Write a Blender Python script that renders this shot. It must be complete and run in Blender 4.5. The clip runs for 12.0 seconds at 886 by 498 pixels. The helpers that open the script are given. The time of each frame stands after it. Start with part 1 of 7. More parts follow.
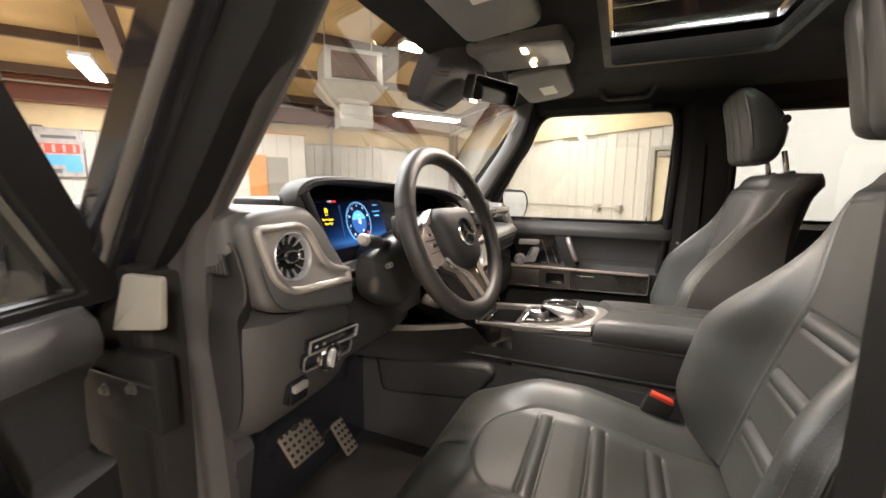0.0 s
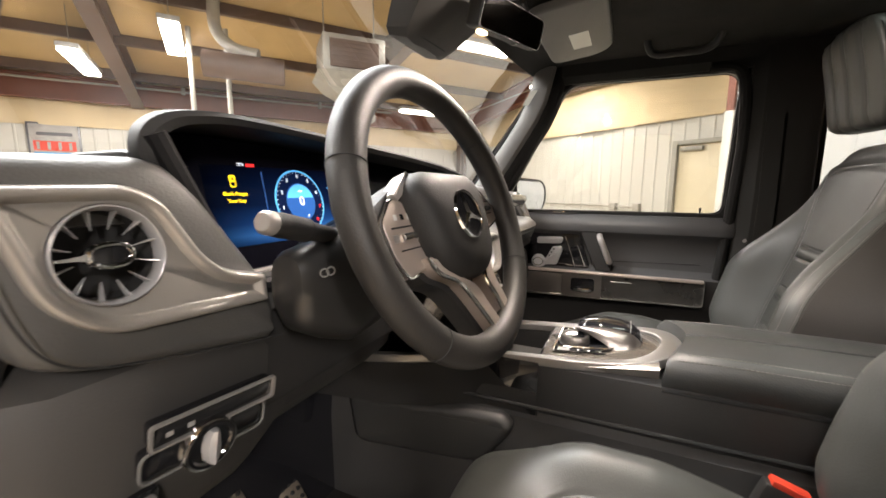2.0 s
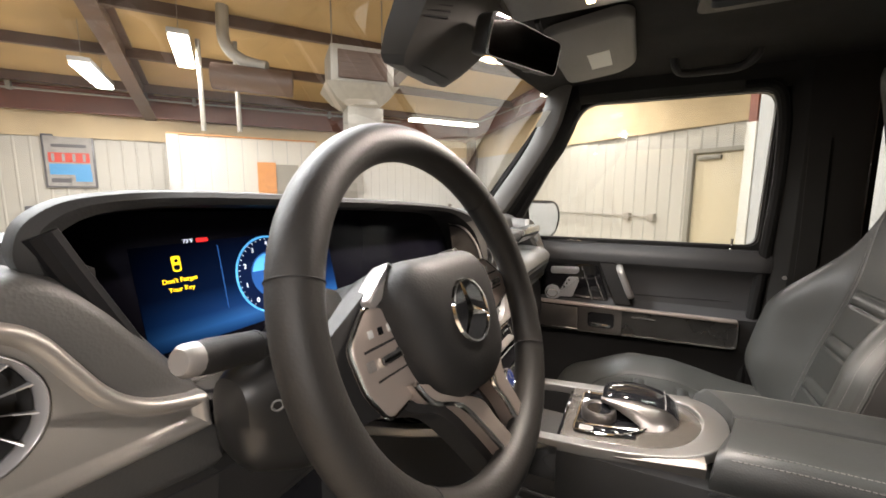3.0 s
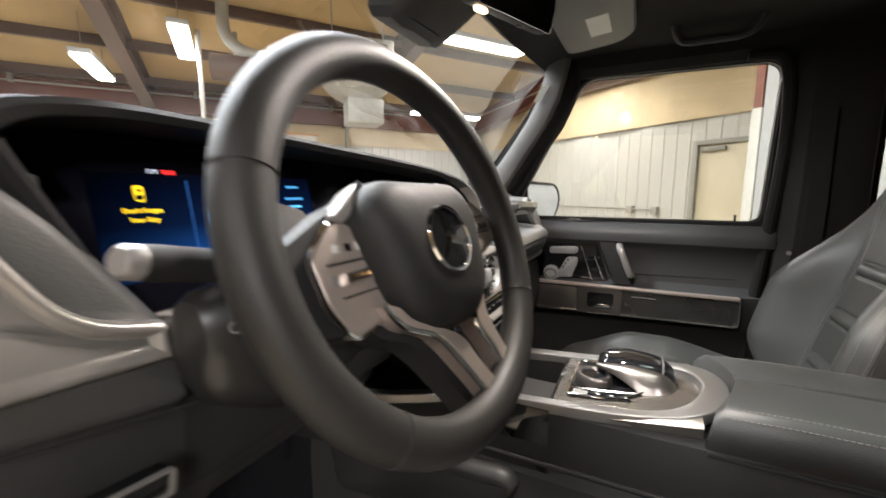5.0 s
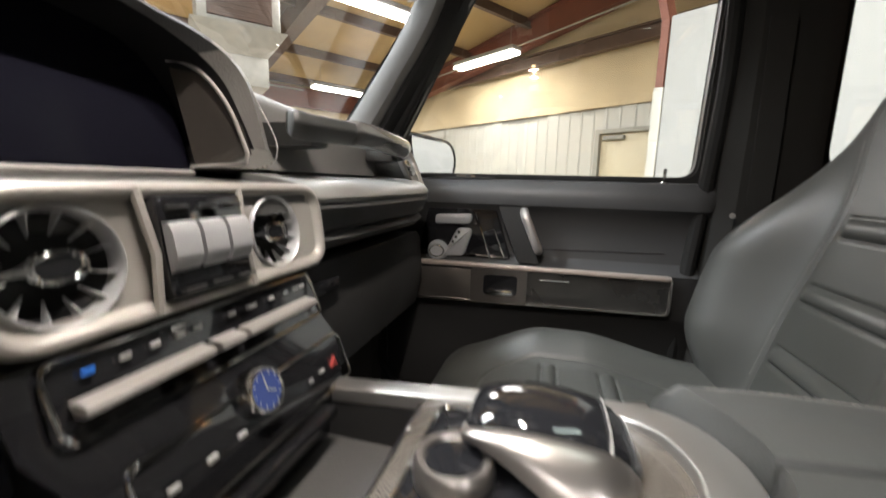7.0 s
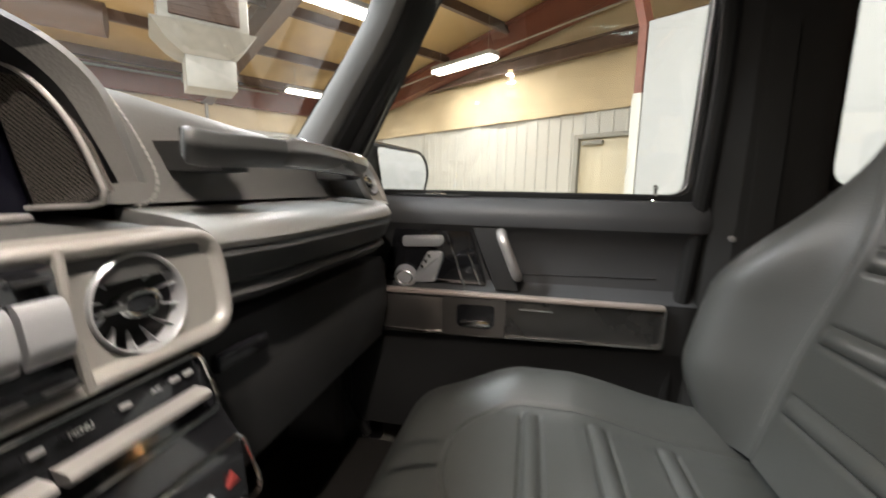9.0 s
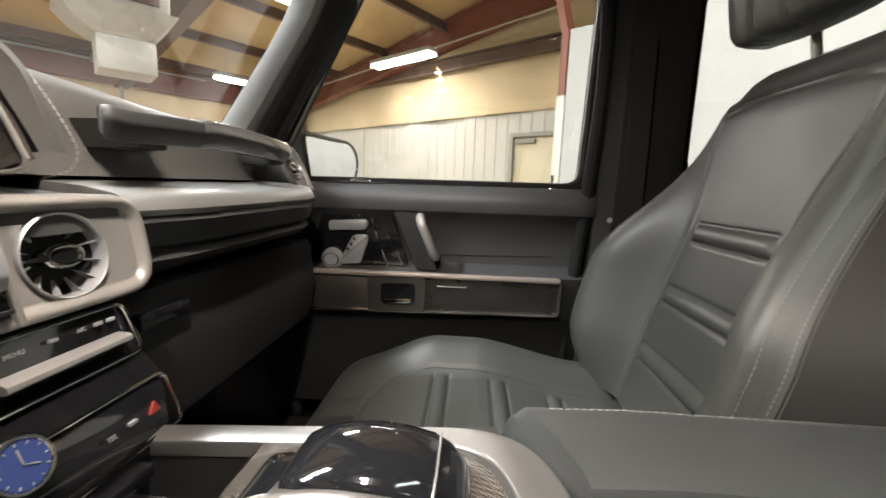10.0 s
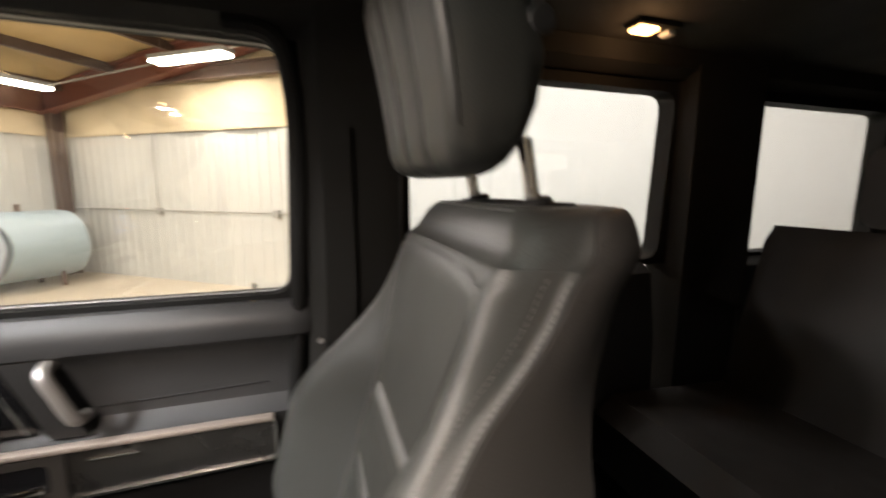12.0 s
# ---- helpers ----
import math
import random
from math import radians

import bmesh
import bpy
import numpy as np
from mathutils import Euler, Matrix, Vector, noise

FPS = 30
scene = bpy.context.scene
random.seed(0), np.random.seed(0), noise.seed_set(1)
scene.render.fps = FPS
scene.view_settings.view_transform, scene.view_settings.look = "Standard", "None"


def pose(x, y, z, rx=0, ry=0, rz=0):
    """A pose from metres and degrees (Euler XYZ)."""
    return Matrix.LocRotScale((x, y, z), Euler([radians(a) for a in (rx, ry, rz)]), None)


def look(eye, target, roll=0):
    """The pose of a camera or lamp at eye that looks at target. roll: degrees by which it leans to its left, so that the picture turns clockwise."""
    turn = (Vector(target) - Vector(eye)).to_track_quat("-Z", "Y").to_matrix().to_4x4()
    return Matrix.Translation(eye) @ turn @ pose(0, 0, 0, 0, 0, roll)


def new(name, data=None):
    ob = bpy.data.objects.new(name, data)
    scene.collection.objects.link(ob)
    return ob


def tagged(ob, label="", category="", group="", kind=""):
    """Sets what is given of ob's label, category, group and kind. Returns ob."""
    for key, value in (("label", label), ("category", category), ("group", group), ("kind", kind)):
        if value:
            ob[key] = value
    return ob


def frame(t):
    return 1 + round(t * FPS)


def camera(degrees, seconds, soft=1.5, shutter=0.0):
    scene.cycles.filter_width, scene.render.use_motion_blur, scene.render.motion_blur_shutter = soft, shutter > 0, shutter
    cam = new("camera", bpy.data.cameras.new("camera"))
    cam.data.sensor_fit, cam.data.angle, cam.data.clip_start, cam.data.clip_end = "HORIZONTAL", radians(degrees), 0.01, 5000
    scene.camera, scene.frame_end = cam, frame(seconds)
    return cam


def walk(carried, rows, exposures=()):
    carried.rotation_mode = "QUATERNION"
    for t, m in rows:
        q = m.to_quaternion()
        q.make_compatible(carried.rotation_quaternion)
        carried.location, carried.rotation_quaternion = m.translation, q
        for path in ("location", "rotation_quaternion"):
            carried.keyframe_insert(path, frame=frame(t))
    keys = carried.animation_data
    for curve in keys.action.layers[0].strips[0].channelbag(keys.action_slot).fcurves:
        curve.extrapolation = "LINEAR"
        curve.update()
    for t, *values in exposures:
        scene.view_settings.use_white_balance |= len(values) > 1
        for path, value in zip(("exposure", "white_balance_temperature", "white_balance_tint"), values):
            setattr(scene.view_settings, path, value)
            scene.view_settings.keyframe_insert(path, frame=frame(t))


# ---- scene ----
cam = camera(95.8, 12.0, 1.6, 0.5)
PATH = [
    (0, (0.095, 0.081, 1.491), (-0.687, 1.896, 1.186), 0.4),
    (0.5, (0.087, 0.185, 1.465), (-0.709, 1.995, 1.162), 0.4),
    (1, (0.031, 0.264, 1.448), (-0.776, 2.069, 1.147), 0.3),
    (1.5, (-0.009, 0.325, 1.438), (-0.822, 2.127, 1.137), 0.4),
    (2, (-0.012, 0.399, 1.431), (-0.834, 2.198, 1.134), 0.3),
    (2.5, (-0.031, 0.48, 1.484), (-0.87, 2.272, 1.188), 0.4),
    (2.7, (-0.037, 0.511, 1.496), (-0.891, 2.299, 1.225), 0.2),
    (4.3, (-0.094, 0.493, 1.528), (-1.02, 2.241, 1.23), 0.9),
    (4.5, (-0.079, 0.49, 1.498), (-1.003, 2.24, 1.204), 0.6),
    (5, (-0.035, 0.534, 1.442), (-0.917, 2.307, 1.155), 0.1),
    (5.5, (0.011, 0.653, 1.383), (-0.766, 2.47, 1.077), 1.0),
    (6, (0.02, 0.797, 1.318), (-0.636, 2.661, 1.009), 1.1),
    (6.5, (-0.003, 0.898, 1.291), (-0.554, 2.795, 0.978), 1.3),
    (7, (-0.039, 0.967, 1.326), (-0.537, 2.876, 1.003), 1.5),
    (7.2, (-0.064, 0.986, 1.375), (-0.559, 2.899, 1.065), 1.2),
    (8.8, (-0.077, 1.107, 1.38), (-0.519, 3.037, 1.098), 0.6),
    (9, (-0.039, 1.092, 1.359), (-0.452, 3.025, 1.056), 1.1),
    (9.5, (0.014, 1.060, 1.343), (-0.281, 3.012, 1.025), 1.8),
    (10, (0.026, 1.016, 1.340), (-0.111, 2.986, 1.026), 1.8),
    (10.5, (0.050, 1.044, 1.426), (0.071, 3.022, 1.132), 1.1),
    (11, (0.111, 1.099, 1.572), (0.289, 3.07, 1.283), 0.8),
    (11.5, (0.181, 1.13, 1.62), (0.524, 3.079, 1.333), 0.7),
    (12, (0.33, 1.191, 1.552), (0.931, 3.075, 1.251), 0.2),
]
walk(cam, [(t, look(eye, target, roll)) for t, eye, target, roll in PATH], [(0.0, 0.58, 7000, 14), (2.0, 0.55, 6950, 14), (2.5, 0.46, 6900, 14), (4.5, 0.18, 6550, 12), (5.0, 0.26, 6500, 11), (6.5, 0.42, 6450, 10), (9.5, 0.40, 6550, 10), (11.0, 0.52, 6850, 13), (12.0, 0.58, 6900, 14)])


# ---- light: a closed steel shed lit by strip lights, some added out of view, and the car's own lamps ----
world = bpy.data.worlds.new("shed_air")
world.use_nodes = True
world.node_tree.nodes["Background"].inputs[0].default_value = (0.9, 0.75, 0.55, 1)
world.node_tree.nodes["Background"].inputs[1].default_value = 0.02
scene.world = world

GROUND = -0.06
CORNER, ALONG, DEEP = Vector((-4.07, 10.54)), Vector((-0.578, -0.816)), Vector((0.816, -0.578))
YC = 1.225


def shed(u, v, z):
    """A place in the shed: u along the front wall, v away from it."""
    p = CORNER + ALONG * u + DEEP * v
    return Vector((p.x, p.y, z))


def shed_turn():
    return math.degrees(math.atan2(DEEP.y, DEEP.x))


# strip lights: middle, length, whether it lies along the front wall
STRIPS = [
    (Vector((-5.28, 3.82, 3.27)), 1.25, False, 95),
    (Vector((-6.6, 3.45, 3.05)), 1.25, False, 85),
    (Vector((-3.85, 8.35, 3.02)), 1.6, True, 36),
    (Vector((-2.1, 5.5, 3.3)), 1.6, True, 110),
    (Vector((-1.17, 7.6, 3.27)), 1.3, False, 45),
    # over the sunroof, placed to light the armrest and miss the headrest
    (Vector((0.35, 1.2, 4.15)), 2.4, True, 200),
    # unseen from here on, added to brighten the car's inside
    (Vector((0.2, -2.4, 3.5)), 2.4, False, 78),
    (Vector((3.2, -2.6, 3.5)), 2.4, False, 310),
    (Vector((1.5, 2.95, 3.9)), 2.4, False, 14),
    (Vector((-4.2, 0.6, 3.5)), 2.4, False, 230),
    (Vector((-1.9, 1.3, 3.5)), 2.4, True, 290),
]
LAMP, COOL = (0.985, 0.97, 0.97), (0.90, 0.96, 1.0)
for place, length, lengthwise, watt in STRIPS:
    lamp = bpy.data.lights.new("strip_glow", "AREA")
    lamp.shape, lamp.size, lamp.size_y, lamp.energy, lamp.color = "RECTANGLE", length, 0.22, watt, COOL if watt in (230, 290) else LAMP
    ob = new("strip_glow", lamp)
    way = ALONG if lengthwise else DEEP
    ob.matrix_world = pose(place.x, place.y, place.z - 0.075, 0, 0, math.degrees(math.atan2(way.y, way.x)))
DOMES = [((-0.143, 1.14, 1.825), 4.6), ((-0.143, 1.255, 1.825), 4.6)]
for place, watt in DOMES:
    lamp = bpy.data.lights.new("dome_glow", "AREA")
    lamp.shape, lamp.size, lamp.energy, lamp.color = "DISK", 0.03, watt, (1.0, 0.91, 0.82)
    new("dome_glow", lamp).location = (place[0], place[1], place[2] - 0.012)

lamp = bpy.data.lights.new("rear_dome_glow", "POINT")
lamp.energy, lamp.color, lamp.shadow_soft_size = 0.32, (1.0, 0.56, 0.26), 0.012
new("rear_dome_glow", lamp).location = (0.952, 1.865, 1.834)

# ---- materials ----


def material(name, base, rough=0.5, metal=0.0, grain=0.0, grain_size=200.0, mottle=0.12, mottle_size=6.0, spec=0.5, coat=0.0, wear=0.0):
    """Principled surface with mottling in two scales and a fine bump."""
    m = bpy.data.materials.new(name)
    m.use_nodes = True
    n, l = m.node_tree.nodes, m.node_tree.links
    b = n["Principled BSDF"]
    b.inputs["Roughness"].default_value = rough
    b.inputs["Metallic"].default_value = metal
    b.inputs["Specular IOR Level"].default_value = spec
    b.inputs["Coat Weight"].default_value = coat
    co = n.new("ShaderNodeTexCoord")
    big = n.new("ShaderNodeTexNoise")
    big.inputs["Scale"].default_value, big.inputs["Detail"].default_value = mottle_size, 5
    l.new(co.outputs["Object"], big.inputs["Vector"])
    mix = n.new("ShaderNodeMix")
    mix.data_type = "RGBA"
    c = Vector(base)
    mix.inputs[6].default_value = (*(c * (1 - mottle)), 1)
    mix.inputs[7].default_value = (*[min(1, q) for q in c * (1 + mottle)], 1)
    l.new(big.outputs["Fac"], mix.inputs[0])
    l.new(mix.outputs[2], b.inputs["Base Color"])
    ramp = n.new("ShaderNodeMapRange")
    ramp.inputs["From Min"].default_value, ramp.inputs["From Max"].default_value = 0.3, 0.7
    ramp.inputs["To Min"].default_value, ramp.inputs["To Max"].default_value = max(0.02, rough * (0.88 - wear)), min(1, rough * (1.12 + wear))
    l.new(big.outputs["Fac"], ramp.inputs["Value"])
    l.new(ramp.outputs["Result"], b.inputs["Roughness"])
    if grain:
        fine = n.new("ShaderNodeTexNoise")
        fine.inputs["Scale"].default_value, fine.inputs["Detail"].default_value = grain_size, 3
        l.new(co.outputs["Object"], fine.inputs["Vector"])
        bump = n.new("ShaderNodeBump")
        bump.inputs["Strength"].default_value, bump.inputs["Distance"].default_value = grain, 0.0015
        l.new(fine.outputs["Fac"], bump.inputs["Height"])
        l.new(bump.outputs["Normal"], b.inputs["Normal"])
    return m


def leather(name, base, rough, pebble=0.13, gloss=0.5):
    """Hide with a cell-shaped grain and soft creases."""
    m = material(name, base, rough, 0, 0, mottle=0.15, mottle_size=9, spec=gloss)
    n, l = m.node_tree.nodes, m.node_tree.links
    co = n.new("ShaderNodeTexCoord")
    cell = n.new("ShaderNodeTexVoronoi")
    cell.inputs["Scale"].default_value = 420
    crease = n.new("ShaderNodeTexNoise")
    crease.inputs["Scale"].default_value, crease.inputs["Detail"].default_value = 28, 4
    add = n.new("ShaderNodeMath")
    add.operation = "MULTIPLY_ADD"
    add.inputs[1].default_value = 0.6
    l.new(co.outputs["Object"], cell.inputs["Vector"])
    l.new(co.outputs["Object"], crease.inputs["Vector"])
    l.new(crease.outputs["Fac"], add.inputs[0])
    l.new(cell.outputs["Distance"], add.inputs[2])
    bump = n.new("ShaderNodeBump")
    bump.inputs["Strength"].default_value, bump.inputs["Distance"].default_value = pebble, 0.0012
    l.new(add.outputs[0], bump.inputs["Height"])
    l.new(bump.outputs["Normal"], n["Principled BSDF"].inputs["Normal"])
    return m


def glowing(name, colour, strength):
    m = bpy.data.materials.new(name)
    m.use_nodes = True
    b = m.node_tree.nodes["Principled BSDF"]
    b.inputs["Base Color"].default_value = (*colour, 1)
    b.inputs["Emission Color"].default_value = (*colour, 1)
    b.inputs["Emission Strength"].default_value = strength
    b.inputs["Roughness"].default_value, b.inputs["Specular IOR Level"].default_value = 0.2, 0.05
    return m


def pane_material(name, tint, gloss=1.0, rise=3.2):
    """Thin window glass: lets light straight through and mirrors by angle."""
    m = bpy.data.materials.new(name)
    m.use_nodes = True
    n, l = m.node_tree.nodes, m.node_tree.links
    n.remove(n["Principled BSDF"])
    clear, shine, mix, face, power, scale = (n.new(k) for k in ("ShaderNodeBsdfTransparent", "ShaderNodeBsdfGlossy", "ShaderNodeMixShader", "ShaderNodeLayerWeight", "ShaderNodeMath", "ShaderNodeMath"))
    clear.inputs[0].default_value = (*tint, 1)
    shine.inputs["Roughness"].default_value = 0.01
    shine.inputs["Color"].default_value = (gloss, gloss, gloss, 1)
    face.inputs[0].default_value = 0.5
    power.operation, scale.operation = "POWER", "MULTIPLY_ADD"
    power.inputs[1].default_value, scale.inputs[1].default_value, scale.inputs[2].default_value = rise, 0.9, 0.07
    l.new(face.outputs["Facing"], power.inputs[0])
    l.new(power.outputs[0], scale.inputs[0])
    l.new(scale.outputs[0], mix.inputs[0])
    l.new(clear.outputs[0], mix.inputs[1])
    l.new(shine.outputs[0], mix.inputs[2])
    l.new(mix.outputs[0], n["Material Output"].inputs[0])
    return m


def weave_material(name, dark, light, scale):
    """Fine criss-cross weave under lacquer."""
    m = material(name, dark, 0.25, 0.3, coat=0.6)
    n, l = m.node_tree.nodes, m.node_tree.links
    co, mp, ch = n.new("ShaderNodeTexCoord"), n.new("ShaderNodeMapping"), n.new("ShaderNodeTexChecker")
    mp.inputs["Rotation"].default_value = (0.6, 0.5, radians(45))
    ch.inputs["Scale"].default_value = scale
    ch.inputs["Color1"].default_value, ch.inputs["Color2"].default_value = (*dark, 1), (*light, 1)
    l.new(co.outputs["Object"], mp.inputs[0])
    l.new(mp.outputs[0], ch.inputs[0])
    l.new(ch.outputs[0], n["Principled BSDF"].inputs["Base Color"])
    return m


LEATHER = leather("black_leather", (0.038, 0.039, 0.036), 0.45)
BOLSTER = leather("bolster_leather", (0.038, 0.037, 0.034), 0.5, 0.13, 0.4)
# upper dash leather made paler for the light that falls on it
LIT_PAD_SKIN = leather("lit_upper_pad_skin", (0.088, 0.084, 0.079), 0.5, 0.16)
LEATHER_SOFT = leather("soft_black_leather", (0.032, 0.032, 0.031), 0.47, 0.13)
DASH_SKIN = leather("dash_skin", (0.060, 0.059, 0.057), 0.5, 0.16)
DOOR_SKIN = leather("door_skin", (0.037, 0.037, 0.038), 0.5, 0.14)
SIDE_LEATHER = leather("side_leather", (0.042, 0.041, 0.040), 0.55, 0.13, 0.3)
SEAT_SIDE = leather("seat_side_leather", (0.043, 0.039, 0.036), 0.55, 0.13, 0.3)
# seat leather darkened to stand for the shade at the back
REAR_SHADE_LEATHER = leather("rear_shade_leather", (0.012, 0.0115, 0.0115), 0.65, 0.13)
RIM_LEATHER = leather("rim_leather", (0.019, 0.0173, 0.0158), 0.55, 0.12, 0.4)
AIRBAG = leather("airbag_skin", (0.0155, 0.0148, 0.0143), 0.6, 0.12, 0.3)
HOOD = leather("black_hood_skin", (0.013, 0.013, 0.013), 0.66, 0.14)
PLASTIC = material("black_plastic", (0.0165, 0.0160, 0.0158), 0.52, grain=0.25, grain_size=900, spec=0.35)
PLASTIC_GREY = material("grey_plastic", (0.13, 0.13, 0.126), 0.5, grain=0.2, grain_size=900)
DASH_GREY = material("satin_grey_ledge", (0.158, 0.155, 0.148), 0.44, 0.25, grain=0.1, grain_size=1500, mottle=0.05)
BAR_GLOSS = material("grey_bar_gloss", (0.11, 0.107, 0.103), 0.22, 0.2, mottle=0.08, coat=0.3)
BEZEL = material("satin_grey_bezel", (0.295, 0.277, 0.256), 0.36, 0.45, grain=0.1, grain_size=1500, mottle=0.05)
SATIN = material("satin_aluminium", (0.37, 0.352, 0.335), 0.33, 0.6, grain=0.08, grain_size=1800, mottle=0.05)
PAD_SATIN = material("rose_satin_pad", (0.44, 0.375, 0.33), 0.36, 0.55, grain=0.08, grain_size=1800, mottle=0.05)
LOWER_SKIN = material("lower_dash_plastic", (0.040, 0.0385, 0.0365), 0.55, grain=0.25, grain_size=900, spec=0.35)
GLOVE = material("glovebox_plastic", (0.019, 0.0186, 0.0182), 0.75, grain=0.3, grain_size=900, spec=0.2)
FRAME_BRONZE = material("bronze_grey_frame", (0.22, 0.20, 0.185), 0.30, 0.9, grain=0.06, grain_size=1800, mottle=0.06)
FRAME_SILVER = material("satin_silver_frame", (0.36, 0.35, 0.335), 0.34, 0.9, grain=0.06, grain_size=1800, mottle=0.05)
ARM_LEATHER = leather("armrest_leather", (0.037, 0.038, 0.037), 0.46, 0.13)
KEY_SILVER = material("silver_key_paint", (0.37, 0.372, 0.38), 0.30, 0.45, mottle=0.04)
PEDAL = material("brassy_pedal_steel", (0.50, 0.43, 0.34), 0.35, 0.9, grain=0.1, grain_size=1200)
SOFT_CHROME = material("soft_chrome", (0.80, 0.77, 0.73), 0.24, 1.0, mottle=0.04)
CHROME = material("chrome", (0.82, 0.81, 0.79), 0.08, 1.0, mottle=0.03)
PIANO = material("piano_black", (0.008, 0.008, 0.009), 0.07, mottle=0.05, coat=0.5)
FABRIC = material("black_headliner", (0.0145, 0.014, 0.013), 0.9, grain=0.5, grain_size=700, spec=0.2)
CARPET = material("black_carpet", (0.018, 0.0165, 0.015), 0.95, grain=1.0, grain_size=500, spec=0.15)
RUBBER = material("black_rubber", (0.012, 0.012, 0.012), 0.5, grain=0.1)
PAINT = material("black_car_paint", (0.012, 0.012, 0.014), 0.12, coat=1.0, mottle=0.05)
THREAD = material("pale_thread", (0.19, 0.182, 0.17), 0.8)
SEAM = material("dark_seam", (0.012, 0.012, 0.012), 0.8)
RED = material("red_plastic", (0.52, 0.045, 0.022), 0.4)
HAZARD = material("dull_red_print", (0.30, 0.045, 0.04), 0.4)
ICON = material("grey_print", (0.26, 0.26, 0.255), 0.6)
CARBON = weave_material("woven_metal_inlay", (0.032, 0.028, 0.025), (0.135, 0.118, 0.100), 620)
MESH = weave_material("speaker_weave", (0.030, 0.027, 0.024), (0.14, 0.122, 0.107), 1500)
OAK = material("dark_metal_inlay", (0.10, 0.095, 0.09), 0.28, 0.85, grain=0.05, grain_size=300, mottle=0.25, mottle_size=14)
GLASS = pane_material("window_glass", (0.93, 0.94, 0.92))
ROOF_TINT = pane_material("tinted_roof_glass", (0.30, 0.33, 0.32))
TRIM_GREY = material("pillar_trim_plastic", (0.095, 0.092, 0.088), 0.75, grain=0.2, grain_size=900, spec=0.2)
SHROUD = material("gloss_black_shroud", (0.014, 0.0135, 0.0128), 0.36)
SHIELD = pane_material("windscreen_glass", (0.86, 0.87, 0.85), 1.0, 1.9)
SCREEN_BLACK = material("black_hood_lining", (0.005, 0.005, 0.006), 0.6, spec=0.2)
DARK_GLASS = material("screen_glass", (0.005, 0.005, 0.008), 0.16, spec=0.06, mottle=0.02)
MIRROR = material("mirror", (0.9, 0.9, 0.9), 0.02, 1.0, mottle=0.01)
MIRROR_DIM = material("dimming_mirror", (0.10, 0.092, 0.085), 0.06, 1.0, mottle=0.01)
BLACK_TRIM = material("matt_black_trim", (0.0095, 0.0092, 0.009), 0.8, grain=0.3, grain_size=900, spec=0.15)
SEAL_RUBBER = material("grey_black_seal_rubber", (0.040, 0.038, 0.037), 0.6, grain=0.2, grain_size=600, spec=0.3)
LINER = material("white_steel_liner", (0.43, 0.418, 0.378), 0.5, grain=0.1, grain_size=60, mottle=0.06, mottle_size=2)
BLANKET = material("tan_insulation", (0.50, 0.40, 0.255), 0.8, grain=0.9, grain_size=16, mottle=0.22, mottle_size=3)
ROOFING = material("yellowed_roof_insulation", (0.43, 0.305, 0.15), 0.75, grain=0.9, grain_size=12, mottle=0.25, mottle_size=2.5)
STEEL = material("red_oxide_steel", (0.16, 0.055, 0.035), 0.5, grain=0.2, grain_size=80, mottle=0.3)
DARK_STEEL = material("brown_steel", (0.09, 0.055, 0.04), 0.55, grain=0.2, grain_size=80, mottle=0.3)
GALV = material("galvanised_sheet", (0.30, 0.285, 0.255), 0.55, 0.3, grain=0.1, mottle=0.25, mottle_size=18)
CONCRETE = material("concrete_floor", (0.44, 0.37, 0.28), 0.42, grain=0.3, grain_size=40, mottle=0.2, mottle_size=1.2, wear=0.2)
WHITE = material("white_panel", (0.32, 0.322, 0.32), 0.6, mottle=0.03, mottle_size=2)
DOOR_TAN = material("tan_door_paint", (0.52, 0.46, 0.33), 0.45, mottle=0.06)
FRAME_GREY = material("grey_door_frame", (0.24, 0.23, 0.20), 0.5)
ORANGE_WOOD = material("orange_wood", (0.45, 0.19, 0.05), 0.45, mottle=0.3, mottle_size=14)
GREY_PANEL = material("grey_panel", (0.22, 0.21, 0.18), 0.5)
TANK_BLUE = material("pale_blue_tank_paint", (0.25, 0.30, 0.315), 0.45, mottle=0.12, mottle_size=3)
POSTER_DARK = material("dark_poster_print", (0.10, 0.10, 0.11), 0.3)
POSTER_GREY = material("grey_poster_print", (0.30, 0.29, 0.28), 0.3, mottle=0.4, mottle_size=9)
POSTER_RED = material("red_poster_print", (0.55, 0.07, 0.05), 0.3)
POSTER_BLUE = material("blue_poster_print", (0.08, 0.30, 0.58), 0.3)
LABEL = material("white_label", (0.72, 0.72, 0.66), 0.6)
PRINT = material("white_print", (0.6, 0.6, 0.58), 0.6)
LENS = material("clear_plastic", (0.34, 0.34, 0.33), 0.2)
TUBE_GLOW = glowing("strip_light_glow", (1.0, 0.95, 0.85), 14)
REAR_GLOW = glowing("warm_dome_glow", (1.0, 0.56, 0.22), 5)
DOME_GLOW = glowing("dome_lamp_glow", (1.0, 0.70, 0.38), 9)
SCREEN_BLUE = glowing("screen_blue", (0.015, 0.07, 0.24), 0.8)
SCREEN_NAVY = glowing("screen_navy", (0.003, 0.008, 0.032), 0.6)
SCREEN_SKY = glowing("screen_light_blue", (0.06, 0.30, 0.62), 1.0)
SCREEN_YELLOW = glowing("screen_yellow", (0.95, 0.66, 0.02), 1.0)
SCREEN_WHITE = glowing("screen_white", (0.62, 0.70, 0.82), 0.9)
SCREEN_RED = glowing("screen_red", (0.75, 0.03, 0.03), 1.0)
CLOCK_BLUE = glowing("clock_blue", (0.03, 0.045, 0.13), 0.25)



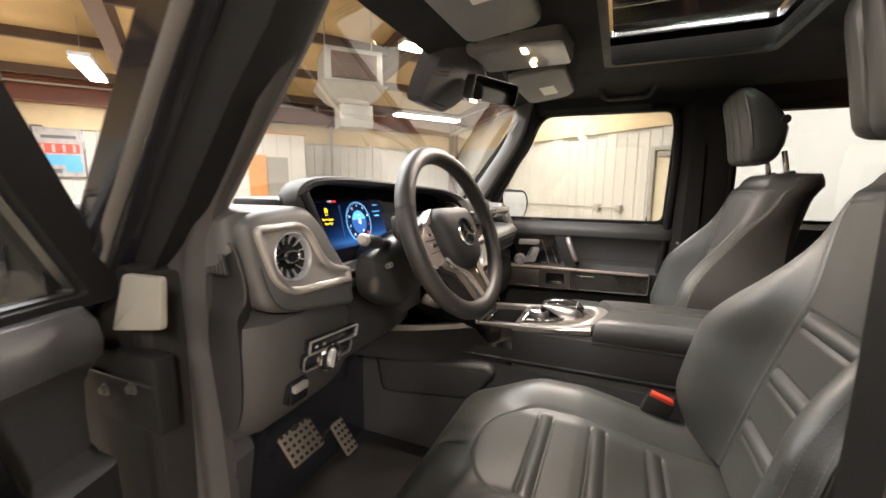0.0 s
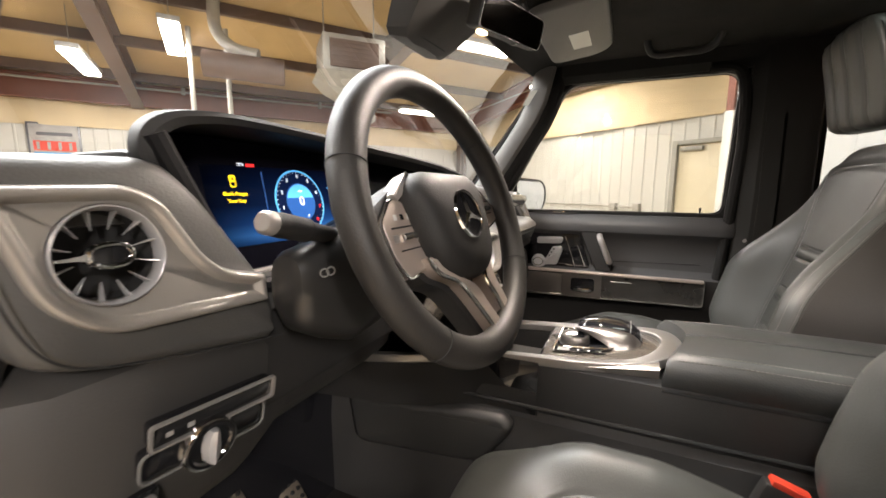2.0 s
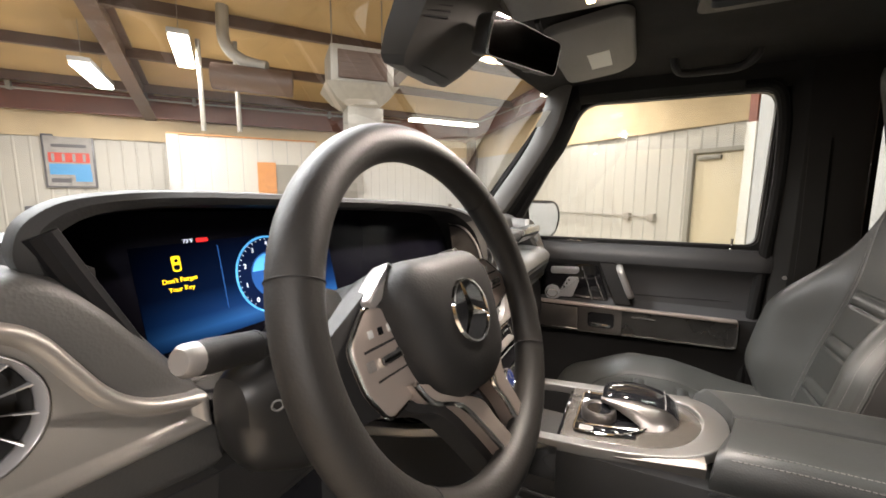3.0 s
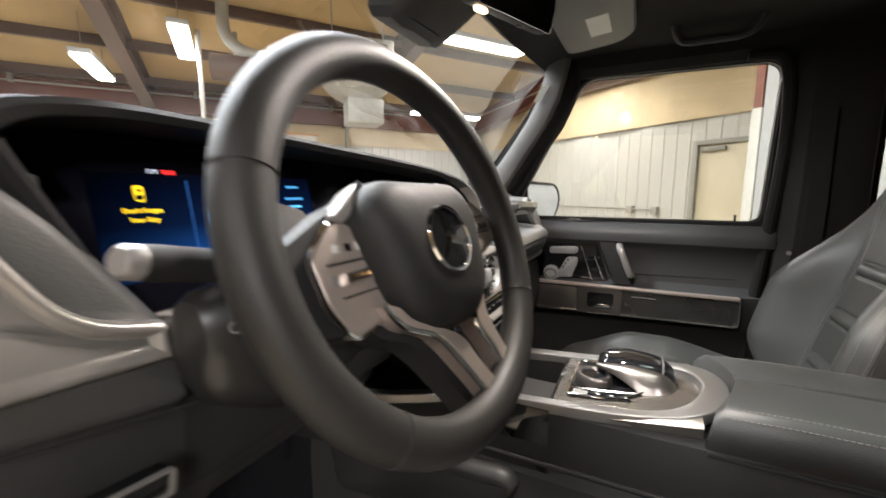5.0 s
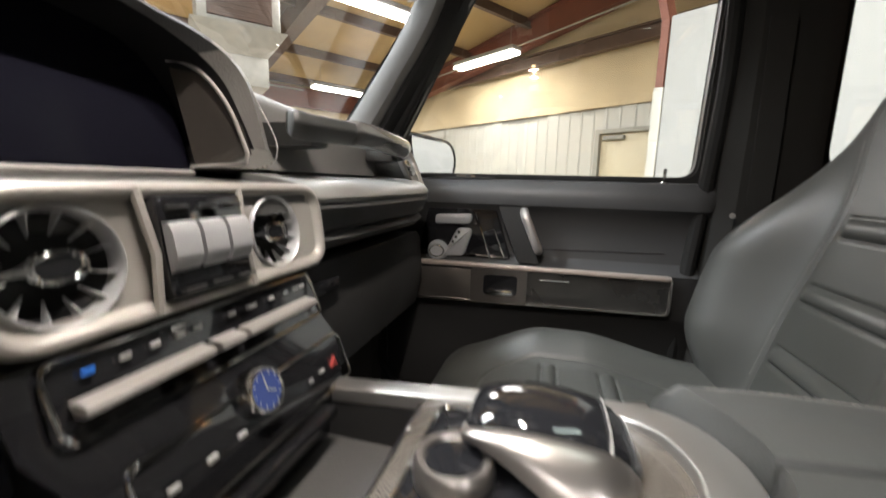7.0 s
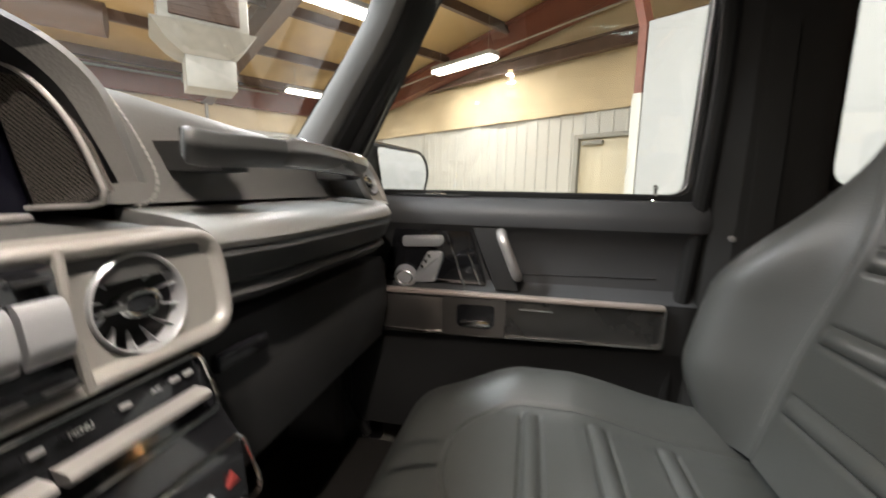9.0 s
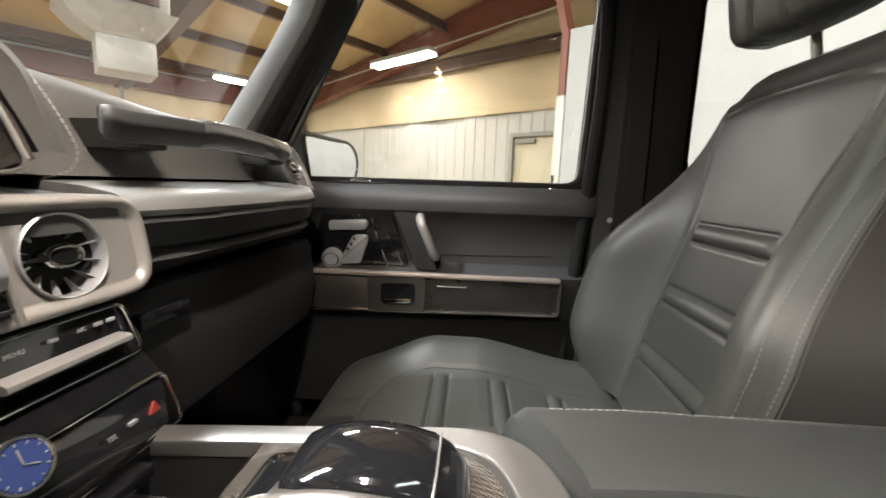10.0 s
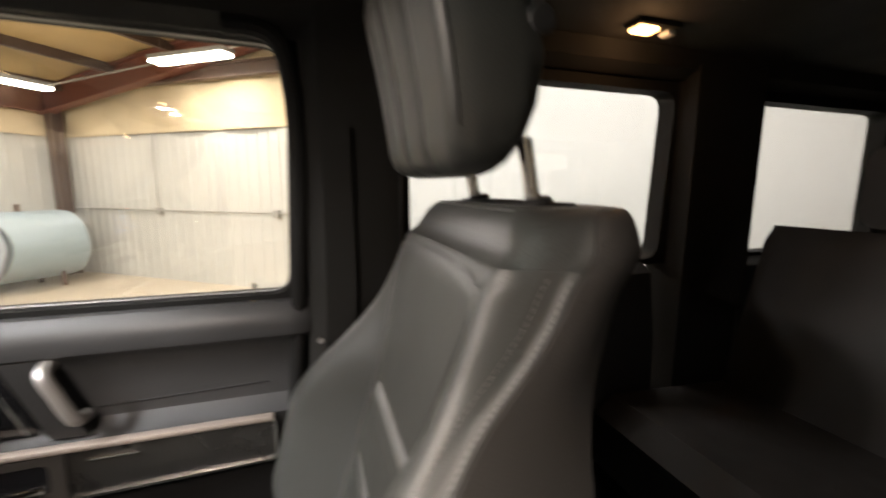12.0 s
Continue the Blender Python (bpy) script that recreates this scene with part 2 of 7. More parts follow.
def screen_field(name):
    """Lit display: navy above, running into bright blue at the foot."""
    m = glowing(name, (0.0, 0.0, 0.0), 1.0)
    n, l = m.node_tree.nodes, m.node_tree.links
    co, sp, up, ramp = (n.new(k) for k in ("ShaderNodeTexCoord", "ShaderNodeSeparateXYZ", "ShaderNodeMapRange", "ShaderNodeValToRGB"))
    up.inputs["From Min"].default_value, up.inputs["From Max"].default_value = 1.360, 1.458
    l.new(co.outputs["Object"], sp.inputs[0])
    l.new(sp.outputs["Z"], up.inputs["Value"])
    l.new(up.outputs["Result"], ramp.inputs["Fac"])
    stops = ramp.color_ramp.elements
    stops[0].position, stops[0].color = 0.0, (0.006, 0.034, 0.12, 1)
    stops[1].position, stops[1].color = 1.0, (0.0010, 0.0018, 0.006, 1)
    for at, colour in ((0.12, (0.022, 0.115, 0.34, 1)), (0.26, (0.007, 0.040, 0.15, 1)), (0.5, (0.0022, 0.009, 0.036, 1))):
        stops.new(at).color = colour
    l.new(ramp.outputs["Color"], n["Principled BSDF"].inputs["Emission Color"])
    side = n.new("ShaderNodeMapRange")
    side.inputs["From Min"].default_value, side.inputs["From Max"].default_value = 0.700, 0.805
    side.inputs["To Min"].default_value, side.inputs["To Max"].default_value = 0.12, 1.15
    l.new(sp.outputs["Y"], side.inputs["Value"])
    l.new(side.outputs["Result"], n["Principled BSDF"].inputs["Emission Strength"])
    return m


SCREEN_FIELD = screen_field("display_blue_field")

# ---- mesh helpers ----


def part(name, bm, mat, parent=None, label="", smooth=35):
    """Links a bmesh as one mesh object under its thing."""
    bmesh.ops.remove_doubles(bm, verts=bm.verts, dist=1e-6)
    bmesh.ops.recalc_face_normals(bm, faces=bm.faces)
    me = bpy.data.meshes.new(name)
    bm.to_mesh(me)
    bm.free()
    me.materials.append(mat)
    if smooth:
        me.polygons.foreach_set("use_smooth", [True] * len(me.polygons))
        me.set_sharp_from_angle(angle=radians(smooth))
    ob = new(name, me)
    ob.parent = parent
    if label:
        ob["label"] = label
    return ob


def thing(name, label, category, group="", kind="", at=(0, 0, 0)):
    ob = new(name)
    ob.location = at
    ob.empty_display_size = 0.05
    return tagged(ob, label, category, group, kind)


def box(x0, x1, y0, y1, z0, z1, r=0.0, seg=2, m=None, bm=None):
    """A box with rounded edges, optionally moved by m; joins bm."""
    t = bmesh.new()
    bmesh.ops.create_cube(t, size=1)
    bmesh.ops.transform(t, matrix=Matrix.LocRotScale(((x0 + x1) / 2, (y0 + y1) / 2, (z0 + z1) / 2), None, (abs(x1 - x0), abs(y1 - y0), abs(z1 - z0))), verts=t.verts)
    if r:
        bmesh.ops.bevel(t, geom=t.edges[:], offset=r, segments=seg, profile=0.5, affect="EDGES")
    return join(t, m, bm)


def join(t, m=None, bm=None):
    if m is not None:
        bmesh.ops.transform(t, matrix=m, verts=t.verts)
    if bm is None:
        return t
    me = bpy.data.meshes.new("tmp")
    t.to_mesh(me)
    t.free()
    bm.from_mesh(me)
    bpy.data.meshes.remove(me)
    return bm


def loft(loops, closed=True, caps=True, ring=False, bm=None, m=None):
    """Skin through loops of the same count. ring: the last joins the first."""
    t = bmesh.new()
    rows = [[t.verts.new(p) for p in loop] for loop in loops]
    n = len(rows[0])
    pairs = list(zip(rows, rows[1:])) + ([(rows[-1], rows[0])] if ring else [])
    for a, b in pairs:
        for i in range(n if closed else n - 1):
            j = (i + 1) % n
            t.faces.new((a[i], a[j], b[j], b[i]))
    if caps and not ring and closed:
        t.faces.new(rows[0])
        t.faces.new(rows[-1])
    return join(t, m, bm)


def sweep(path, radius, seg=10, closed=False, bm=None, flat=1.0):
    """A round bar along a path; radius may be one number or one per point."""
    pts = [Vector(p) for p in path]
    n = len(pts)
    rad = radius if isinstance(radius, (list, tuple)) else [radius] * n
    loops = []
    up = None
    for i, p in enumerate(pts):
        a = pts[i - 1] if (i or closed) else p
        b = pts[(i + 1) % n] if (i < n - 1 or closed) else p
        d = (b - a).normalized()
        if up is None:
            up = Vector((0, 0, 1)) if abs(d.z) < 0.9 else Vector((1, 0, 0))
        side = d.cross(up).normalized()
        up = side.cross(d).normalized()
        loops.append([p + (side * math.cos(k) + up * math.sin(k) * flat) * rad[i] for k in (2 * math.pi * j / seg for j in range(seg))])
    return loft(loops, ring=closed, bm=bm)


def smooth_path(pts, steps=6, closed=False):
    """Catmull-Rom curve through points."""
    p = [Vector(q) for q in pts]
    n = len(p)
    out = []
    for i in range(n if closed else n - 1):
        a, b, c, d = (p[(i - 1) % n] if closed or i else p[0]), p[i], p[(i + 1) % n], (p[(i + 2) % n] if closed or i + 2 < n else p[-1])
        for k in range(steps):
            t = k / steps
            out.append(0.5 * ((2 * b) + (c - a) * t + (2 * a - 5 * b + 4 * c - d) * t * t + (3 * b - a - 3 * c + d) * t ** 3))
    if not closed:
        out.append(p[-1])
    return out


def round_outline(pts, r, seg=5):
    """A closed 2D outline with rounded corners; r is one number or one per corner."""
    n = len(pts)
    rs = r if isinstance(r, (list, tuple)) else [r] * n
    out = []
    for i in range(n):
        p, a, b = Vector(pts[i]), Vector(pts[i - 1]), Vector(pts[(i + 1) % n])
        da, db = (a - p), (b - p)
        k = min(rs[i], da.length * 0.49, db.length * 0.49)
        s, e = p + da.normalized() * k, p + db.normalized() * k
        for j in range(seg + 1):
            t = j / seg
            out.append(s * (1 - t) ** 2 + p * 2 * t * (1 - t) + e * t * t)
    return out


def slab(outline, to3d, depth, edge=0.0, steps=2, bm=None):
    """A flat plate from a 2D outline; to3d(a, b, h) places it, h from 0 to depth; the far edge is rounded by edge."""
    o = [Vector(p) for p in outline]
    c = sum(o, Vector((0, 0))) / len(o)
    loops = [[to3d(p.x, p.y, 0) for p in o]]

    def inset(k):
        res = []
        n = len(o)
        for i in range(n):
            t = (o[(i + 1) % n] - o[i - 1])
            nrm = Vector((t.y, -t.x)).normalized() if t.length else Vector((0, 0))
            if nrm.dot(o[i] - c) < 0:
                nrm = -nrm
            res.append(o[i] - nrm * k)
        return res
    if edge:
        for j in range(steps + 1):
            a = math.pi / 2 * j / steps
            loops.append([to3d(p.x, p.y, depth - edge + edge * math.sin(a)) for p in inset(edge * (1 - math.cos(a)))])
    else:
        loops.append([to3d(p.x, p.y, depth) for p in o])
    return loft(loops, bm=bm)


def frame_ring(outer, inner, to3d, depth, bm=None):
    """A plate with a hole: both outlines need the same count."""
    loops = [[to3d(p[0], p[1], 0) for p in outer], [to3d(p[0], p[1], depth) for p in outer], [to3d(p[0], p[1], depth) for p in inner], [to3d(p[0], p[1], 0) for p in inner]]
    return loft(loops, ring=True, bm=bm)


def disc(c, n, r, depth, seg=32, bm=None, edge=0.0):
    """A round plate at c that faces along n."""
    q = Vector(n).to_track_quat("Z", "Y").to_matrix().to_4x4()
    m = Matrix.Translation(c) @ q
    o = [(r * math.cos(2 * math.pi * i / seg), r * math.sin(2 * math.pi * i / seg)) for i in range(seg)]
    return slab(o, lambda a, b, h: m @ Vector((a, b, h)), depth, edge, bm=bm)


def lathe(profile, c, n, seg=40, bm=None):
    """Turns (radius, height) pairs round the axis n at c."""
    m = Matrix.Translation(c) @ Vector(n).to_track_quat("Z", "Y").to_matrix().to_4x4()
    loops = []
    for i in range(seg):
        a = 2 * math.pi * i / seg
        loops.append([m @ Vector((r * math.cos(a), r * math.sin(a), h)) for r, h in profile])
    return loft(loops, closed=False, ring=True, bm=bm)


def writing(text, size, mat, m, parent, name="lettering", depth=0.0004):
    """Words in the built-in font as a mesh."""
    cu = bpy.data.curves.new(name, "FONT")
    cu.body, cu.size, cu.extrude, cu.align_x, cu.align_y = text, size, depth, "CENTER", "CENTER"
    tmp = bpy.data.objects.new(name, cu)
    scene.collection.objects.link(tmp)
    me = bpy.data.meshes.new_from_object(tmp.evaluated_get(bpy.context.evaluated_depsgraph_get()))
    bpy.data.objects.remove(tmp)
    me.transform(m)
    me.materials.clear()
    me.materials.append(mat)
    ob = new(name, me)
    ob.parent = parent
    return ob


def inset_outline(o, k):
    """Moves a closed 2D outline inwards by k."""
    n = len(o)
    turn = sum(o[i - 1].x * o[i].y - o[i].x * o[i - 1].y for i in range(n))
    res = []
    for i in range(n):
        t = o[(i + 1) % n] - o[i - 1]
        nrm = Vector((t.y, -t.x)).normalized() if t.length else Vector((0, 0))
        res.append(o[i] - nrm * k * (1 if turn > 0 else -1))
    return res


def smoothstep(a, b, x):
    t = min(1, max(0, (x - a) / (b - a)))
    return t * t * (3 - 2 * t)


def bell(x, c, w):
    return math.exp(-((x - c) / w) ** 2)

# ---- the shed ----
TO_SHED = Matrix.Translation((CORNER.x, CORNER.y, 0)) @ Matrix(((ALONG.x, DEEP.x, 0, 0), (ALONG.y, DEEP.y, 0, 0), (0, 0, 1, 0), (0, 0, 0, 1)))
WIDE, LONG, LINED = 15.0, 19.0, 2.44


def roof_z(v):
    return 3.16 + 0.14 * min(v, 2 * 10.0 - v)


def setting(name, bm, mat, label):
    return tagged(part(name, bm, mat, None), label, kind="structure")


def build_shed():
    setting("ground", box(-0.3, WIDE + 0.3, -0.3, LONG + 0.3, GROUND - 0.2, GROUND, m=TO_SHED), CONCRETE, "smooth tan concrete shed floor")
    # walls: plain backing with ribbed liner below and a quilted blanket above
    for name, (a0, a1, b0, b1) in {"wall_front": (-0.2, WIDE + 0.2, -0.3, -0.06), "wall_right": (-0.3, -0.06, -0.06, LONG + 0.06), "wall_back": (-0.2, WIDE + 0.2, LONG + 0.06, LONG + 0.3), "wall_left": (WIDE + 0.06, WIDE + 0.3, -0.06, LONG + 0.06)}.items():
        setting(name, box(a0, a1, b0, b1, GROUND - 0.2, 5.2, m=TO_SHED), BLANKET, "shed wall behind its lining")

    def lining(name, length, place):
        """Ribbed liner sheets: flat pans with narrow raised ribs."""
        n = int(length / 0.2)
        t = bmesh.new()
        outline = []
        for i in range(n):
            s = i * 0.2
            outline += [(s, 0.0), (s + 0.150, 0.0), (s + 0.162, 0.010), (s + 0.180, 0.010), (s + 0.192, 0.0)]
        lo = [t.verts.new(place(s, h, GROUND)) for s, h in outline]
        hi = [t.verts.new(place(s, h, LINED)) for s, h in outline]
        for i in range(len(lo) - 1):
            t.faces.new((lo[i], lo[i + 1], hi[i + 1], hi[i]))
        w = setting(name, t, LINER, "ribbed off-white steel liner panels")
        return w

    lining("liner_front", WIDE, lambda s, h, z: shed(s, -0.045 + h, z))
    lining("liner_right", LONG, lambda s, h, z: shed(-0.045 + h, s, z))

    lining("liner_left", LONG, lambda s, h, z: shed(WIDE + 0.045 - h, s, z))
    lining("liner_back", WIDE, lambda s, h, z: shed(s, LONG + 0.045 - h, z))

    def blanket(name, length, place):
        """Sagging vinyl-faced insulation over the liner, drawn in at its straps."""
        nu, nz = int(length / 0.11), 8
        rows = []
        for j in range(nz + 1):
            z = LINED + (4.6 - LINED) * j / nz
            rows.append([place(i * length / nu, 0.03 + 0.05 * abs(math.sin(i * length / nu * math.pi / 1.22)) + 0.012 * noise.noise((i * 0.7, z * 2.0, 3)), z) for i in range(nu + 1)])
        setting(name, loft(rows, closed=False, caps=False), BLANKET, "wrinkled tan vinyl-faced wall insulation")

    blanket("upper_wall_front", WIDE, lambda s, h, z: shed(s, h - 0.05, z))
    blanket("upper_wall_right", LONG, lambda s, h, z: shed(h - 0.05, s, z))
    # one roof sheet in two slopes, bellied between the purlins
    rows = []
    steps = 96
    for i in range(steps + 1):
        v = -0.3 + (LONG + 0.6) * i / steps
        rows.append([shed(u, v, roof_z(v) + 0.10 - 0.05 * abs(math.sin(v * math.pi / 1.3))) for u in np.linspace(-0.3, WIDE + 0.3, 14)])
    top = [[p + Vector((0, 0, 0.3)) for p in row] for row in rows]
    ceil = loft(rows, closed=False, caps=False)
    loft(top, closed=False, caps=False, bm=ceil)
    setting("ceiling", ceil, ROOFING, "yellowed roof insulation sagging between purlins")


def beam(name, a, b, w, h, mat, label):
    """An I-beam from a to b, standing on its web."""
    a, b = Vector(a), Vector(b)
    d = (b - a).normalized()
    side = d.cross(Vector((0, 0, 1))).normalized()
    if side.length < 0.5:
        side = Vector((DEEP.x, DEEP.y, 0))
    up = side.cross(d).normalized()
    f = 0.012
    o = [(-w, -h), (w, -h), (w, -h + 2 * f), (f / 2, -h + 2 * f), (f / 2, h - 2 * f), (w, h - 2 * f), (w, h), (-w, h), (-w, h - 2 * f), (-f / 2, h - 2 * f), (-f / 2, -h + 2 * f), (-w, -h + 2 * f)]
    bm = loft([[p + side * x + up * y for x, y in o] for p in (a, b)])
    return tagged(part(name, bm, mat, None), label, "beam", "shed frame")


def build_frame():
    for u in (0.25, 3.4, 6.9, 10.4, 14.0):
        beam("rafter", shed(u, -0.02, roof_z(0) - 0.16), shed(u, 9.9, roof_z(9.9) - 0.16), 0.09, 0.2, STEEL if u < 3 else DARK_STEEL, "dark red-brown steel rafter under the roof")
    for k in range(9):
        v = 1.3 * k + 0.65
        beam("purlin", shed(0, v, roof_z(v) + 0.0), shed(WIDE, v, roof_z(v) + 0.0), 0.035, 0.09, DARK_STEEL, "thin brown steel purlin against the roof insulation")
    beam("eave_beam", shed(0.05, 0.14, 3.02), shed(WIDE, 0.14, 3.02), 0.07, 0.19, STEEL, "red-brown steel beam along the front wall")
    beam("eave_beam", shed(0.14, 0.3, 3.25), shed(0.14, LONG, 3.25), 0.06, 0.10, DARK_STEEL, "brown steel strut along the side wall")
    beam("corner_column", shed(0.16, 0.16, GROUND), shed(0.16, 0.16, 3.2), 0.09, 0.09, DARK_STEEL, "brown steel column in the corner behind the liner")
    rod = sweep([shed(1.0, 1.2, 2.98), shed(0.4, 9, 3.72)], 0.012, 6)
    tagged(part("brace_rod", rod, GALV), "thin steel brace rod below the roof", "rod")


def build_strips():
    for place, length, lengthwise, watt in STRIPS:
        way = ALONG if lengthwise else DEEP
        m = pose(place.x, place.y, place.z, 0, 0, math.degrees(math.atan2(way.y, way.x)))
        lamp = thing("strip_light", "white strip light with a lit diffuser hung under the roof, some added unseen", "ceiling light", "strip lights")
        h = length / 2
        part("housing", box(-h, h, -0.11, 0.11, 0.0, 0.06, 0.012, m=m), WHITE, lamp)
        part("diffuser", box(-h + 0.01, h - 0.01, -0.10, 0.10, -0.05, -0.002, 0.02, m=m), TUBE_GLOW, lamp, "glowing white diffuser")
        for s in (-h * 0.8, h * 0.8):
            end = m @ Vector((s, 0, 0.05))
            d = end.xy - CORNER
            v = d.dot(DEEP)
            part("hanger", sweep([end, end + Vector((0, 0, max(0.08, roof_z(v) + 0.05 - end.z)))], 0.004, 6), GALV, lamp)


def shed_box(name, u0, u1, v0, v1, z0, z1, mat, parent=None, label="", r=0.0):
    return part(name, box(u0, u1, v0, v1, z0, z1, r, m=TO_SHED), mat, parent, label)


def build_exit():
    d = thing("exit_door", "tan steel exit door in a grey frame, shut", "door")
    v0 = (Vector((0.56, 7.26)) - CORNER).dot(DEEP)
    z1 = 2.13
    shed_box("door_leaf", -0.03, 0.0, v0 + 0.07, v0 + 0.99, GROUND, z1 - 0.06, DOOR_TAN, d, "tan painted steel leaf", 0.004)
    for a, b in ((v0, v0 + 0.07), (v0 + 0.99, v0 + 1.06)):
        shed_box("jamb", -0.05, 0.06, a, b, GROUND, z1, FRAME_GREY, d, "", 0.004)
    shed_box("head", -0.05, 0.06, v0 + 0.07, v0 + 0.99, z1 - 0.06, z1, FRAME_GREY, d, "", 0.004)
    shed_box("door_closer", 0.0, 0.06, v0 + 0.12, v0 + 0.42, z1 - 0.15, z1 - 0.09, GREY_PANEL, d, "grey closer arm box", 0.008)
    part("door_knob", lathe([(0.0, 0.07), (0.028, 0.065), (0.03, 0.045), (0.012, 0.03), (0.012, 0), (0.03, 0)], shed(0.0, v0 + 0.9, 0.95), (-ALONG.x * -1, -ALONG.y * -1, 0), 16), GALV, d)


def build_wall_clutter():
    # conduit with boxes along the side wall
    c = thing("conduit_run", "thin grey metal conduit with outlet boxes along the liner", "conduit")
    part("pipe", sweep([shed(0.02, 0.1, 1.16), shed(0.02, 5.15, 1.16)], 0.014, 8), GALV, c)
    for v in (2.3, 4.72, 5.15):
        shed_box("outlet_box", -0.03, 0.05, v - 0.05, v + 0.05, 1.09, 1.21, GALV, c, "", 0.006)
    part("riser", sweep([shed(0.02, 2.3, 1.2), shed(0.02, 2.3, LINED)], 0.010, 8), GALV, c)
    e = thing("eave_conduit", "long grey conduit along the eave beam", "conduit")
    part("pipe", sweep([shed(2.2, 0.36, 3.13), shed(8.0, 0.36, 3.10), shed(14.6, 0.36, 3.12)], 0.018, 8), GALV, e)
    for u in (3.8, 6.2, 8.6, 11.0):
        shed_box("clamp", u - 0.03, u + 0.03, 0.32, 0.40, 3.07, 3.20, GALV, e, "", 0.006)
    # posters on the front wall
    def poster(u0, u1, z0, z1, kind):
        p = thing("poster", {"car": "framed poster with red and blue print on a grey ground", "dark": "dark framed poster with faded print", "low": "small framed poster with a blue print"}[kind], "poster", "posters")
        shed_box("frame", u0, u1, -0.02, 0.012, z0, z1, POSTER_DARK, p, "thin black frame", 0.004)
        shed_box("sheet", u0 + 0.03, u1 - 0.03, 0.010, 0.016, z0 + 0.03, z1 - 0.03, POSTER_GREY if kind != "low" else POSTER_DARK, p)
        w, h = u1 - u0, z1 - z0
        if kind == "car":
            shed_box("red_bar", u0 + 0.07, u1 - 0.07, 0.014, 0.020, z0 + h * 0.48, z0 + h * 0.66, POSTER_RED, p, "red printed bar")
            for k in range(4):
                shed_box("letter_bar", u0 + 0.12 + k * w * 0.2, u0 + 0.16 + k * w * 0.2, 0.018, 0.023, z0 + h * 0.50, z0 + h * 0.64, POSTER_GREY, p)
            shed_box("blue_bar", u0 + 0.07, u1 - 0.07, 0.014, 0.020, z0 + h * 0.25, z0 + h * 0.45, POSTER_BLUE, p, "blue printed bar")
            shed_box("blue_patch", u0 + 0.06, u0 + w * 0.42, 0.016, 0.021, z0 + h * 0.12, z0 + h * 0.30, POSTER_BLUE, p)
            shed_box("dark_bar", u0 + 0.10, u1 - 0.12, 0.014, 0.020, z0 + h * 0.76, z0 + h * 0.82, POSTER_DARK, p)
            shed_box("dark_bar", u0 + w * 0.5, u1 - 0.08, 0.016, 0.021, z0 + h * 0.1, z0 + h * 0.18, POSTER_DARK, p)
        elif kind == "low":
            for k, s in enumerate((0.12, 0.40, 0.68)):
                shed_box("blue_patch", u0 + w * s, u0 + w * (s + 0.22), 0.014, 0.021, z0 + h * 0.25, z0 + h * 0.75, POSTER_BLUE, p)
        else:
            shed_box("red_bar", u0 + 0.08, u1 - 0.15, 0.014, 0.020, z0 + h * 0.4, z0 + h * 0.52, POSTER_RED, p)
            shed_box("dark_bar", u0 + 0.08, u1 - 0.08, 0.014, 0.020, z0 + h * 0.66, z0 + h * 0.92, POSTER_DARK, p)
    poster(7.75, 8.42, 1.60, 2.48, "car")
    poster(9.35, 10.05, 1.60, 2.48, "dark")
    poster(8.10, 8.72, 1.02, 1.30, "low")
    # little office box against the front wall
    o = thing("office_partition", "white panelled office box with a wooden trim line on top", "partition")
    z1 = LINED
    shed_box("front_panel", 4.3, 6.55, 1.22, 1.32, GROUND, z1, LINER, o)
    shed_box("side_panel", 6.45, 6.55, -0.02, 1.22, GROUND, z1, WHITE, o)
    shed_box("side_panel", 4.3, 4.4, -0.02, 1.22, GROUND, z1, LINER, o)
    shed_box("corner_trim", 6.42, 6.58, 1.30, 1.345, GROUND, z1, WHITE, o, "smooth white corner strip")
    shed_box("top_trim", 4.28, 6.58, 1.20, 1.35, z1, z1 + 0.02, ORANGE_WOOD, o, "orange wooden cap strip")
    for k in range(8):
        shed_box("batten", 4.55 + k * 0.24, 4.565 + k * 0.24, 1.318, 1.328, GROUND, z1 - 0.01, WHITE, o)
    shed_box("hatch_opening", 4.62, 5.0, 1.315, 1.33, 1.2, 2.02, GREY_PANEL, o, "grey window beside the wooden leaf")
    shed_box("wooden_leaf", 5.0, 5.3, 1.32, 1.36, 1.2, 2.05, ORANGE_WOOD, o, "orange wooden leaf standing open")
    # unit heater with its sheet-metal duct
    h = thing("unit_heater", "grey sheet-metal unit heater hung under the roof", "heater")
    M = pose(-3.2, 4.62, 0, 0, 0, 48)
    part("cabinet", box(-0.36, 0.36, -0.30, 0.30, 2.76, 3.16, 0.015, m=M), GALV, h)
    part("grille", box(-0.28, 0.28, -0.325, -0.295, 2.80, 3.10, 0.008, m=M), DARK_STEEL, h, "dark louvred face")
    for k in range(6):
        part("louvre", box(-0.27, 0.27, -0.330, -0.32, 2.83 + k * 0.045, 2.84 + k * 0.045, 0.002, m=M), DARK_STEEL, h)
    hood = loft([[M @ Vector(p) for p in ((-a, -b, z), (a, -b, z), (a, b, z), (-a, b, z))] for a, b, z in ((0.42, 0.34, 2.75), (0.30, 0.26, 2.60), (0.18, 0.2, 2.52))])
    part("hopper", hood, GALV, h, "tapered sheet-metal hopper")
    part("filter_box", box(-0.17, 0.25, -0.2, 0.2, 2.24, 2.52, 0.01, m=M), GALV, h)
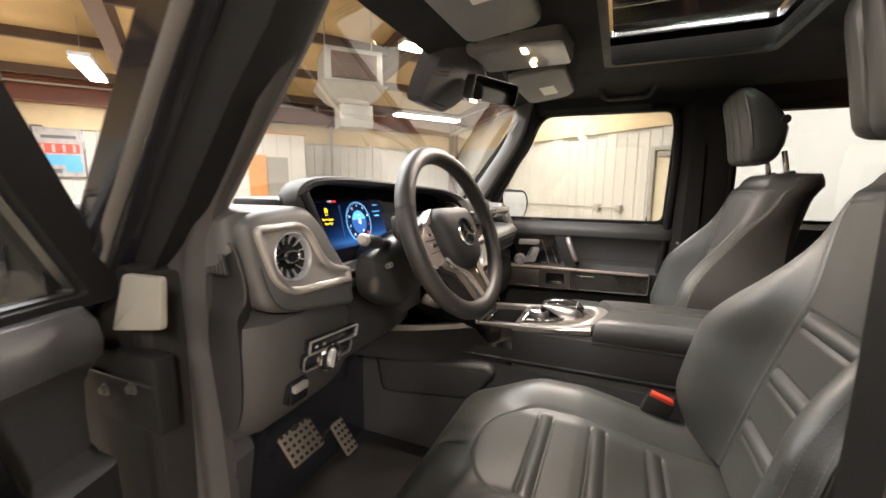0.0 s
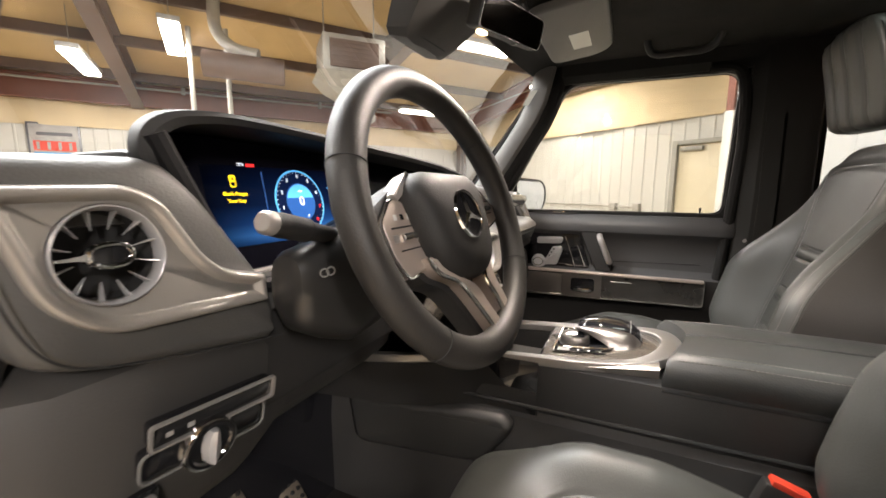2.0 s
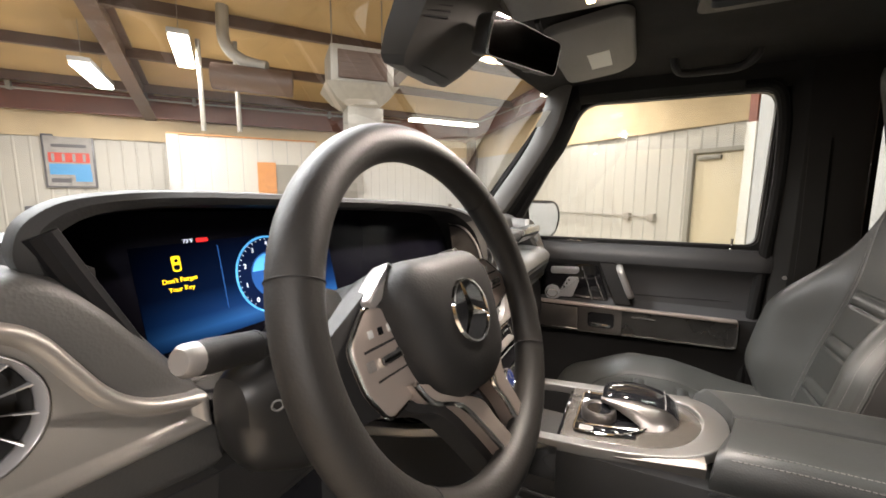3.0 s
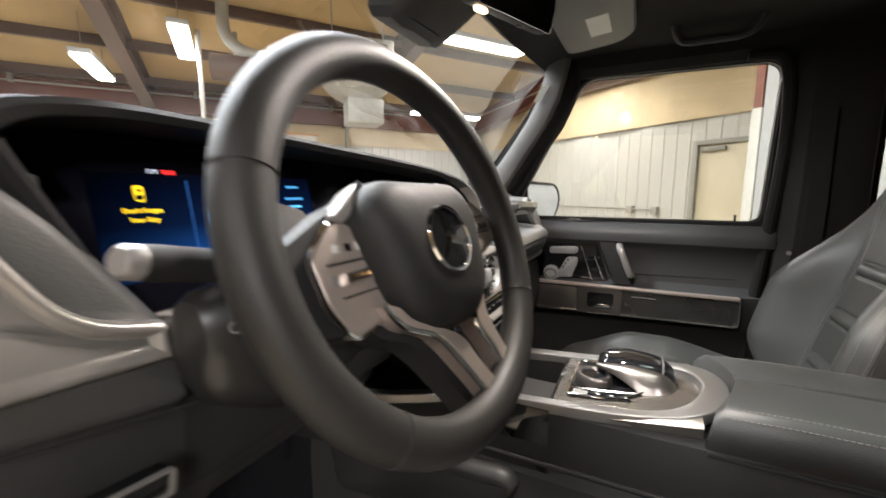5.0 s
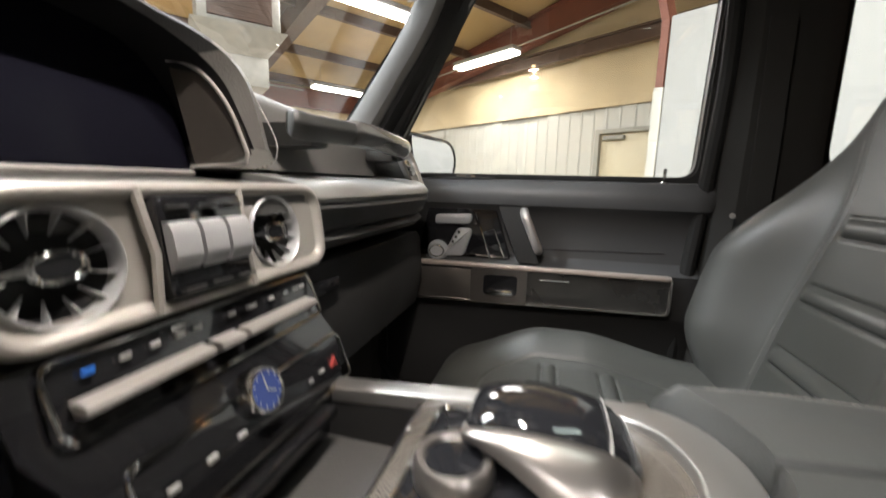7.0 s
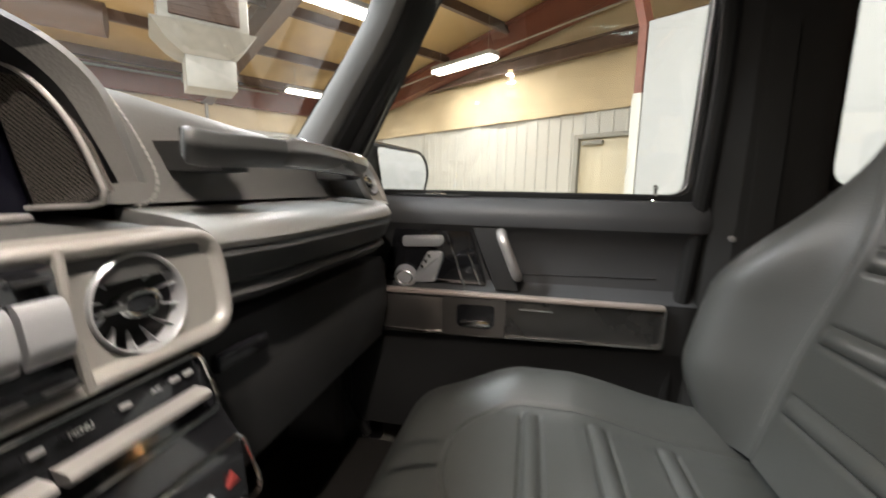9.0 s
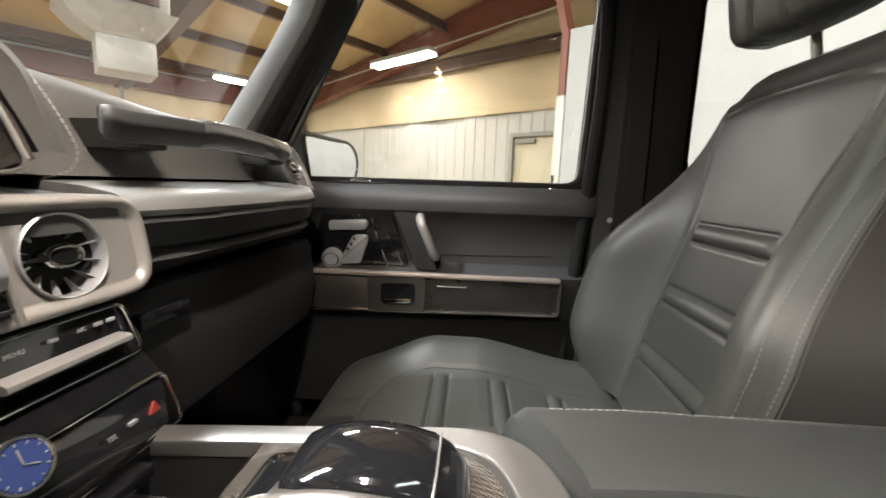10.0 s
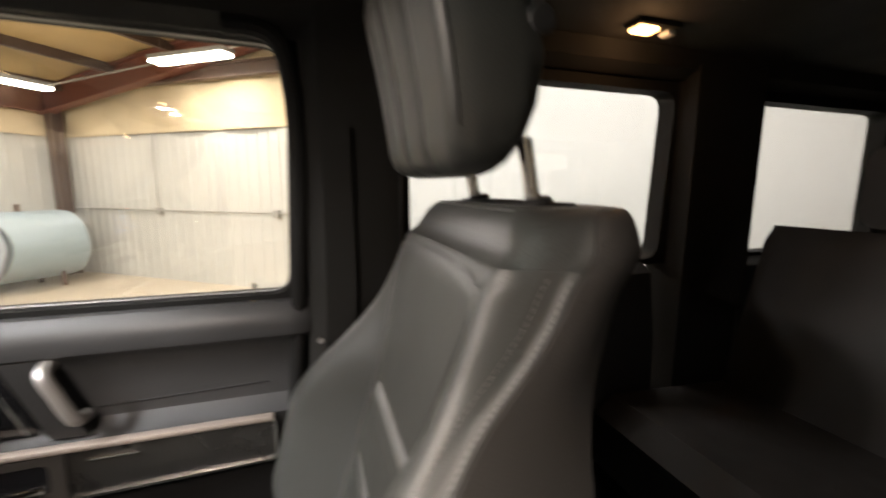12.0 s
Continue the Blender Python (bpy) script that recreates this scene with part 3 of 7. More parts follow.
    for a in (-0.3, 0.3):
        part("hanger_rod", sweep([M @ Vector((a, 0, 3.15)), M @ Vector((a, 0, 4.0))], 0.008, 6), GALV, h)
    p = thing("flue_pipe", "bent metal flue pipe beside the heater", "pipe")
    part("bend", sweep(smooth_path([(-4.6, 3.9, 3.7), (-4.6, 3.9, 3.3), (-4.45, 4.0, 3.1), (-4.2, 4.15, 3.02)]), 0.07, 12), GALV, p)
    part("barrel", sweep([(-4.65, 3.75, 2.88), (-4.0, 4.35, 2.84)], 0.15, 16), DARK_STEEL, p, "dark round fan barrel")
    for q in ((-5.1, 3.9), (-4.75, 4.15)):
        part("post", sweep([(q[0], q[1], 2.3), (q[0], q[1], 3.4)], 0.03, 8), GALV, p)
    w = thing("wall_unit", "grey electrical cabinet and riser on the front wall", "cabinet")
    shed_box("cabinet", 3.2, 3.65, 0.0, 0.22, 1.25, 1.75, GALV, w, "", 0.01)
    part("riser", sweep([shed(3.42, 0.1, 1.7), shed(3.42, 0.1, 2.9)], 0.03, 8), GALV, w)
    # storage tank in the corner
    t = thing("storage_tank", "pale blue steel tank on short legs by the corner", "tank")
    axis = [shed(3.0, 0.75, 0.62), shed(0.5, 0.75, 0.62)]
    rows = []
    d = (axis[1] - axis[0]).normalized()
    s = d.cross(Vector((0, 0, 1)))
    for k, sc in ((-0.03, 0.5), (-0.02, 0.85), (0.0, 0.97), (0.03, 1.0), (0.97, 1.0), (1.0, 0.97), (1.02, 0.85), (1.03, 0.5)):
        c = axis[0].lerp(axis[1], k)
        rows.append([c + (s * math.cos(a) + Vector((0, 0, 1)) * math.sin(a)) * 0.55 * sc for a in np.linspace(0, 2 * math.pi, 29)[:-1]])
    part("shell", loft(rows), TANK_BLUE, t)
    for k in (0.12, 0.88):
        c = axis[0].lerp(axis[1], k)
        for e in (-0.3, 0.3):
            q = c + s * e
            part("leg", sweep([(q.x, q.y, GROUND), (q.x, q.y, 0.25)], 0.035, 8), DARK_STEEL, t)
    part("valve", sweep([axis[0].lerp(axis[1], 0.75) + Vector((0, 0, 0.53)), axis[0].lerp(axis[1], 0.75) + Vector((0, 0, 0.66))], 0.04, 10), DARK_STEEL, t)
    # white screen wall beside the car, with its red column
    p = thing("white_partition", "plain white panel wall standing beside the car", "partition")
    a, way = Vector((0.70, 4.28)), DEEP
    m = Matrix.Translation((a.x, a.y, 0)) @ Matrix(((way.x, -way.y, 0, 0), (way.y, way.x, 0, 0), (0, 0, 1, 0), (0, 0, 0, 1)))
    part("panel", box(0, 7.314, 0, 0.09, GROUND, 2.52, 0.006, m=m), WHITE, p)
    part("print_bar", box(0.10, 0.34, -0.003, 0.001, 1.30, 1.325, 0, m=m), POSTER_GREY, p, "small line of grey print")
    col = loft([[m @ Vector((x + k, y, z)) for x, y in ((-0.065, 0.0), (-0.012, 0.0), (-0.012, 0.16), (-0.065, 0.16))] for z, k in ((GROUND, 0), (2.5, 0), (3.6, -0.3))])
    steel = tagged(part("steel_column", col, STEEL), "red-brown steel column clad in pale sheet below", "column")
    part("column_cladding", box(-0.072, -0.006, -0.006, 0.166, GROUND, 2.05, 0.004, m=m), LINER, steel, "pale sheet cladding")


build_shed()
build_frame()
build_strips()
build_exit()
build_wall_clutter()

# ---- the car: shell, glass and doors; it faces -x, its right side is +y ----
RIGHT, LEFT = 1, -1


def side_y(s, y):
    """y given for the right side; s = LEFT mirrors it about the car's middle."""
    return y if s > 0 else 2 * YC - y


FLOOR_Z = 0.70
# side glass opening of the front door in (x, z)
GLASS_FRONT = [(-0.487, 1.35), (0.280, 1.35), (0.296, 1.808), (-0.238, 1.815)]


def flip(s, f):
    return lambda a, b, h: Vector(f(a, b, h)) if s > 0 else Vector((f(a, b, h)[0], 2 * YC - f(a, b, h)[1], f(a, b, h)[2]))


def pillar_line(z, s=1):
    """Windscreen edge of the pillar trim at height z, and the trim's width, which is greater on the driver's side."""
    if s < 0:
        return pillar_line(z)[0], float(np.interp(z, (1.385, 1.6, 1.75, 1.86), (0.100, 0.112, 0.142, 0.160)))
    return float(np.interp(z, (1.33, 1.48, 1.66, 1.74, 1.846), (-0.672, -0.555, -0.425, -0.385, -0.352))), float(np.interp(z, (1.385, 1.6, 1.8), (0.105, 0.088, 0.080)))


def build_shell():
    car = thing("car_body", "black off-road car body with a dark headliner", "car")
    part("floor_pan", box(-0.85, 2.3, 0.44, 2.01, 0.62, FLOOR_Z, 0.01), CARPET, car, "black carpeted floor")
    part("bulkhead", box(-0.88, -0.83, 0.44, 2.01, 0.62, 1.36, 0.01), CARPET, car)
    part("tailgate", box(2.28, 2.34, 0.40, 2.05, 0.62, 1.93, 0.02), PLASTIC, car)
    part("bonnet", box(-2.05, -0.66, 0.45, 2.0, 1.10, 1.30, 0.05, 3), PAINT, car, "black painted bonnet")
    part("cowl", box(-0.88, -0.60, 0.42, 2.03, 1.25, 1.385, 0.01), PLASTIC, car, "black plastic scuttle")
    # headliner with a sunroof opening, domed a little
    hole = round_outline([(0.03, 0.93), (0.47, 0.93), (0.47, 1.52), (0.03, 1.52)], 0.03, 6)
    edge = round_outline([(-0.30, 0.46), (2.3, 0.46), (2.3, 1.99), (-0.30, 1.99)], 0.03, 6)

    def roof(a, b, h):
        return (a, b, 1.885 - 0.02 * ((b - YC) / 0.77) ** 2 + h)
    part("headliner", frame_ring(edge, hole, roof, 0.05), FABRIC, car, "black fabric headliner")
    part("roof_skin", frame_ring(round_outline([(-0.42, 0.36), (2.36, 0.36), (2.36, 2.09), (-0.42, 2.09)], 0.06, 6), hole, lambda a, b, h: (a, b, 1.955 + h), 0.02), PAINT, car)
    inner = round_outline([(0.05, 0.95), (0.45, 0.95), (0.45, 1.50), (0.05, 1.50)], 0.025, 6)
    part("sunroof_frame", frame_ring(hole, inner, lambda a, b, h: (a, b, 1.868 + h), 0.012), PLASTIC, car, "black sunroof surround")
    part("sunroof_glass", slab(inner, lambda a, b, h: (a, b, 1.962 + h), 0.005), ROOF_TINT, car, "tinted sunroof pane")
    part("roof_front_header", loft([[(-0.375 - b, y, 1.84), (-0.28, y, 1.862), (-0.18, y, 1.868), (-0.18, y, 1.92), (-0.40 - b, y, 1.93), (-0.40 - b, y, 1.86)] for y, b in ((0.46, -0.02), (0.8, 0.01), (1.225, 0.02), (1.65, 0.01), (1.99, -0.02))]), FABRIC, car)
    for s in (RIGHT, LEFT):
        f = lambda x, y, z: (x, side_y(s, y), z)
        if s > 0:
            part("door_gap_filler", box(-0.50, -0.44, side_y(s, 2.0), side_y(s, 2.05), 0.62, 1.34, 0.004), PLASTIC, car)
        # windscreen pillar: trim face, dark inner return, painted outside
        def pillar(loops):
            return loft([[f(*p) for p in loop] for loop in loops])
        trim = []
        for k in np.linspace(0, 1, 9):
            z = 1.385 + k * 0.475
            xs, w = pillar_line(z, s)
            trim.append([(xs, 1.965, z), (xs + 0.05 * w, 1.938, z), (xs + 0.16 * w, 1.921, z), (xs + 0.36 * w, 1.910, z), (xs + 0.68 * w, 1.906, z), (xs + 0.90 * w, 1.910, z), (xs + 0.985 * w, 1.921, z), (xs + w, 1.94, z), (xs + w, 1.985, z)])
        part("pillar_trim", pillar(trim), TRIM_GREY, car, "grey windscreen pillar trim")
        dark = []
        for k in np.linspace(0, 1, 9):
            z = 1.33 + k * 0.53
            near, w = pillar_line(z, s)
            e = near + w
            dark.append([(e - 0.03, 1.95, z), (e + 0.002, 1.937, z), (e + 0.014, 1.940, z), (e + 0.026, 1.955, z), (e + 0.034, 1.985, z), (e + 0.036, 2.02, z), (e - 0.03, 2.03, z)])
        part("pillar_inner", pillar(dark), BLACK_TRIM, car, "matt black inner door frame")
        outside = []
        for k in np.linspace(0, 1, 9):
            z = 1.20 + k * 0.76
            xs = -0.80 + 0.55 * k
            w = 0.03 if s > 0 else 0.0
            outside.append([(xs, 1.965 + w, z), (xs + 0.02, 2.05, z), (xs + 0.06, 2.075, z), (xs + 0.12 - w, 2.075, z), (xs + 0.135 - w, 2.055, z), (xs + 0.13 - w, 1.99 + 1.3 * w, z)])
        part("pillar_skin", pillar(outside), PAINT, car, "black painted outer pillar")
        badge = round_outline([(-0.01, 0), (0.012, 0), (0.012, 0.10), (-0.01, 0.10)], 0.004, 3)
        part("airbag_tab", slab([(a, b * 0.5) for a, b in badge], lambda a, b, h: f(-0.374 + a + b * 0.62, 1.9045 - h, 1.732 + b), 0.003), GREY_PANEL, car, "small pale tab")
        # hinge post below the pillar
        part("hinge_post", pillar([[(-0.68, 1.97, z), (-0.68, 2.045, z), (-0.60, 2.050, z), (-0.52, 2.046, z), (-0.505, 2.03, z), (-0.50, 2.0, z), (-0.54, 1.95, z)] for z in (0.66, 0.95, 1.25, 1.38)]), BLACK_TRIM, car, "black hinge post")
        if s < 0:
            # pale plate stands in for a wall's reflection in the black paint
            plate = [(-0.545, 1.288), (-0.435, 1.305), (-0.425, 1.376), (-0.505, 1.374)]
            part("reflection_plate", slab(round_outline(plate, 0.008, 4), lambda a, b, h: (a, 0.399 - h, b), 0.008, 0.003), GREY_PANEL, car, "pale grey plate standing for a reflection in the hinge post")
            strap = part("door_check", box(-0.605, -0.455, 0.388, 0.42, 1.150, 1.262, 0.006, 3), BLACK_TRIM, car, "black door check bracket")
            part("bracket_lip", box(-0.60, -0.458, 0.384, 0.390, 1.222, 1.2255, 0.001), PLASTIC, strap)
            for x, z in ((-0.572, 1.196), (-0.505, 1.212)):
                part("bolt", lathe([(0.0, 0.006), (0.006, 0.006), (0.0065, 0.0), (0.010, 0.0), (0.010, -0.002)], (x, 0.387, z), (0, -1, 0), 12), LOWER_SKIN, strap, "small dark bolt")
        # centre pillar
        rows = []
        for k in np.linspace(0, 1, 9):
            z = 0.70 + k * 1.19
            w = 0.03 * max(0, (1.35 - z) / 0.65)
            rows.append([(0.31 - w, 2.03, z), (0.315 - w, 1.975, z), (0.345 - w, 1.945, z), (0.45 + w, 1.94, z), (0.485 + w, 1.955, z), (0.505 + w, 2.0, z), (0.505 + w, 2.05, z), (0.40, 2.06, z)])
        part("centre_pillar", pillar(rows), FABRIC, car, "black trimmed centre pillar")
        # rear pillars
        for x0, x1 in ((1.185, 1.45), (2.06, 2.30)):
            part("rear_pillar", pillar([[(x0 - 0.02 * (1 - k), 2.04, 0.7 + 1.19 * k), (x0 + 0.02, 1.95, 0.7 + 1.19 * k), (x1 - 0.03, 1.945, 0.7 + 1.19 * k), (x1, 2.04, 0.7 + 1.19 * k)] for k in (0, 0.25, 0.55, 0.8, 1)]), FABRIC, car)
        part("rear_side_trim", pillar([[(x, 2.05, 0.7), (x, 1.93, 0.72), (x, 1.94, 1.2), (x, 1.965, 1.345), (x, 2.0, 1.37), (x, 2.05, 1.37)] for x in (0.505, 0.8, 1.12)]), PLASTIC, car, "black rear door trim")
        part("cargo_side_trim", pillar([[(x, 2.05, 0.7), (x, 1.93, 0.72), (x, 1.94, 1.2), (x, 1.965, 1.345), (x, 2.0, 1.37), (x, 2.05, 1.37)] for x in (1.40, 1.7, 2.04)]), PLASTIC, car)
        # roof rail over the doors
        part("roof_rail", pillar([[(x, 2.06, 1.815), (x, 1.985, 1.81), (x, 1.955, 1.83), (x, 1.94, 1.875), (x, 1.95, 1.90), (x, 2.07, 1.93)] for x in (-0.30, 0.2, 0.8, 1.4, 2.3)]), FABRIC, car)
        part("rear_window_frame", frame_ring(round_outline([(0.50, 1.36), (1.23, 1.36), (1.23, 1.82), (0.50, 1.82)], 0.01, 4), round_outline([(0.515, 1.375), (1.165, 1.375), (1.185, 1.785), (0.515, 1.785)], 0.04, 4), flip(s, lambda a, b, h: (a, 1.995 + h, b)), 0.05), BLACK_TRIM, car)
        part("quarter_window_frame", frame_ring(round_outline([(1.38, 1.36), (2.06, 1.36), (2.06, 1.82), (1.38, 1.82)], 0.01, 4), round_outline([(1.41, 1.375), (2.03, 1.375), (2.03, 1.785), (1.46, 1.785)], 0.03, 4), flip(s, lambda a, b, h: (a, 1.995 + h, b)), 0.05), BLACK_TRIM, car)
        for x0, x1 in ((0.50, 1.23), (1.40, 2.06)):
            part("side_pane", box(x0, x1, side_y(s, 2.030), side_y(s, 2.034), 1.36, 1.82), GLASS, car, "clear side window").visible_shadow = False
        # rubber seal round the front door opening
        if s > 0:
            seal = smooth_path([f(*p) for p in ((-0.258, 1.972, 1.79), (-0.305, 1.975, 1.70), (-0.380, 1.978, 1.55), (-0.462, 1.985, 1.41), (-0.485, 1.992, 1.33), (-0.503, 1.992, 1.1), (-0.495, 1.992, 0.85), (-0.42, 1.992, 0.72))], 6)
            part("door_seal", sweep(seal, 0.012, 10), BLACK_TRIM, car, "black rubber door seal")
        else:
            # a broad seal with two ridges: inner edge, outer edge, height
            band = []
            for z in np.linspace(1.80, 0.74, 54):
                xi = float(np.interp(z, (0.74, 1.18, 1.26, 1.33, 1.40, 1.464, 1.53, 1.60, 1.80), (-0.43, -0.455, -0.465, -0.463, -0.449, -0.427, -0.374, -0.318, -0.178)))
                xo = float(np.interp(z, (0.74, 1.18, 1.26, 1.33, 1.40, 1.464, 1.53, 1.60, 1.80), (-0.52, -0.545, -0.555, -0.550, -0.526, -0.490, -0.421, -0.352, -0.206)))
                ring = [(xi + (xo - xi) * k, 0.476 - 0.040 * k - 0.007 * bell(k, 0.24, 0.13) - 0.010 * bell(k, 0.72, 0.17), z) for k in np.linspace(0, 1, 21)]
                band.append(ring + [(xo, 0.47, z), (xi, 0.492, z)])
            part("door_seal", loft(band), SEAL_RUBBER, car, "broad ridged rubber door seal")
        rear_seal = smooth_path([f(*p) for p in ((0.2, 1.965, 1.815), (0.285, 1.965, 1.79), (0.305, 1.975, 1.6), (0.295, 1.985, 1.35), (0.27, 1.992, 1.0), (0.26, 1.992, 0.75))], 6)
        part("door_seal", sweep(rear_seal, 0.016, 10), BLACK_TRIM, car)
        part("kick_panel", box(-0.88, -0.49, side_y(s, 1.945), side_y(s, 2.04), 0.62, 1.37, 0.01), CARPET, car)
    part("windscreen", loft([[Vector((x - 0.06 * (1 - ((y - YC) / 0.76) ** 2), y, z)) for y in np.linspace(0.465, 1.985, 17)] for x, z in ((-0.655, 1.372), (-0.505, 1.59), (-0.335, 1.87))], closed=False, caps=False), SHIELD, car, "clear laminated windscreen").visible_shadow = False
    part("door_jamb", loft([[(x, 0.375, z), (x + 0.05, 0.372, z), (x + 0.075, 0.40, z), (x + 0.07, 0.44, z), (x + 0.02, 0.445, z), (x - 0.004, 0.415, z)] for x, z in ((0.235, 0.70), (0.244, 1.0), (0.250, 1.35), (0.250, 1.80), (0.235, 1.85))]), RUBBER, car, "black rubber-edged rear door jamb")
    # sill on the driver's side and the jamb the camera comes past
    part("sill_cover", box(-0.5, 0.33, 0.40, 0.50, 0.66, 0.74, 0.012), PLASTIC, car)
    part("outer_sill", box(-0.66, 0.5, 0.33, 0.42, 0.52, 0.70, 0.02), PAINT, car)
    return car


def stitches(path, every, parent, mat=THREAD, r=0.0011, length=0.0042):
    """A row of thread stitches along a path, joined."""
    pts = [Vector(p) for p in path]
    bm = bmesh.new()
    acc = 0.0
    for a, b in zip(pts, pts[1:]):
        d = (b - a)
        L = d.length
        if L < 1e-6:
            continue
        d.normalize()
        s = every - acc
        while s < L:
            p = a + d * s
            sweep([p - d * length / 2, p + d * length / 2], r, 5, bm=bm)
            s += every
        acc = (acc + L) % every
    return part("stitching", bm, mat, parent, "pale stitching")


def build_front_door(s, m, label, name):
    """A front door in the closed place of the right-hand side, mirrored for s = LEFT, then moved by m."""
    door = thing(name, label, "car door", "front doors")
    mir = Matrix.Identity(4) if s > 0 else Matrix.Translation((0, 2 * YC, 0)) @ Matrix.Diagonal((1, -1, 1, 1))
    M = m @ mir
    X0, X1 = -0.47, 0.315

    def put(name, bm, mat, label="", parent=door, smooth=35):
        bmesh.ops.transform(bm, matrix=M, verts=bm.verts)
        return part(name, bm, mat, parent, label, smooth)
    # upper window frame
    outer = round_outline([(-0.54, 1.335), (0.315, 1.335), (0.325, 1.85), (-0.300, 1.868)], [0.01, 0.01, 0.05, 0.02], 6)
    inner = round_outline(GLASS_FRONT, [0.012, 0.035, 0.05, 0.045], 6)
    put("window_frame", frame_ring(outer, inner, lambda a, b, h: (a, 2.0 + h, b), 0.055), BLACK_TRIM, "black window frame")
    put("window_seal", frame_ring([Vector(p) for p in inner], [Vector(p) * 0.985 + Vector((0.0, 1.58 * 0.015)) for p in inner], lambda a, b, h: (a, 2.012 + h, b), 0.016), RUBBER)
    pane = put("window_pane", slab(inner, lambda a, b, h: (a, 2.032 + h, b), 0.004), GLASS, "clear side window")
    pane.visible_shadow = False
    # inner panel: a loft of profiles along x
    prof = [(2.05, 1.340), (2.015, 1.342), (1.985, 1.338), (1.968, 1.322), (1.962, 1.300), (1.966, 1.278), (1.985, 1.262), (1.998, 1.24), (2.002, 1.19), (2.000, 1.15), (1.985, 1.135), (1.965, 1.128), (1.962, 1.03), (1.965, 1.02), (1.975, 1.0), (1.985, 0.9), (1.99, 0.76), (2.05, 0.74)]
    rows = []
    for x in (X0, X0 + 0.006, X0 + 0.02, -0.3, -0.1, 0.1, X1 - 0.04, X1 - 0.012, X1):
        k = 0.012 if x in (X0, X1) else 0.004 if x in (X0 + 0.006, X1 - 0.012) else 0
        rows.append([(x, y + k, z) for y, z in prof])
    put("inner_panel", loft([r[:12] + [(r[11][0], 2.05, 1.128)] for r in rows]), DOOR_SKIN, "black padded door lining")
    put("lower_panel", loft([[(r[11][0], 2.05, 1.1275)] + [(a, b, min(c, 1.1275)) for a, b, c in r[11:]] for r in rows]), PLASTIC, "black plastic lower door panel")
    put("outer_skin", box(X0 - 0.03, X1 + 0.01, 2.05, 2.09, 0.62, 1.335, 0.012), PAINT, "black painted outer skin")
    # chrome-edged armrest band
    bo = round_outline([(-0.393, 1.024), (0.243, 1.038), (0.243, 1.130), (-0.393, 1.118)], 0.014, 5)
    bi = [p * 0.99 for p in bo]
    c = sum(bo, Vector((0, 0))) / len(bo)
    bi = [c + Vector(((p - c).x * 0.988, (p - c).y * 0.90)) for p in bo]
    put("band_frame", frame_ring(bo, bi, lambda a, b, h: (a, 1.966 - h, b), 0.016), SOFT_CHROME, "chrome edge strip")
    put("band_inlay", slab(bi, lambda a, b, h: (a, 1.966 - h, b), 0.010), OAK, "dark brushed metal inlay")
    put("band_lip", box(-0.39, 0.24, 1.946, 1.966, 1.118, 1.130, 0.005), PAD_SATIN, "satin top rail")
    put("speaker_plate", box(-0.388, -0.222, 1.953, 1.958, 1.032, 1.112, 0.001), FRAME_BRONZE, "brushed speaker plate")
    # latch window
    lo = round_outline([(-0.220, 1.030), (-0.080, 1.033), (-0.080, 1.118), (-0.220, 1.116)], 0.003, 4)
    li = round_outline([(-0.188, 1.050), (-0.103, 1.052), (-0.103, 1.104), (-0.188, 1.102)], 0.012, 4)
    put("latch_plate", frame_ring(lo, li, lambda a, b, h: (a, 1.958 - h, b), 0.010), FRAME_BRONZE, "satin latch plate")
    put("latch_recess", box(-0.19, -0.10, 1.950, 1.962, 1.045, 1.110), PIANO)
    put("latch_lever", box(-0.180, -0.112, 1.944, 1.954, 1.050, 1.066, 0.004), CHROME, "chrome latch lever")
    put("inlay_mark", box(-0.05, 0.02, 1.951, 1.957, 1.098, 1.101), CHROME)
    # gloss panel with the seat switches
    go = round_outline([(-0.375, 1.137), (-0.125, 1.137), (-0.170, 1.272), (-0.345, 1.272)], 0.012, 4)
    put("switch_panel", slab(go, lambda a, b, h: (a, 1.998 - h, b), 0.014, 0.003), PIANO, "gloss black switch panel")
    put("seat_switch_backrest", slab(round_outline([(-0.325, 1.222), (-0.234, 1.226), (-0.226, 1.239), (-0.230, 1.252), (-0.325, 1.247)], 0.008, 3), lambda a, b, h: (a, 1.985 - h, b), 0.010, 0.003), KEY_SILVER, "silver seat switch")
    put("seat_switch_cushion", slab(round_outline([(-0.312, 1.138), (-0.246, 1.142), (-0.226, 1.203), (-0.231, 1.215), (-0.264, 1.213), (-0.288, 1.166)], 0.008, 3), lambda a, b, h: (a, 1.985 - h, b), 0.012, 0.004), KEY_SILVER, "silver seat switch")
    put("seat_switch_knob", lathe([(0.0, 0.016), (0.020, 0.015), (0.026, 0.009), (0.028, 0.0)], (-0.317, 1.982, 1.151), (0, -1, 0), 24), KEY_SILVER, "silver seat dial")
    put("dial_ring", sweep([(-0.317 + 0.019 * math.cos(a), 1.9665, 1.151 + 0.015 * math.sin(a)) for a in np.linspace(0, 2 * math.pi, 25)[:-1]], 0.0016, 6, closed=True), CHROME)
    for x0, z0, x1, z1 in ((-0.219, 1.254, -0.177, 1.134), (-0.176, 1.224, -0.141, 1.142)):
        put("panel_fin", sweep([(x0, 1.985, z0), (x1, 1.983, z1)], 0.0022, 6), CHROME, "thin chrome fin")
    for k in range(3):
        put("memory_button", box(-0.278 + k * 0.008, -0.272 + k * 0.008, 1.969, 1.976, 1.174 + k * 0.013, 1.182 + k * 0.013, 0.001), CHROME)
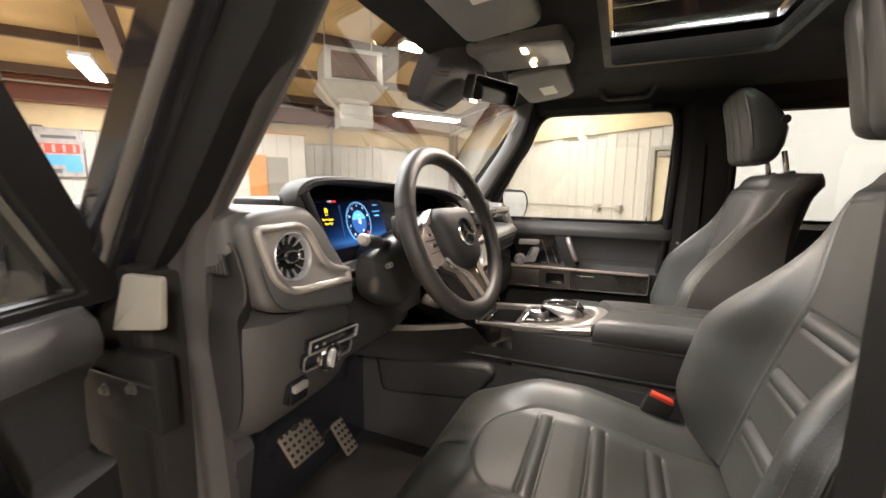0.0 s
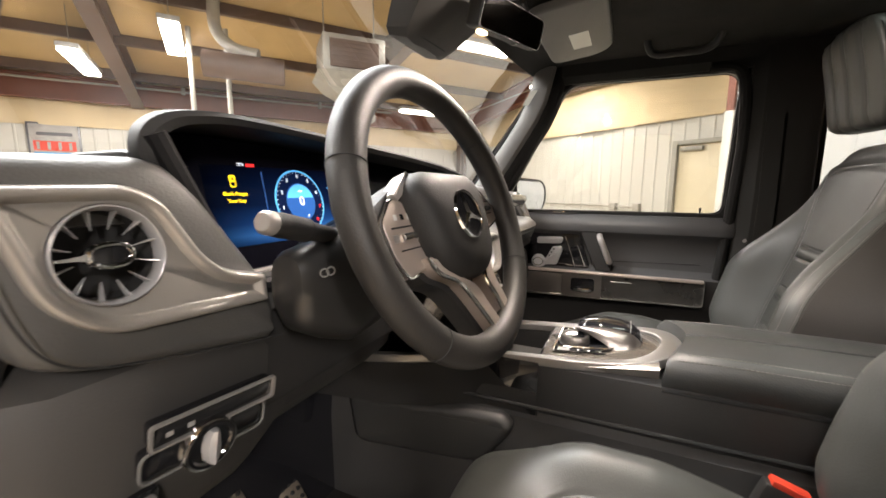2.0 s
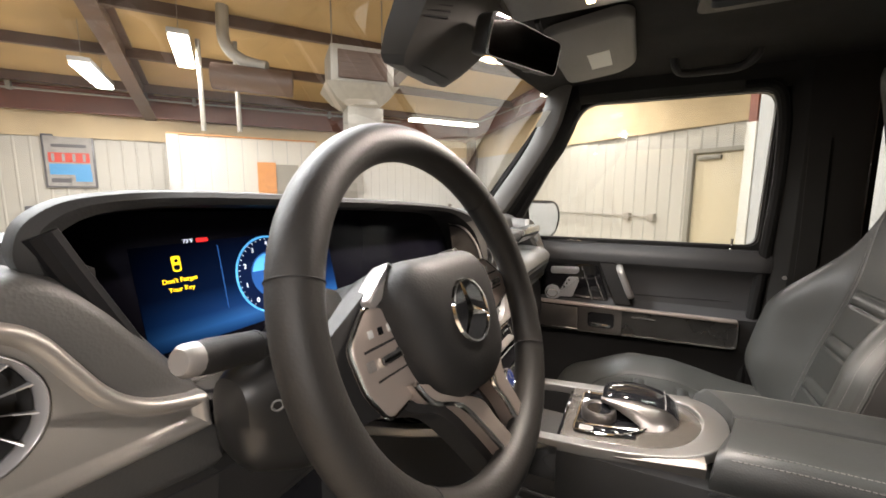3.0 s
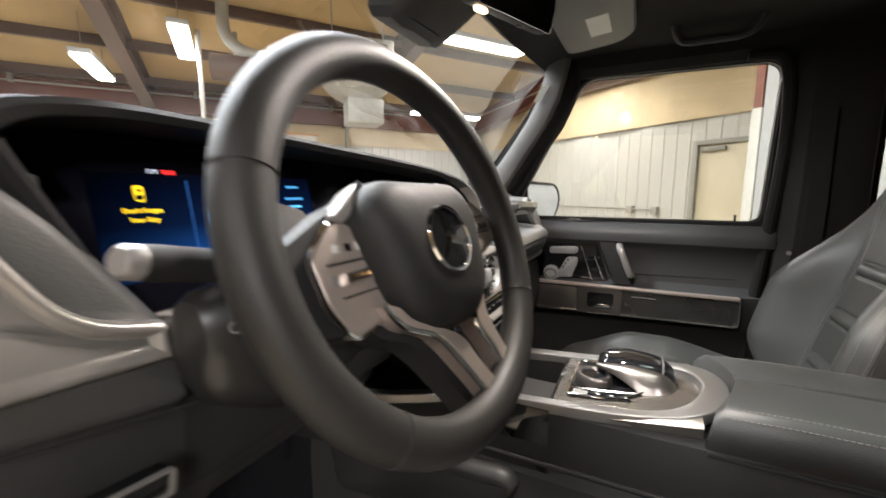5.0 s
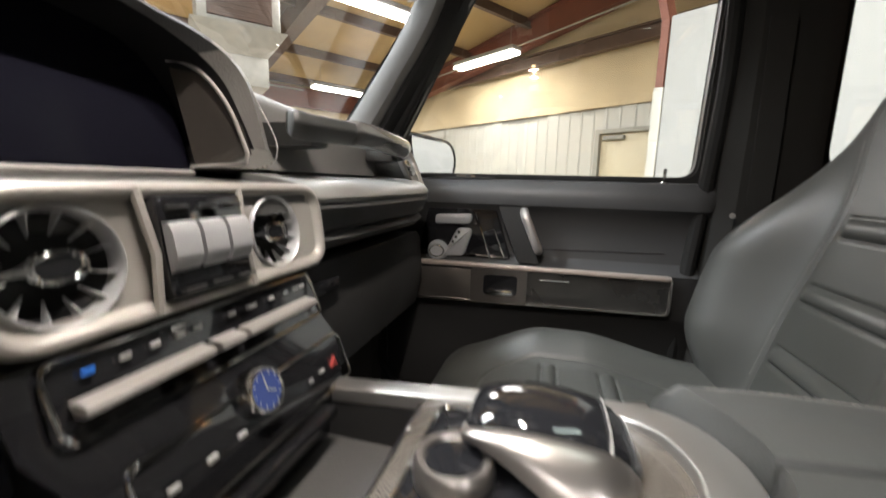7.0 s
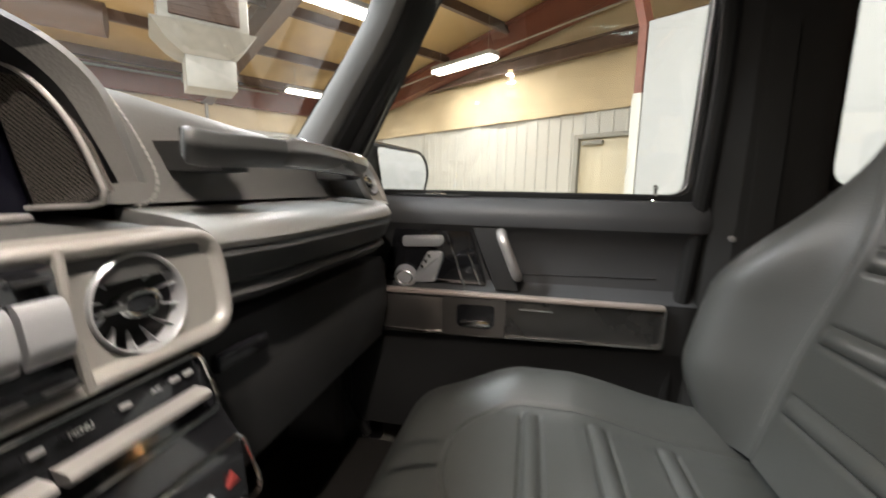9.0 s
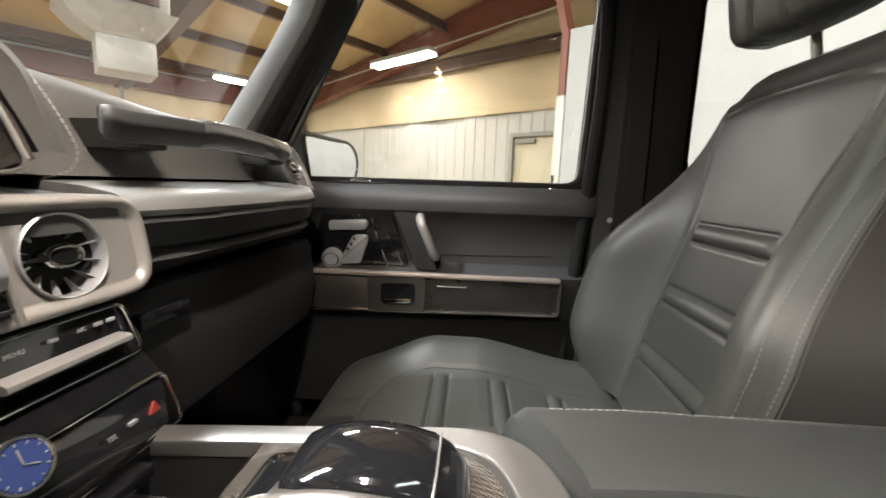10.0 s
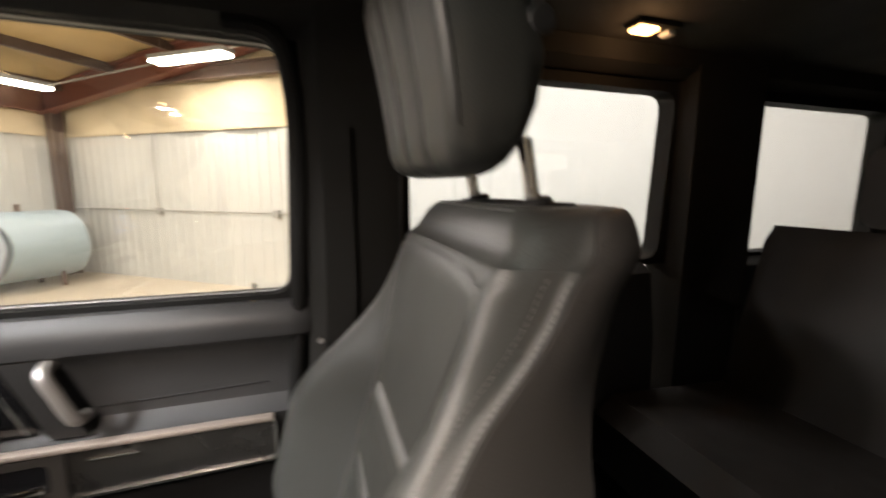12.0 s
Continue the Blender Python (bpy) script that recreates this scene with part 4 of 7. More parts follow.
    put("switch_legend", box(-0.340, -0.215, 1.982, 1.986, 1.141, 1.145), CHROME)
    # grab handle, two slanted posts and a chrome face
    put("handle_web", loft([[(x0 + 0.0, 2.0, z), (x0 + 0.065, 2.0, z), (x0 + 0.058, 1.968, z), (x0 + 0.008, 1.968, z)] for x0, z in ((-0.112, 1.136), (-0.13, 1.18), (-0.155, 1.24), (-0.168, 1.274))]), PLASTIC, "black handle web")
    hp = [(-0.058, 1.985, 1.166), (-0.058, 1.955, 1.172), (-0.065, 1.948, 1.188), (-0.079, 1.948, 1.222), (-0.093, 1.952, 1.254), (-0.098, 1.985, 1.266)]
    put("grab_handle", sweep(smooth_path(hp, 5), 0.011, 10), SATIN, "satin metal grab handle")
    put("panel_crease", sweep([(-0.05, 2.0, 1.168), (0.1, 2.001, 1.172), (0.23, 2.0, 1.176)], 0.0018, 6), SEAM)
    # belt line controls
    put("window_switch_plate", slab(round_outline([(-0.34, 1.985), (-0.18, 1.985), (-0.17, 2.012), (-0.35, 2.012)], 0.010, 4), lambda a, b, h: (a, b, 1.341 + h), 0.003, 0.001), PLASTIC)
    put("window_switch", box(-0.275, -0.225, 1.988, 2.004, 1.342, 1.3475, 0.0015), CHROME, "chrome window switch")
    put("window_switch_key", box(-0.268, -0.238, 1.989, 2.003, 1.344, 1.350, 0.0015), PLASTIC)
    put("lock_pin", lathe([(0.0, 0.034), (0.004, 0.033), (0.0042, 0.026), (0.003, 0.022), (0.003, 0.004), (0.009, 0.003), (0.010, 0.0)], (0.214, 2.005, 1.339), (0, 0, 1), 14), CHROME, "chrome lock pin")
    put("door_check_bracket", box(X1 - 0.005, X1 + 0.012, 1.975, 2.04, 1.0, 1.06, 0.004), GALV)
    # wing mirror outside
    def wing(p):
        return (2.105 + (p[0] - 2.095) * 1.62, 1.306 + (p[1] - 1.325) * 1.28)
    shell = []
    for k, sc in ((0, 0.9), (0.012, 1.0), (0.07, 1.0), (0.125, 0.90), (0.165, 0.66), (0.18, 0.3)):
        o = round_outline([(2.095, 1.335), (2.275, 1.325), (2.305, 1.40), (2.285, 1.455), (2.105, 1.465)], 0.045, 7)
        cc = Vector(wing((2.19, 1.395)))
        shell.append([(-0.405 - k + (wing(p)[0] - 2.4) * 0.36, cc.x + (wing(p)[0] - cc.x) * sc, cc.y + (wing(p)[1] - cc.y) * sc) for p in o])
    mirror_shell = put("wing_mirror", loft(shell), SHROUD, "black wing mirror shell")
    g = [wing(p) for p in round_outline([(2.166, 1.343), (2.276, 1.335), (2.297, 1.40), (2.279, 1.448), (2.150, 1.454)], [0.008, 0.040, 0.042, 0.042, 0.008], 7)]
    put("mirror_glass", slab(g, lambda a, b, h: (-0.400 + (a - 2.4) * 0.36 + h, a, b), 0.003), MIRROR, "mirror glass", mirror_shell)
    rim = [wing(p) for p in round_outline([(2.110, 1.338), (2.277, 1.329), (2.304, 1.40), (2.285, 1.454), (2.118, 1.463)], 0.045, 7)]
    put("mirror_rim", sweep([(-0.399 + (p[0] - 2.4) * 0.36, p[0], p[1]) for p in rim], 0.005, 6, closed=True), PAINT, "", mirror_shell)
    put("mirror_foot", loft([[(x0, y, z0), (x1, y, z0), (x1, y, z1), (x0 + 0.03, y, z1)] for x0, x1, y, z0, z1 in ((-0.56, -0.47, 2.045, 1.33, 1.44), (-0.59, -0.50, 2.09, 1.335, 1.43), (-0.61, -0.50, 2.15, 1.335, 1.40))]), PLASTIC, "", mirror_shell)
    return door


def build_outside(car):
    """Lower body, nose and road wheels."""
    part("side_body", box(-0.62, 2.32, 0.43, 2.02, 0.40, 0.63, 0.03), PAINT, car)
    part("nose", box(-2.06, -0.62, 0.47, 1.98, 0.52, 1.12, 0.04, 3), PAINT, car, "black painted nose")
    part("front_bumper", box(-2.22, -2.02, 0.42, 2.03, 0.42, 0.72, 0.04, 3), PLASTIC, car, "black bumper")
    part("rear_bumper", box(2.30, 2.42, 0.44, 2.01, 0.42, 0.66, 0.03, 3), PLASTIC, car)
    for x in (-1.42, 1.55):
        for s in (RIGHT, LEFT):
            out = 1 if s > 0 else -1
            c = (x, side_y(s, 1.93), GROUND + 0.395)
            part("wheel_arch", lathe([(0.44, -0.10), (0.46, 0.10), (0.50, 0.12), (0.50, -0.10)], c, (0, out, 0), 36), PLASTIC, car)
            wheel = part("tyre", lathe([(0.26, -0.12), (0.35, -0.13), (0.385, -0.115), (0.395, -0.06), (0.395, 0.06), (0.385, 0.115), (0.35, 0.13), (0.26, 0.12)], c, (0, out, 0), 40), RUBBER, car, "black off-road tyre")
            part("rim", lathe([(0.0, 0.06), (0.06, 0.065), (0.09, 0.05), (0.22, 0.075), (0.255, 0.11), (0.265, 0.11), (0.262, -0.11)], c, (0, out, 0), 40), SATIN, wheel, "satin alloy rim")


build_outside(build_shell())
build_front_door(RIGHT, Matrix.Identity(4), "closed front passenger door with black lining and chrome-edged band", "passenger_door")
HINGE = Vector((-0.50, 2 * YC - 2.06, 0))
build_front_door(LEFT, Matrix.Translation(HINGE + Vector((-0.09, -0.03, 0))) @ Matrix.Rotation(radians(-72), 4, "Z") @ Matrix.Translation(-HINGE), "open driver door with black lining, swung wide on its hinges", "driver_door")

# ---- dashboard ----


def air_vent(c, n, r, parent, spokes=12):
    """Round turbine vent: bright ring, dark bowl, vanes, and a hub with a chrome rim."""
    n = Vector(n).normalized()
    c = Vector(c)
    ring = part("air_vent", lathe([(r * 1.08, -0.002), (r * 1.08, 0.002), (r * 1.05, 0.003), (r * 1.01, 0.001), (r * 0.98, -0.012)], c, n, 48), KEY_SILVER, parent, "satin turbine air vent ring")
    part("bowl", lathe([(r * 0.96, -0.010), (r * 0.9, -0.028), (0.0, -0.034)], c, n, 36), SEAM, ring, "black vent bowl")
    q = n.to_track_quat("Z", "Y").to_matrix().to_4x4()
    m = Matrix.Translation(c) @ q
    for i in range(spokes):
        a = 2 * math.pi * (i + 0.5) / spokes
        v = m @ Matrix.Rotation(a, 4, "Z")
        blade = loft([[v @ Vector(p) for p in ((x, -w, z0), (x, w, z0), (x, w * 0.6, z1), (x, -w * 0.6, z1))] for x, w, z0, z1 in ((r * 0.58, 0.0003, -0.013, -0.011), (r * 0.78, 0.0006, -0.012, -0.007), (r * 0.98, 0.0010, -0.010, -0.002))])
        part("vane", blade, KEY_SILVER, ring)
    hub = []
    for k, (sc, h) in enumerate(((1.0, -0.014), (1.0, -0.004), (0.9, -0.001))):
        hub.append([m @ Vector((a * sc * 1.45, b * sc * 0.52, h)) for a, b in ((r * 0.30 * math.cos(t), r * 0.42 * math.sin(t)) for t in np.linspace(0, 2 * math.pi, 25)[:-1])])
    part("hub", loft(hub), PIANO, ring, "black hub")
    rim = [m @ Vector((r * 0.46 * math.cos(t) * (1 - 0.10 * math.cos(2 * t)), r * 0.24 * math.sin(t), -0.001)) for t in np.linspace(0, 2 * math.pi, 33)[:-1]]
    part("hub_rim", sweep(rim, 0.0022, 8, closed=True), CHROME, ring, "chrome hub rim")
    part("hub_tab", loft([[m @ Vector(p) for p in ((x, -w, -0.004), (x, w, -0.004), (x, w, 0.001), (x, -w, 0.001))] for x, w in ((-r * 0.36, 0.004), (-r * 0.55, 0.002), (-r * 0.95, 0.001))]), CHROME, ring)
    return ring


def bezel(outline, holes, at, parent, label, depth=0.03, rim=1.0):
    """Rounded bezel: a proud rim, a dished panel and a round opening for each vent; at(a, b, h) places it."""
    fine = []
    for p, q in zip(outline, outline[1:] + outline[:1]):
        k = max(1, int((q - p).length / 0.006))
        fine += [p.lerp(q, i / k) for i in range(k)]
    outline = fine
    t = bmesh.new()
    rows = []
    for k, h in ((0, -depth), (0, -0.006), (0.0012, -0.001), (0.004, 0.0018), (0.007, 0.002), (0.010, 0.0004), (0.0125, -0.003), (0.0145, -0.0058), (0.016, -0.006)):
        rows.append([t.verts.new(at(p.x, p.y, h)) for p in inset_outline(outline, k * rim)])
    n = len(outline)
    for p, q in zip(rows, rows[1:]):
        for i in range(n):
            t.faces.new((p[i], p[(i + 1) % n], q[(i + 1) % n], q[i]))
    steps = ((1.12, -0.006), (1.09, -0.0068), (1.05, -0.010), (1.04, -0.03))
    if len(holes) == 1:
        a, b, r = holes[0]
        turns = [math.atan2(p.y - b, p.x - a) for p in inset_outline(outline, 0.016 * rim)]
        rings = [[t.verts.new(at(a + r * s * math.cos(q), b + r * s * math.sin(q), h)) for q in turns] for s, h in steps]
        for p, q in zip([rows[-1]] + rings, rings):
            for i in range(n):
                t.faces.new((p[i], p[(i + 1) % n], q[(i + 1) % n], q[i]))
    else:
        fill = [t.edges.get((rows[-1][i], rows[-1][(i + 1) % n])) for i in range(n)]
        for a, b, r in holes:
            rings = [[t.verts.new(at(a + r * s * math.cos(2 * math.pi * i / 40), b + r * s * math.sin(2 * math.pi * i / 40), h)) for i in range(40)] for s, h in steps]
            for p, q in zip(rings, rings[1:]):
                for i in range(40):
                    t.faces.new((p[i], p[(i + 1) % 40], q[(i + 1) % 40], q[i]))
            fill += [t.edges.get((rings[0][i], rings[0][(i + 1) % 40])) for i in range(40)]
        bmesh.ops.triangle_fill(t, edges=fill, use_beauty=True, use_dissolve=False, normal=(1, 0, 0.1))
    return part("bezel", t, BEZEL, parent, label, 50)


def polar(outline, c, n):
    """The outline met by n rays from c."""
    res = []
    for i in range(n):
        d = Vector((math.cos(2 * math.pi * i / n), math.sin(2 * math.pi * i / n)))
        far = 0.0
        for p, q in zip(outline, outline[1:] + outline[:1]):
            e = q - p
            det = d.x * e.y - d.y * e.x
            if abs(det) > 1e-12:
                w = p - c
                s, u = (w.x * e.y - w.y * e.x) / det, (w.x * d.y - w.y * d.x) / det
                if -1e-6 <= u <= 1.000001 and s > far:
                    far = s
        res.append(c + d * far)
    return res


def build_dashboard():
    d = thing("dashboard", "black leather dashboard with round vents and a wide twin screen", "dashboard")
    # passenger side and middle: profile lofted across the car, the end wrapped round to the door
    top = [(-0.70, 1.378), (-0.62, 1.412), (-0.55, 1.434), (-0.49, 1.438), (-0.462, 1.432), (-0.443, 1.420), (-0.432, 1.402), (-0.428, 1.385), (-0.424, 1.355), (-0.415, 1.338)]
    rows = []
    for y in (1.348, 1.36, 1.45, 1.6, 1.75, 1.86, 1.91, 1.935):
        k = smoothstep(1.80, 1.935, y)
        rows.append([(x - 0.04 * k * smoothstep(1.45, 1.33, z), y, z + 0.022 * smoothstep(1.40, 1.435, z) * (1 - smoothstep(1.36, 1.8, y))) for x, z in top] + [(-0.70, y, 1.33)])
    part("passenger_pad", loft(rows), LIT_PAD_SKIN, d, "black stitched upper pad, paler for the light on it")
    ledge = [(-0.43, 1.334), (-0.36, 1.328), (-0.325, 1.322), (-0.308, 1.314), (-0.302, 1.304), (-0.304, 1.298), (-0.33, 1.290), (-0.43, 1.284)]
    rows = []
    for y in np.linspace(1.4035, 1.93, 20):
        k = smoothstep(1.80, 1.95, y)
        rise = 0.004 * smoothstep(1.76, 1.92, y)
        rows.append([(x - (0.075 * k * k + 0.016 * (1 - smoothstep(1.40, 1.50, y))) * smoothstep(-0.43, -0.33, x), y, z + rise * smoothstep(1.28, 1.34, z) + 0.012 * k) for x, z in ledge])
    part("passenger_ledge", loft(rows), DASH_GREY, d, "grey padded ledge under the grab bar")
    under = [(-0.43, 1.296), (-0.308, 1.298), (-0.304, 1.290), (-0.316, 1.262), (-0.324, 1.258), (-0.328, 1.255), (-0.322, 1.251), (-0.318, 1.245), (-0.330, 1.234), (-0.43, 1.20)]
    rows = [[(x - 0.07 * smoothstep(1.80, 1.95, y) ** 2 - 0.016 * (1 - smoothstep(1.40, 1.50, y)), y, z + 0.012 * smoothstep(1.80, 1.95, y)) for x, z in under] for y in np.linspace(1.36, 1.93, 16)]
    part("passenger_knee_roll", loft(rows), LEATHER_SOFT, d, "black padded roll")
    gb = [(-0.43, 1.20), (-0.36, 1.205), (-0.352, 1.19), (-0.345, 1.10), (-0.36, 1.02), (-0.43, 0.96), (-0.60, 0.90), (-0.70, 0.90), (-0.70, 1.20)]
    part("glovebox", loft([[(x, y, z) for x, z in gb] for y in (1.37, 1.38, 1.6, 1.9, 1.93)]), GLOVE, d, "black glovebox lid")
    part("glovebox_latch", box(-0.352, -0.338, 1.42, 1.50, 1.165, 1.185, 0.004), PIANO, d)
    # grab bar
    bar = smooth_path([(-0.352, 1.408, 1.3905), (-0.349, 1.413, 1.389), (-0.346, 1.43, 1.388), (-0.341, 1.50, 1.391), (-0.338, 1.58, 1.392), (-0.340, 1.68, 1.390), (-0.347, 1.76, 1.388), (-0.357, 1.80, 1.386), (-0.374, 1.825, 1.384)], 5)
    o = round_outline([(-0.016, -0.008), (0.004, -0.022), (0.021, 0.002), (0.018, 0.020), (-0.014, 0.022)], 0.005, 3)
    loops = []
    for i, p in enumerate(bar):
        a, b = bar[max(0, i - 1)], bar[min(len(bar) - 1, i + 1)]
        t = (b - a).normalized()
        s = t.cross(Vector((0, 0, 1))).normalized()
        grow = (0.45, 0.75, 0.92)[i] if i < 3 else 1.0
        loops.append([p + s * q.x * grow + Vector((0, 0, 1)) * (q.y * 0.82 + 0.003) * grow for q in o])
    part("grab_bar", loft(loops), LEATHER_SOFT, d, "leather-wrapped grab bar")
    seg = [p for p in bar if 1.515 < p.y < 1.822]
    part("grab_bar_cap", loft([[p + Vector((0.002, 0, 0.002)) + Vector((q.x, 0, q.y * 0.82 + 0.003)) * (1.07 * min(1, 0.55 + 0.45 * (1 - (1 - min(1, (p.y - seg[0].y) / 0.012, (seg[-1].y - p.y) / 0.012)) ** 2))) for q in o] for p in seg]), BAR_GLOSS, d, "glossy grey cap on the grab bar")
    part("grab_bar_foot", loft([[(x, y0, 1.372), (x, y1, 1.372), (x, y1 + 0.01, 1.402), (x, y0 - 0.012, 1.402)] for x, y0, y1 in ((-0.43, 1.462, 1.530), (-0.39, 1.462, 1.520), (-0.352, 1.455, 1.495))]), LEATHER_SOFT, d)
    part("grab_bar_foot", box(-0.43, -0.365, 1.775, 1.815, 1.368, 1.40, 0.008), LEATHER_SOFT, d)
    # end vents, angled towards the seats
    o = round_outline([(1.846, 1.376), (1.854, 1.340), (1.87, 1.318), (1.946, 1.318), (1.946, 1.385), (1.928, 1.414), (1.893, 1.424), (1.858, 1.410)], [0.02, 0.02, 0.02, 0.004, 0.02, 0.03, 0.03, 0.03], 6)
    bezel(o, [(1.897, 1.372, 0.030)], lambda a, b, h: (-0.352 - (b - 1.33) * 0.42 + h, a, b), d, "satin grey end vent bezel", 0.012, 0.7)
    pod_c = Vector((1.897, 1.372))
    part("end_vent_pod", loft([[(-0.362 - back - (q.y - 1.33) * 0.42, q.x, q.y) for q in (pod_c + (Vector(p) - pod_c) * sc for p in o)] for back, sc in ((0.0, 0.985), (0.012, 1.03), (0.03, 1.05), (0.10, 1.07))], caps=False), LIT_PAD_SKIN, d, "black padded vent pod")
    air_vent((-0.3745, 1.897, 1.372), (1, 0, 0.42), 0.030, d)
    # driver side pod
    pod = round_outline([(0.496, 1.372), (0.514, 1.300), (0.560, 1.283), (0.735, 1.254), (0.735, 1.315), (0.66, 1.43), (0.63, 1.458), (0.52, 1.455), (0.486, 1.435)], [0.03, 0.028, 0.05, 0.012, 0.02, 0.02, 0.02, 0.03, 0.03], 6)
    vent_o = round_outline([(0.502, 1.432), (0.612, 1.434), (0.658, 1.352), (0.716, 1.337), (0.716, 1.306), (0.654, 1.309), (0.562, 1.314), (0.526, 1.345)], [0.020, 0.03, 0.03, 0.004, 0.004, 0.03, 0.03, 0.02], 7)
    mid = Vector((0.577, 1.377))
    seat = polar(inset_outline(vent_o, 0.003), mid, 120)
    rows = []
    for k, x in ((0.0, -0.60), (0.0, -0.415), (0.002, -0.405), (0.007, -0.398), (0.014, -0.3945)):
        rows.append([(x + (1.44 - p.y) * 0.10, p.x, p.y) for p in polar(inset_outline(pod, k), mid, 120)])
    rows += [[(x + (1.44 - p.y) * 0.11, p.x, p.y) for p in seat] for x in (-0.393, -0.45)]
    part("driver_pod", loft(rows, caps=False), DASH_SKIN, d, "black padded vent pod")
    top = ((-0.70, 1.37), (-0.60, 1.40), (-0.52, 1.44), (-0.44, 1.455), (-0.41, 1.452), (-0.41, 1.40), (-0.70, 1.33))
    part("driver_top_pad", loft([[(x - 0.9 * drop, y, z - drop) for x, z in top] for y, drop in ((0.474, 0.022), (0.476, 0.014), (0.480, 0.007), (0.488, 0.002), (0.50, 0.0), (0.6, 0.0), (0.66, 0.0))]), DASH_SKIN, d)
    part("pod_seam", sweep(smooth_path([(-0.3835 + (1.44 - z) * 0.10, y, z) for y, z in ((0.503, 1.372), (0.511, 1.338), (0.524, 1.312), (0.548, 1.296), (0.60, 1.284), (0.66, 1.273), (0.728, 1.2625))], 5), 0.0011, 6), SEAM, d)
    bezel(vent_o, [(0.577, 1.377, 0.0375)], lambda a, b, h: (-0.386 + (1.43 - b) * 0.12 + h, a, b), d, "satin grey driver vent bezel", 0.03, 0.9)
    air_vent((-0.3855, 0.577, 1.377), (1, 0, 0.12), 0.0375, d)
    # lower driver panel
    low = [(-0.44, 1.30), (-0.392, 1.275), (-0.380, 1.24), (-0.384, 1.17), (-0.40, 1.115), (-0.43, 1.082), (-0.52, 1.062), (-0.70, 1.055), (-0.70, 1.30)]
    rows = []
    for y in (0.487, 0.50, 0.53, 0.60, 0.70, 0.80, 0.95, 1.08):
        k = smoothstep(0.53, 0.48, y)
        rows.append([(x - 0.03 * k - (0.05 * smoothstep(0.68, 0.80, y)), y, z) for x, z in low])
    part("driver_lower_panel", loft(rows), LOWER_SKIN, d, "black lower dash panel")
    part("driver_kick_panel", loft([[(-0.80, y0, z), (x, y0, z), (x - 0.005, y0 + 0.04, z), (x - 0.05, y1, z), (-0.80, y1, z)] for x, y0, y1, z in ((-0.52, 0.484, 0.525, 0.70), (-0.475, 0.484, 0.545, 0.85), (-0.44, 0.487, 0.565, 1.05), (-0.455, 0.487, 0.565, 1.078))]), LOWER_SKIN, d, "black side panel below the vent pod")
    front = smooth_path([(-0.445, 0.480, 1.415), (-0.412, 0.485, 1.406), (-0.406, 0.490, 1.384), (-0.404, 0.496, 1.348), (-0.406, 0.496, 1.318), (-0.412, 0.486, 1.29), (-0.408, 0.4825, 1.24), (-0.411, 0.4825, 1.17), (-0.427, 0.4825, 1.115), (-0.455, 0.4825, 1.082), (-0.462, 0.4825, 0.98)], 5)
    cap = []
    for p in front:
        q = Vector((-0.68, 0.474, p.z))
        cap.append([p, p.lerp(q, 0.04) + Vector((0, -0.003, 0)), p.lerp(q, 0.16) + Vector((0, -0.006, 0)), p.lerp(q, 0.5) + Vector((0, -0.004, 0)), q, q + Vector((0, 0.03, 0)), p + Vector((-0.01, 0.03, 0))])
    part("end_cap", loft(cap), PLASTIC, d, "black end cap")
    part("end_cap_edge", sweep([p + Vector((0.001, -0.001, 0)) for p in front if p.z > 1.312], 0.0024, 8), LOWER_SKIN, d, "thin edge strip")
    part("end_grille", slab(round_outline([(-0.466, 1.362), (-0.412, 1.362), (-0.420, 1.396), (-0.456, 1.396)], 0.005, 3), lambda a, b, h: (a, 0.4785 - h, b), 0.002), SEAM, d, "small slotted grille")
    for k in range(6):
        part("grille_slat", sweep([(-0.459 + k * 0.0085, 0.4755, 1.364), (-0.454 + k * 0.0068, 0.4755, 1.394)], 0.0016, 6), LOWER_SKIN, d)
    # light switch module
    tilt = Matrix.Translation((-0.362, 0.615, 1.20)) @ Matrix.Rotation(radians(-4), 4, "Z") @ Matrix.Rotation(radians(-2), 4, "X") @ Matrix.Rotation(radians(10), 4, "Y")

    def plate(y0, y1, z0, z1, x0, x1, r):
        return box(x0, x1, y0, y1, z0, z1, r, m=tilt)
    part("light_switch_plate", plate(-0.040, 0.078, 0.012, 0.034, -0.012, 0.004, 0.004), PIANO, d, "gloss black switch strip")
    part("light_switch_frame", frame_ring(round_outline([(-0.042, 0.0105), (0.080, 0.0105), (0.080, 0.0355), (-0.042, 0.0355)], 0.004, 3), round_outline([(-0.0395, 0.0125), (0.0765, 0.0125), (0.0765, 0.0335), (-0.0395, 0.0335)], 0.003, 3), lambda a, b, h: tilt @ Vector((0.002 + h, a, b)), 0.004), SATIN, d)
    part("light_dial_plate", plate(-0.046, 0.070, -0.020, 0.008, -0.014, 0.001, 0.006), PIANO, d)
    q = tilt @ Vector((0.0, 0.010, -0.008))
    nn = (tilt.to_3x3() @ Vector((1, 0, 0)))
    part("light_dial", lathe([(0.0, 0.0075), (0.0175, 0.0075), (0.0195, 0.010), (0.0225, 0.010), (0.0245, 0.004), (0.025, -0.002)], q, nn, 32), PIANO, d, "black light switch dial")
    part("light_dial_grip", loft([[tilt @ Vector((x, 0.010 + yy * w, z)) for x, yy in ((0.006, -1), (0.014, -0.55), (0.0165, 0.0), (0.014, 0.55), (0.006, 1))] for z, w in ((-0.0255, 0.004), (-0.020, 0.0085), (-0.008, 0.0105), (0.004, 0.0085), (0.0095, 0.004))]), KEY_SILVER, d, "silver grip bar")
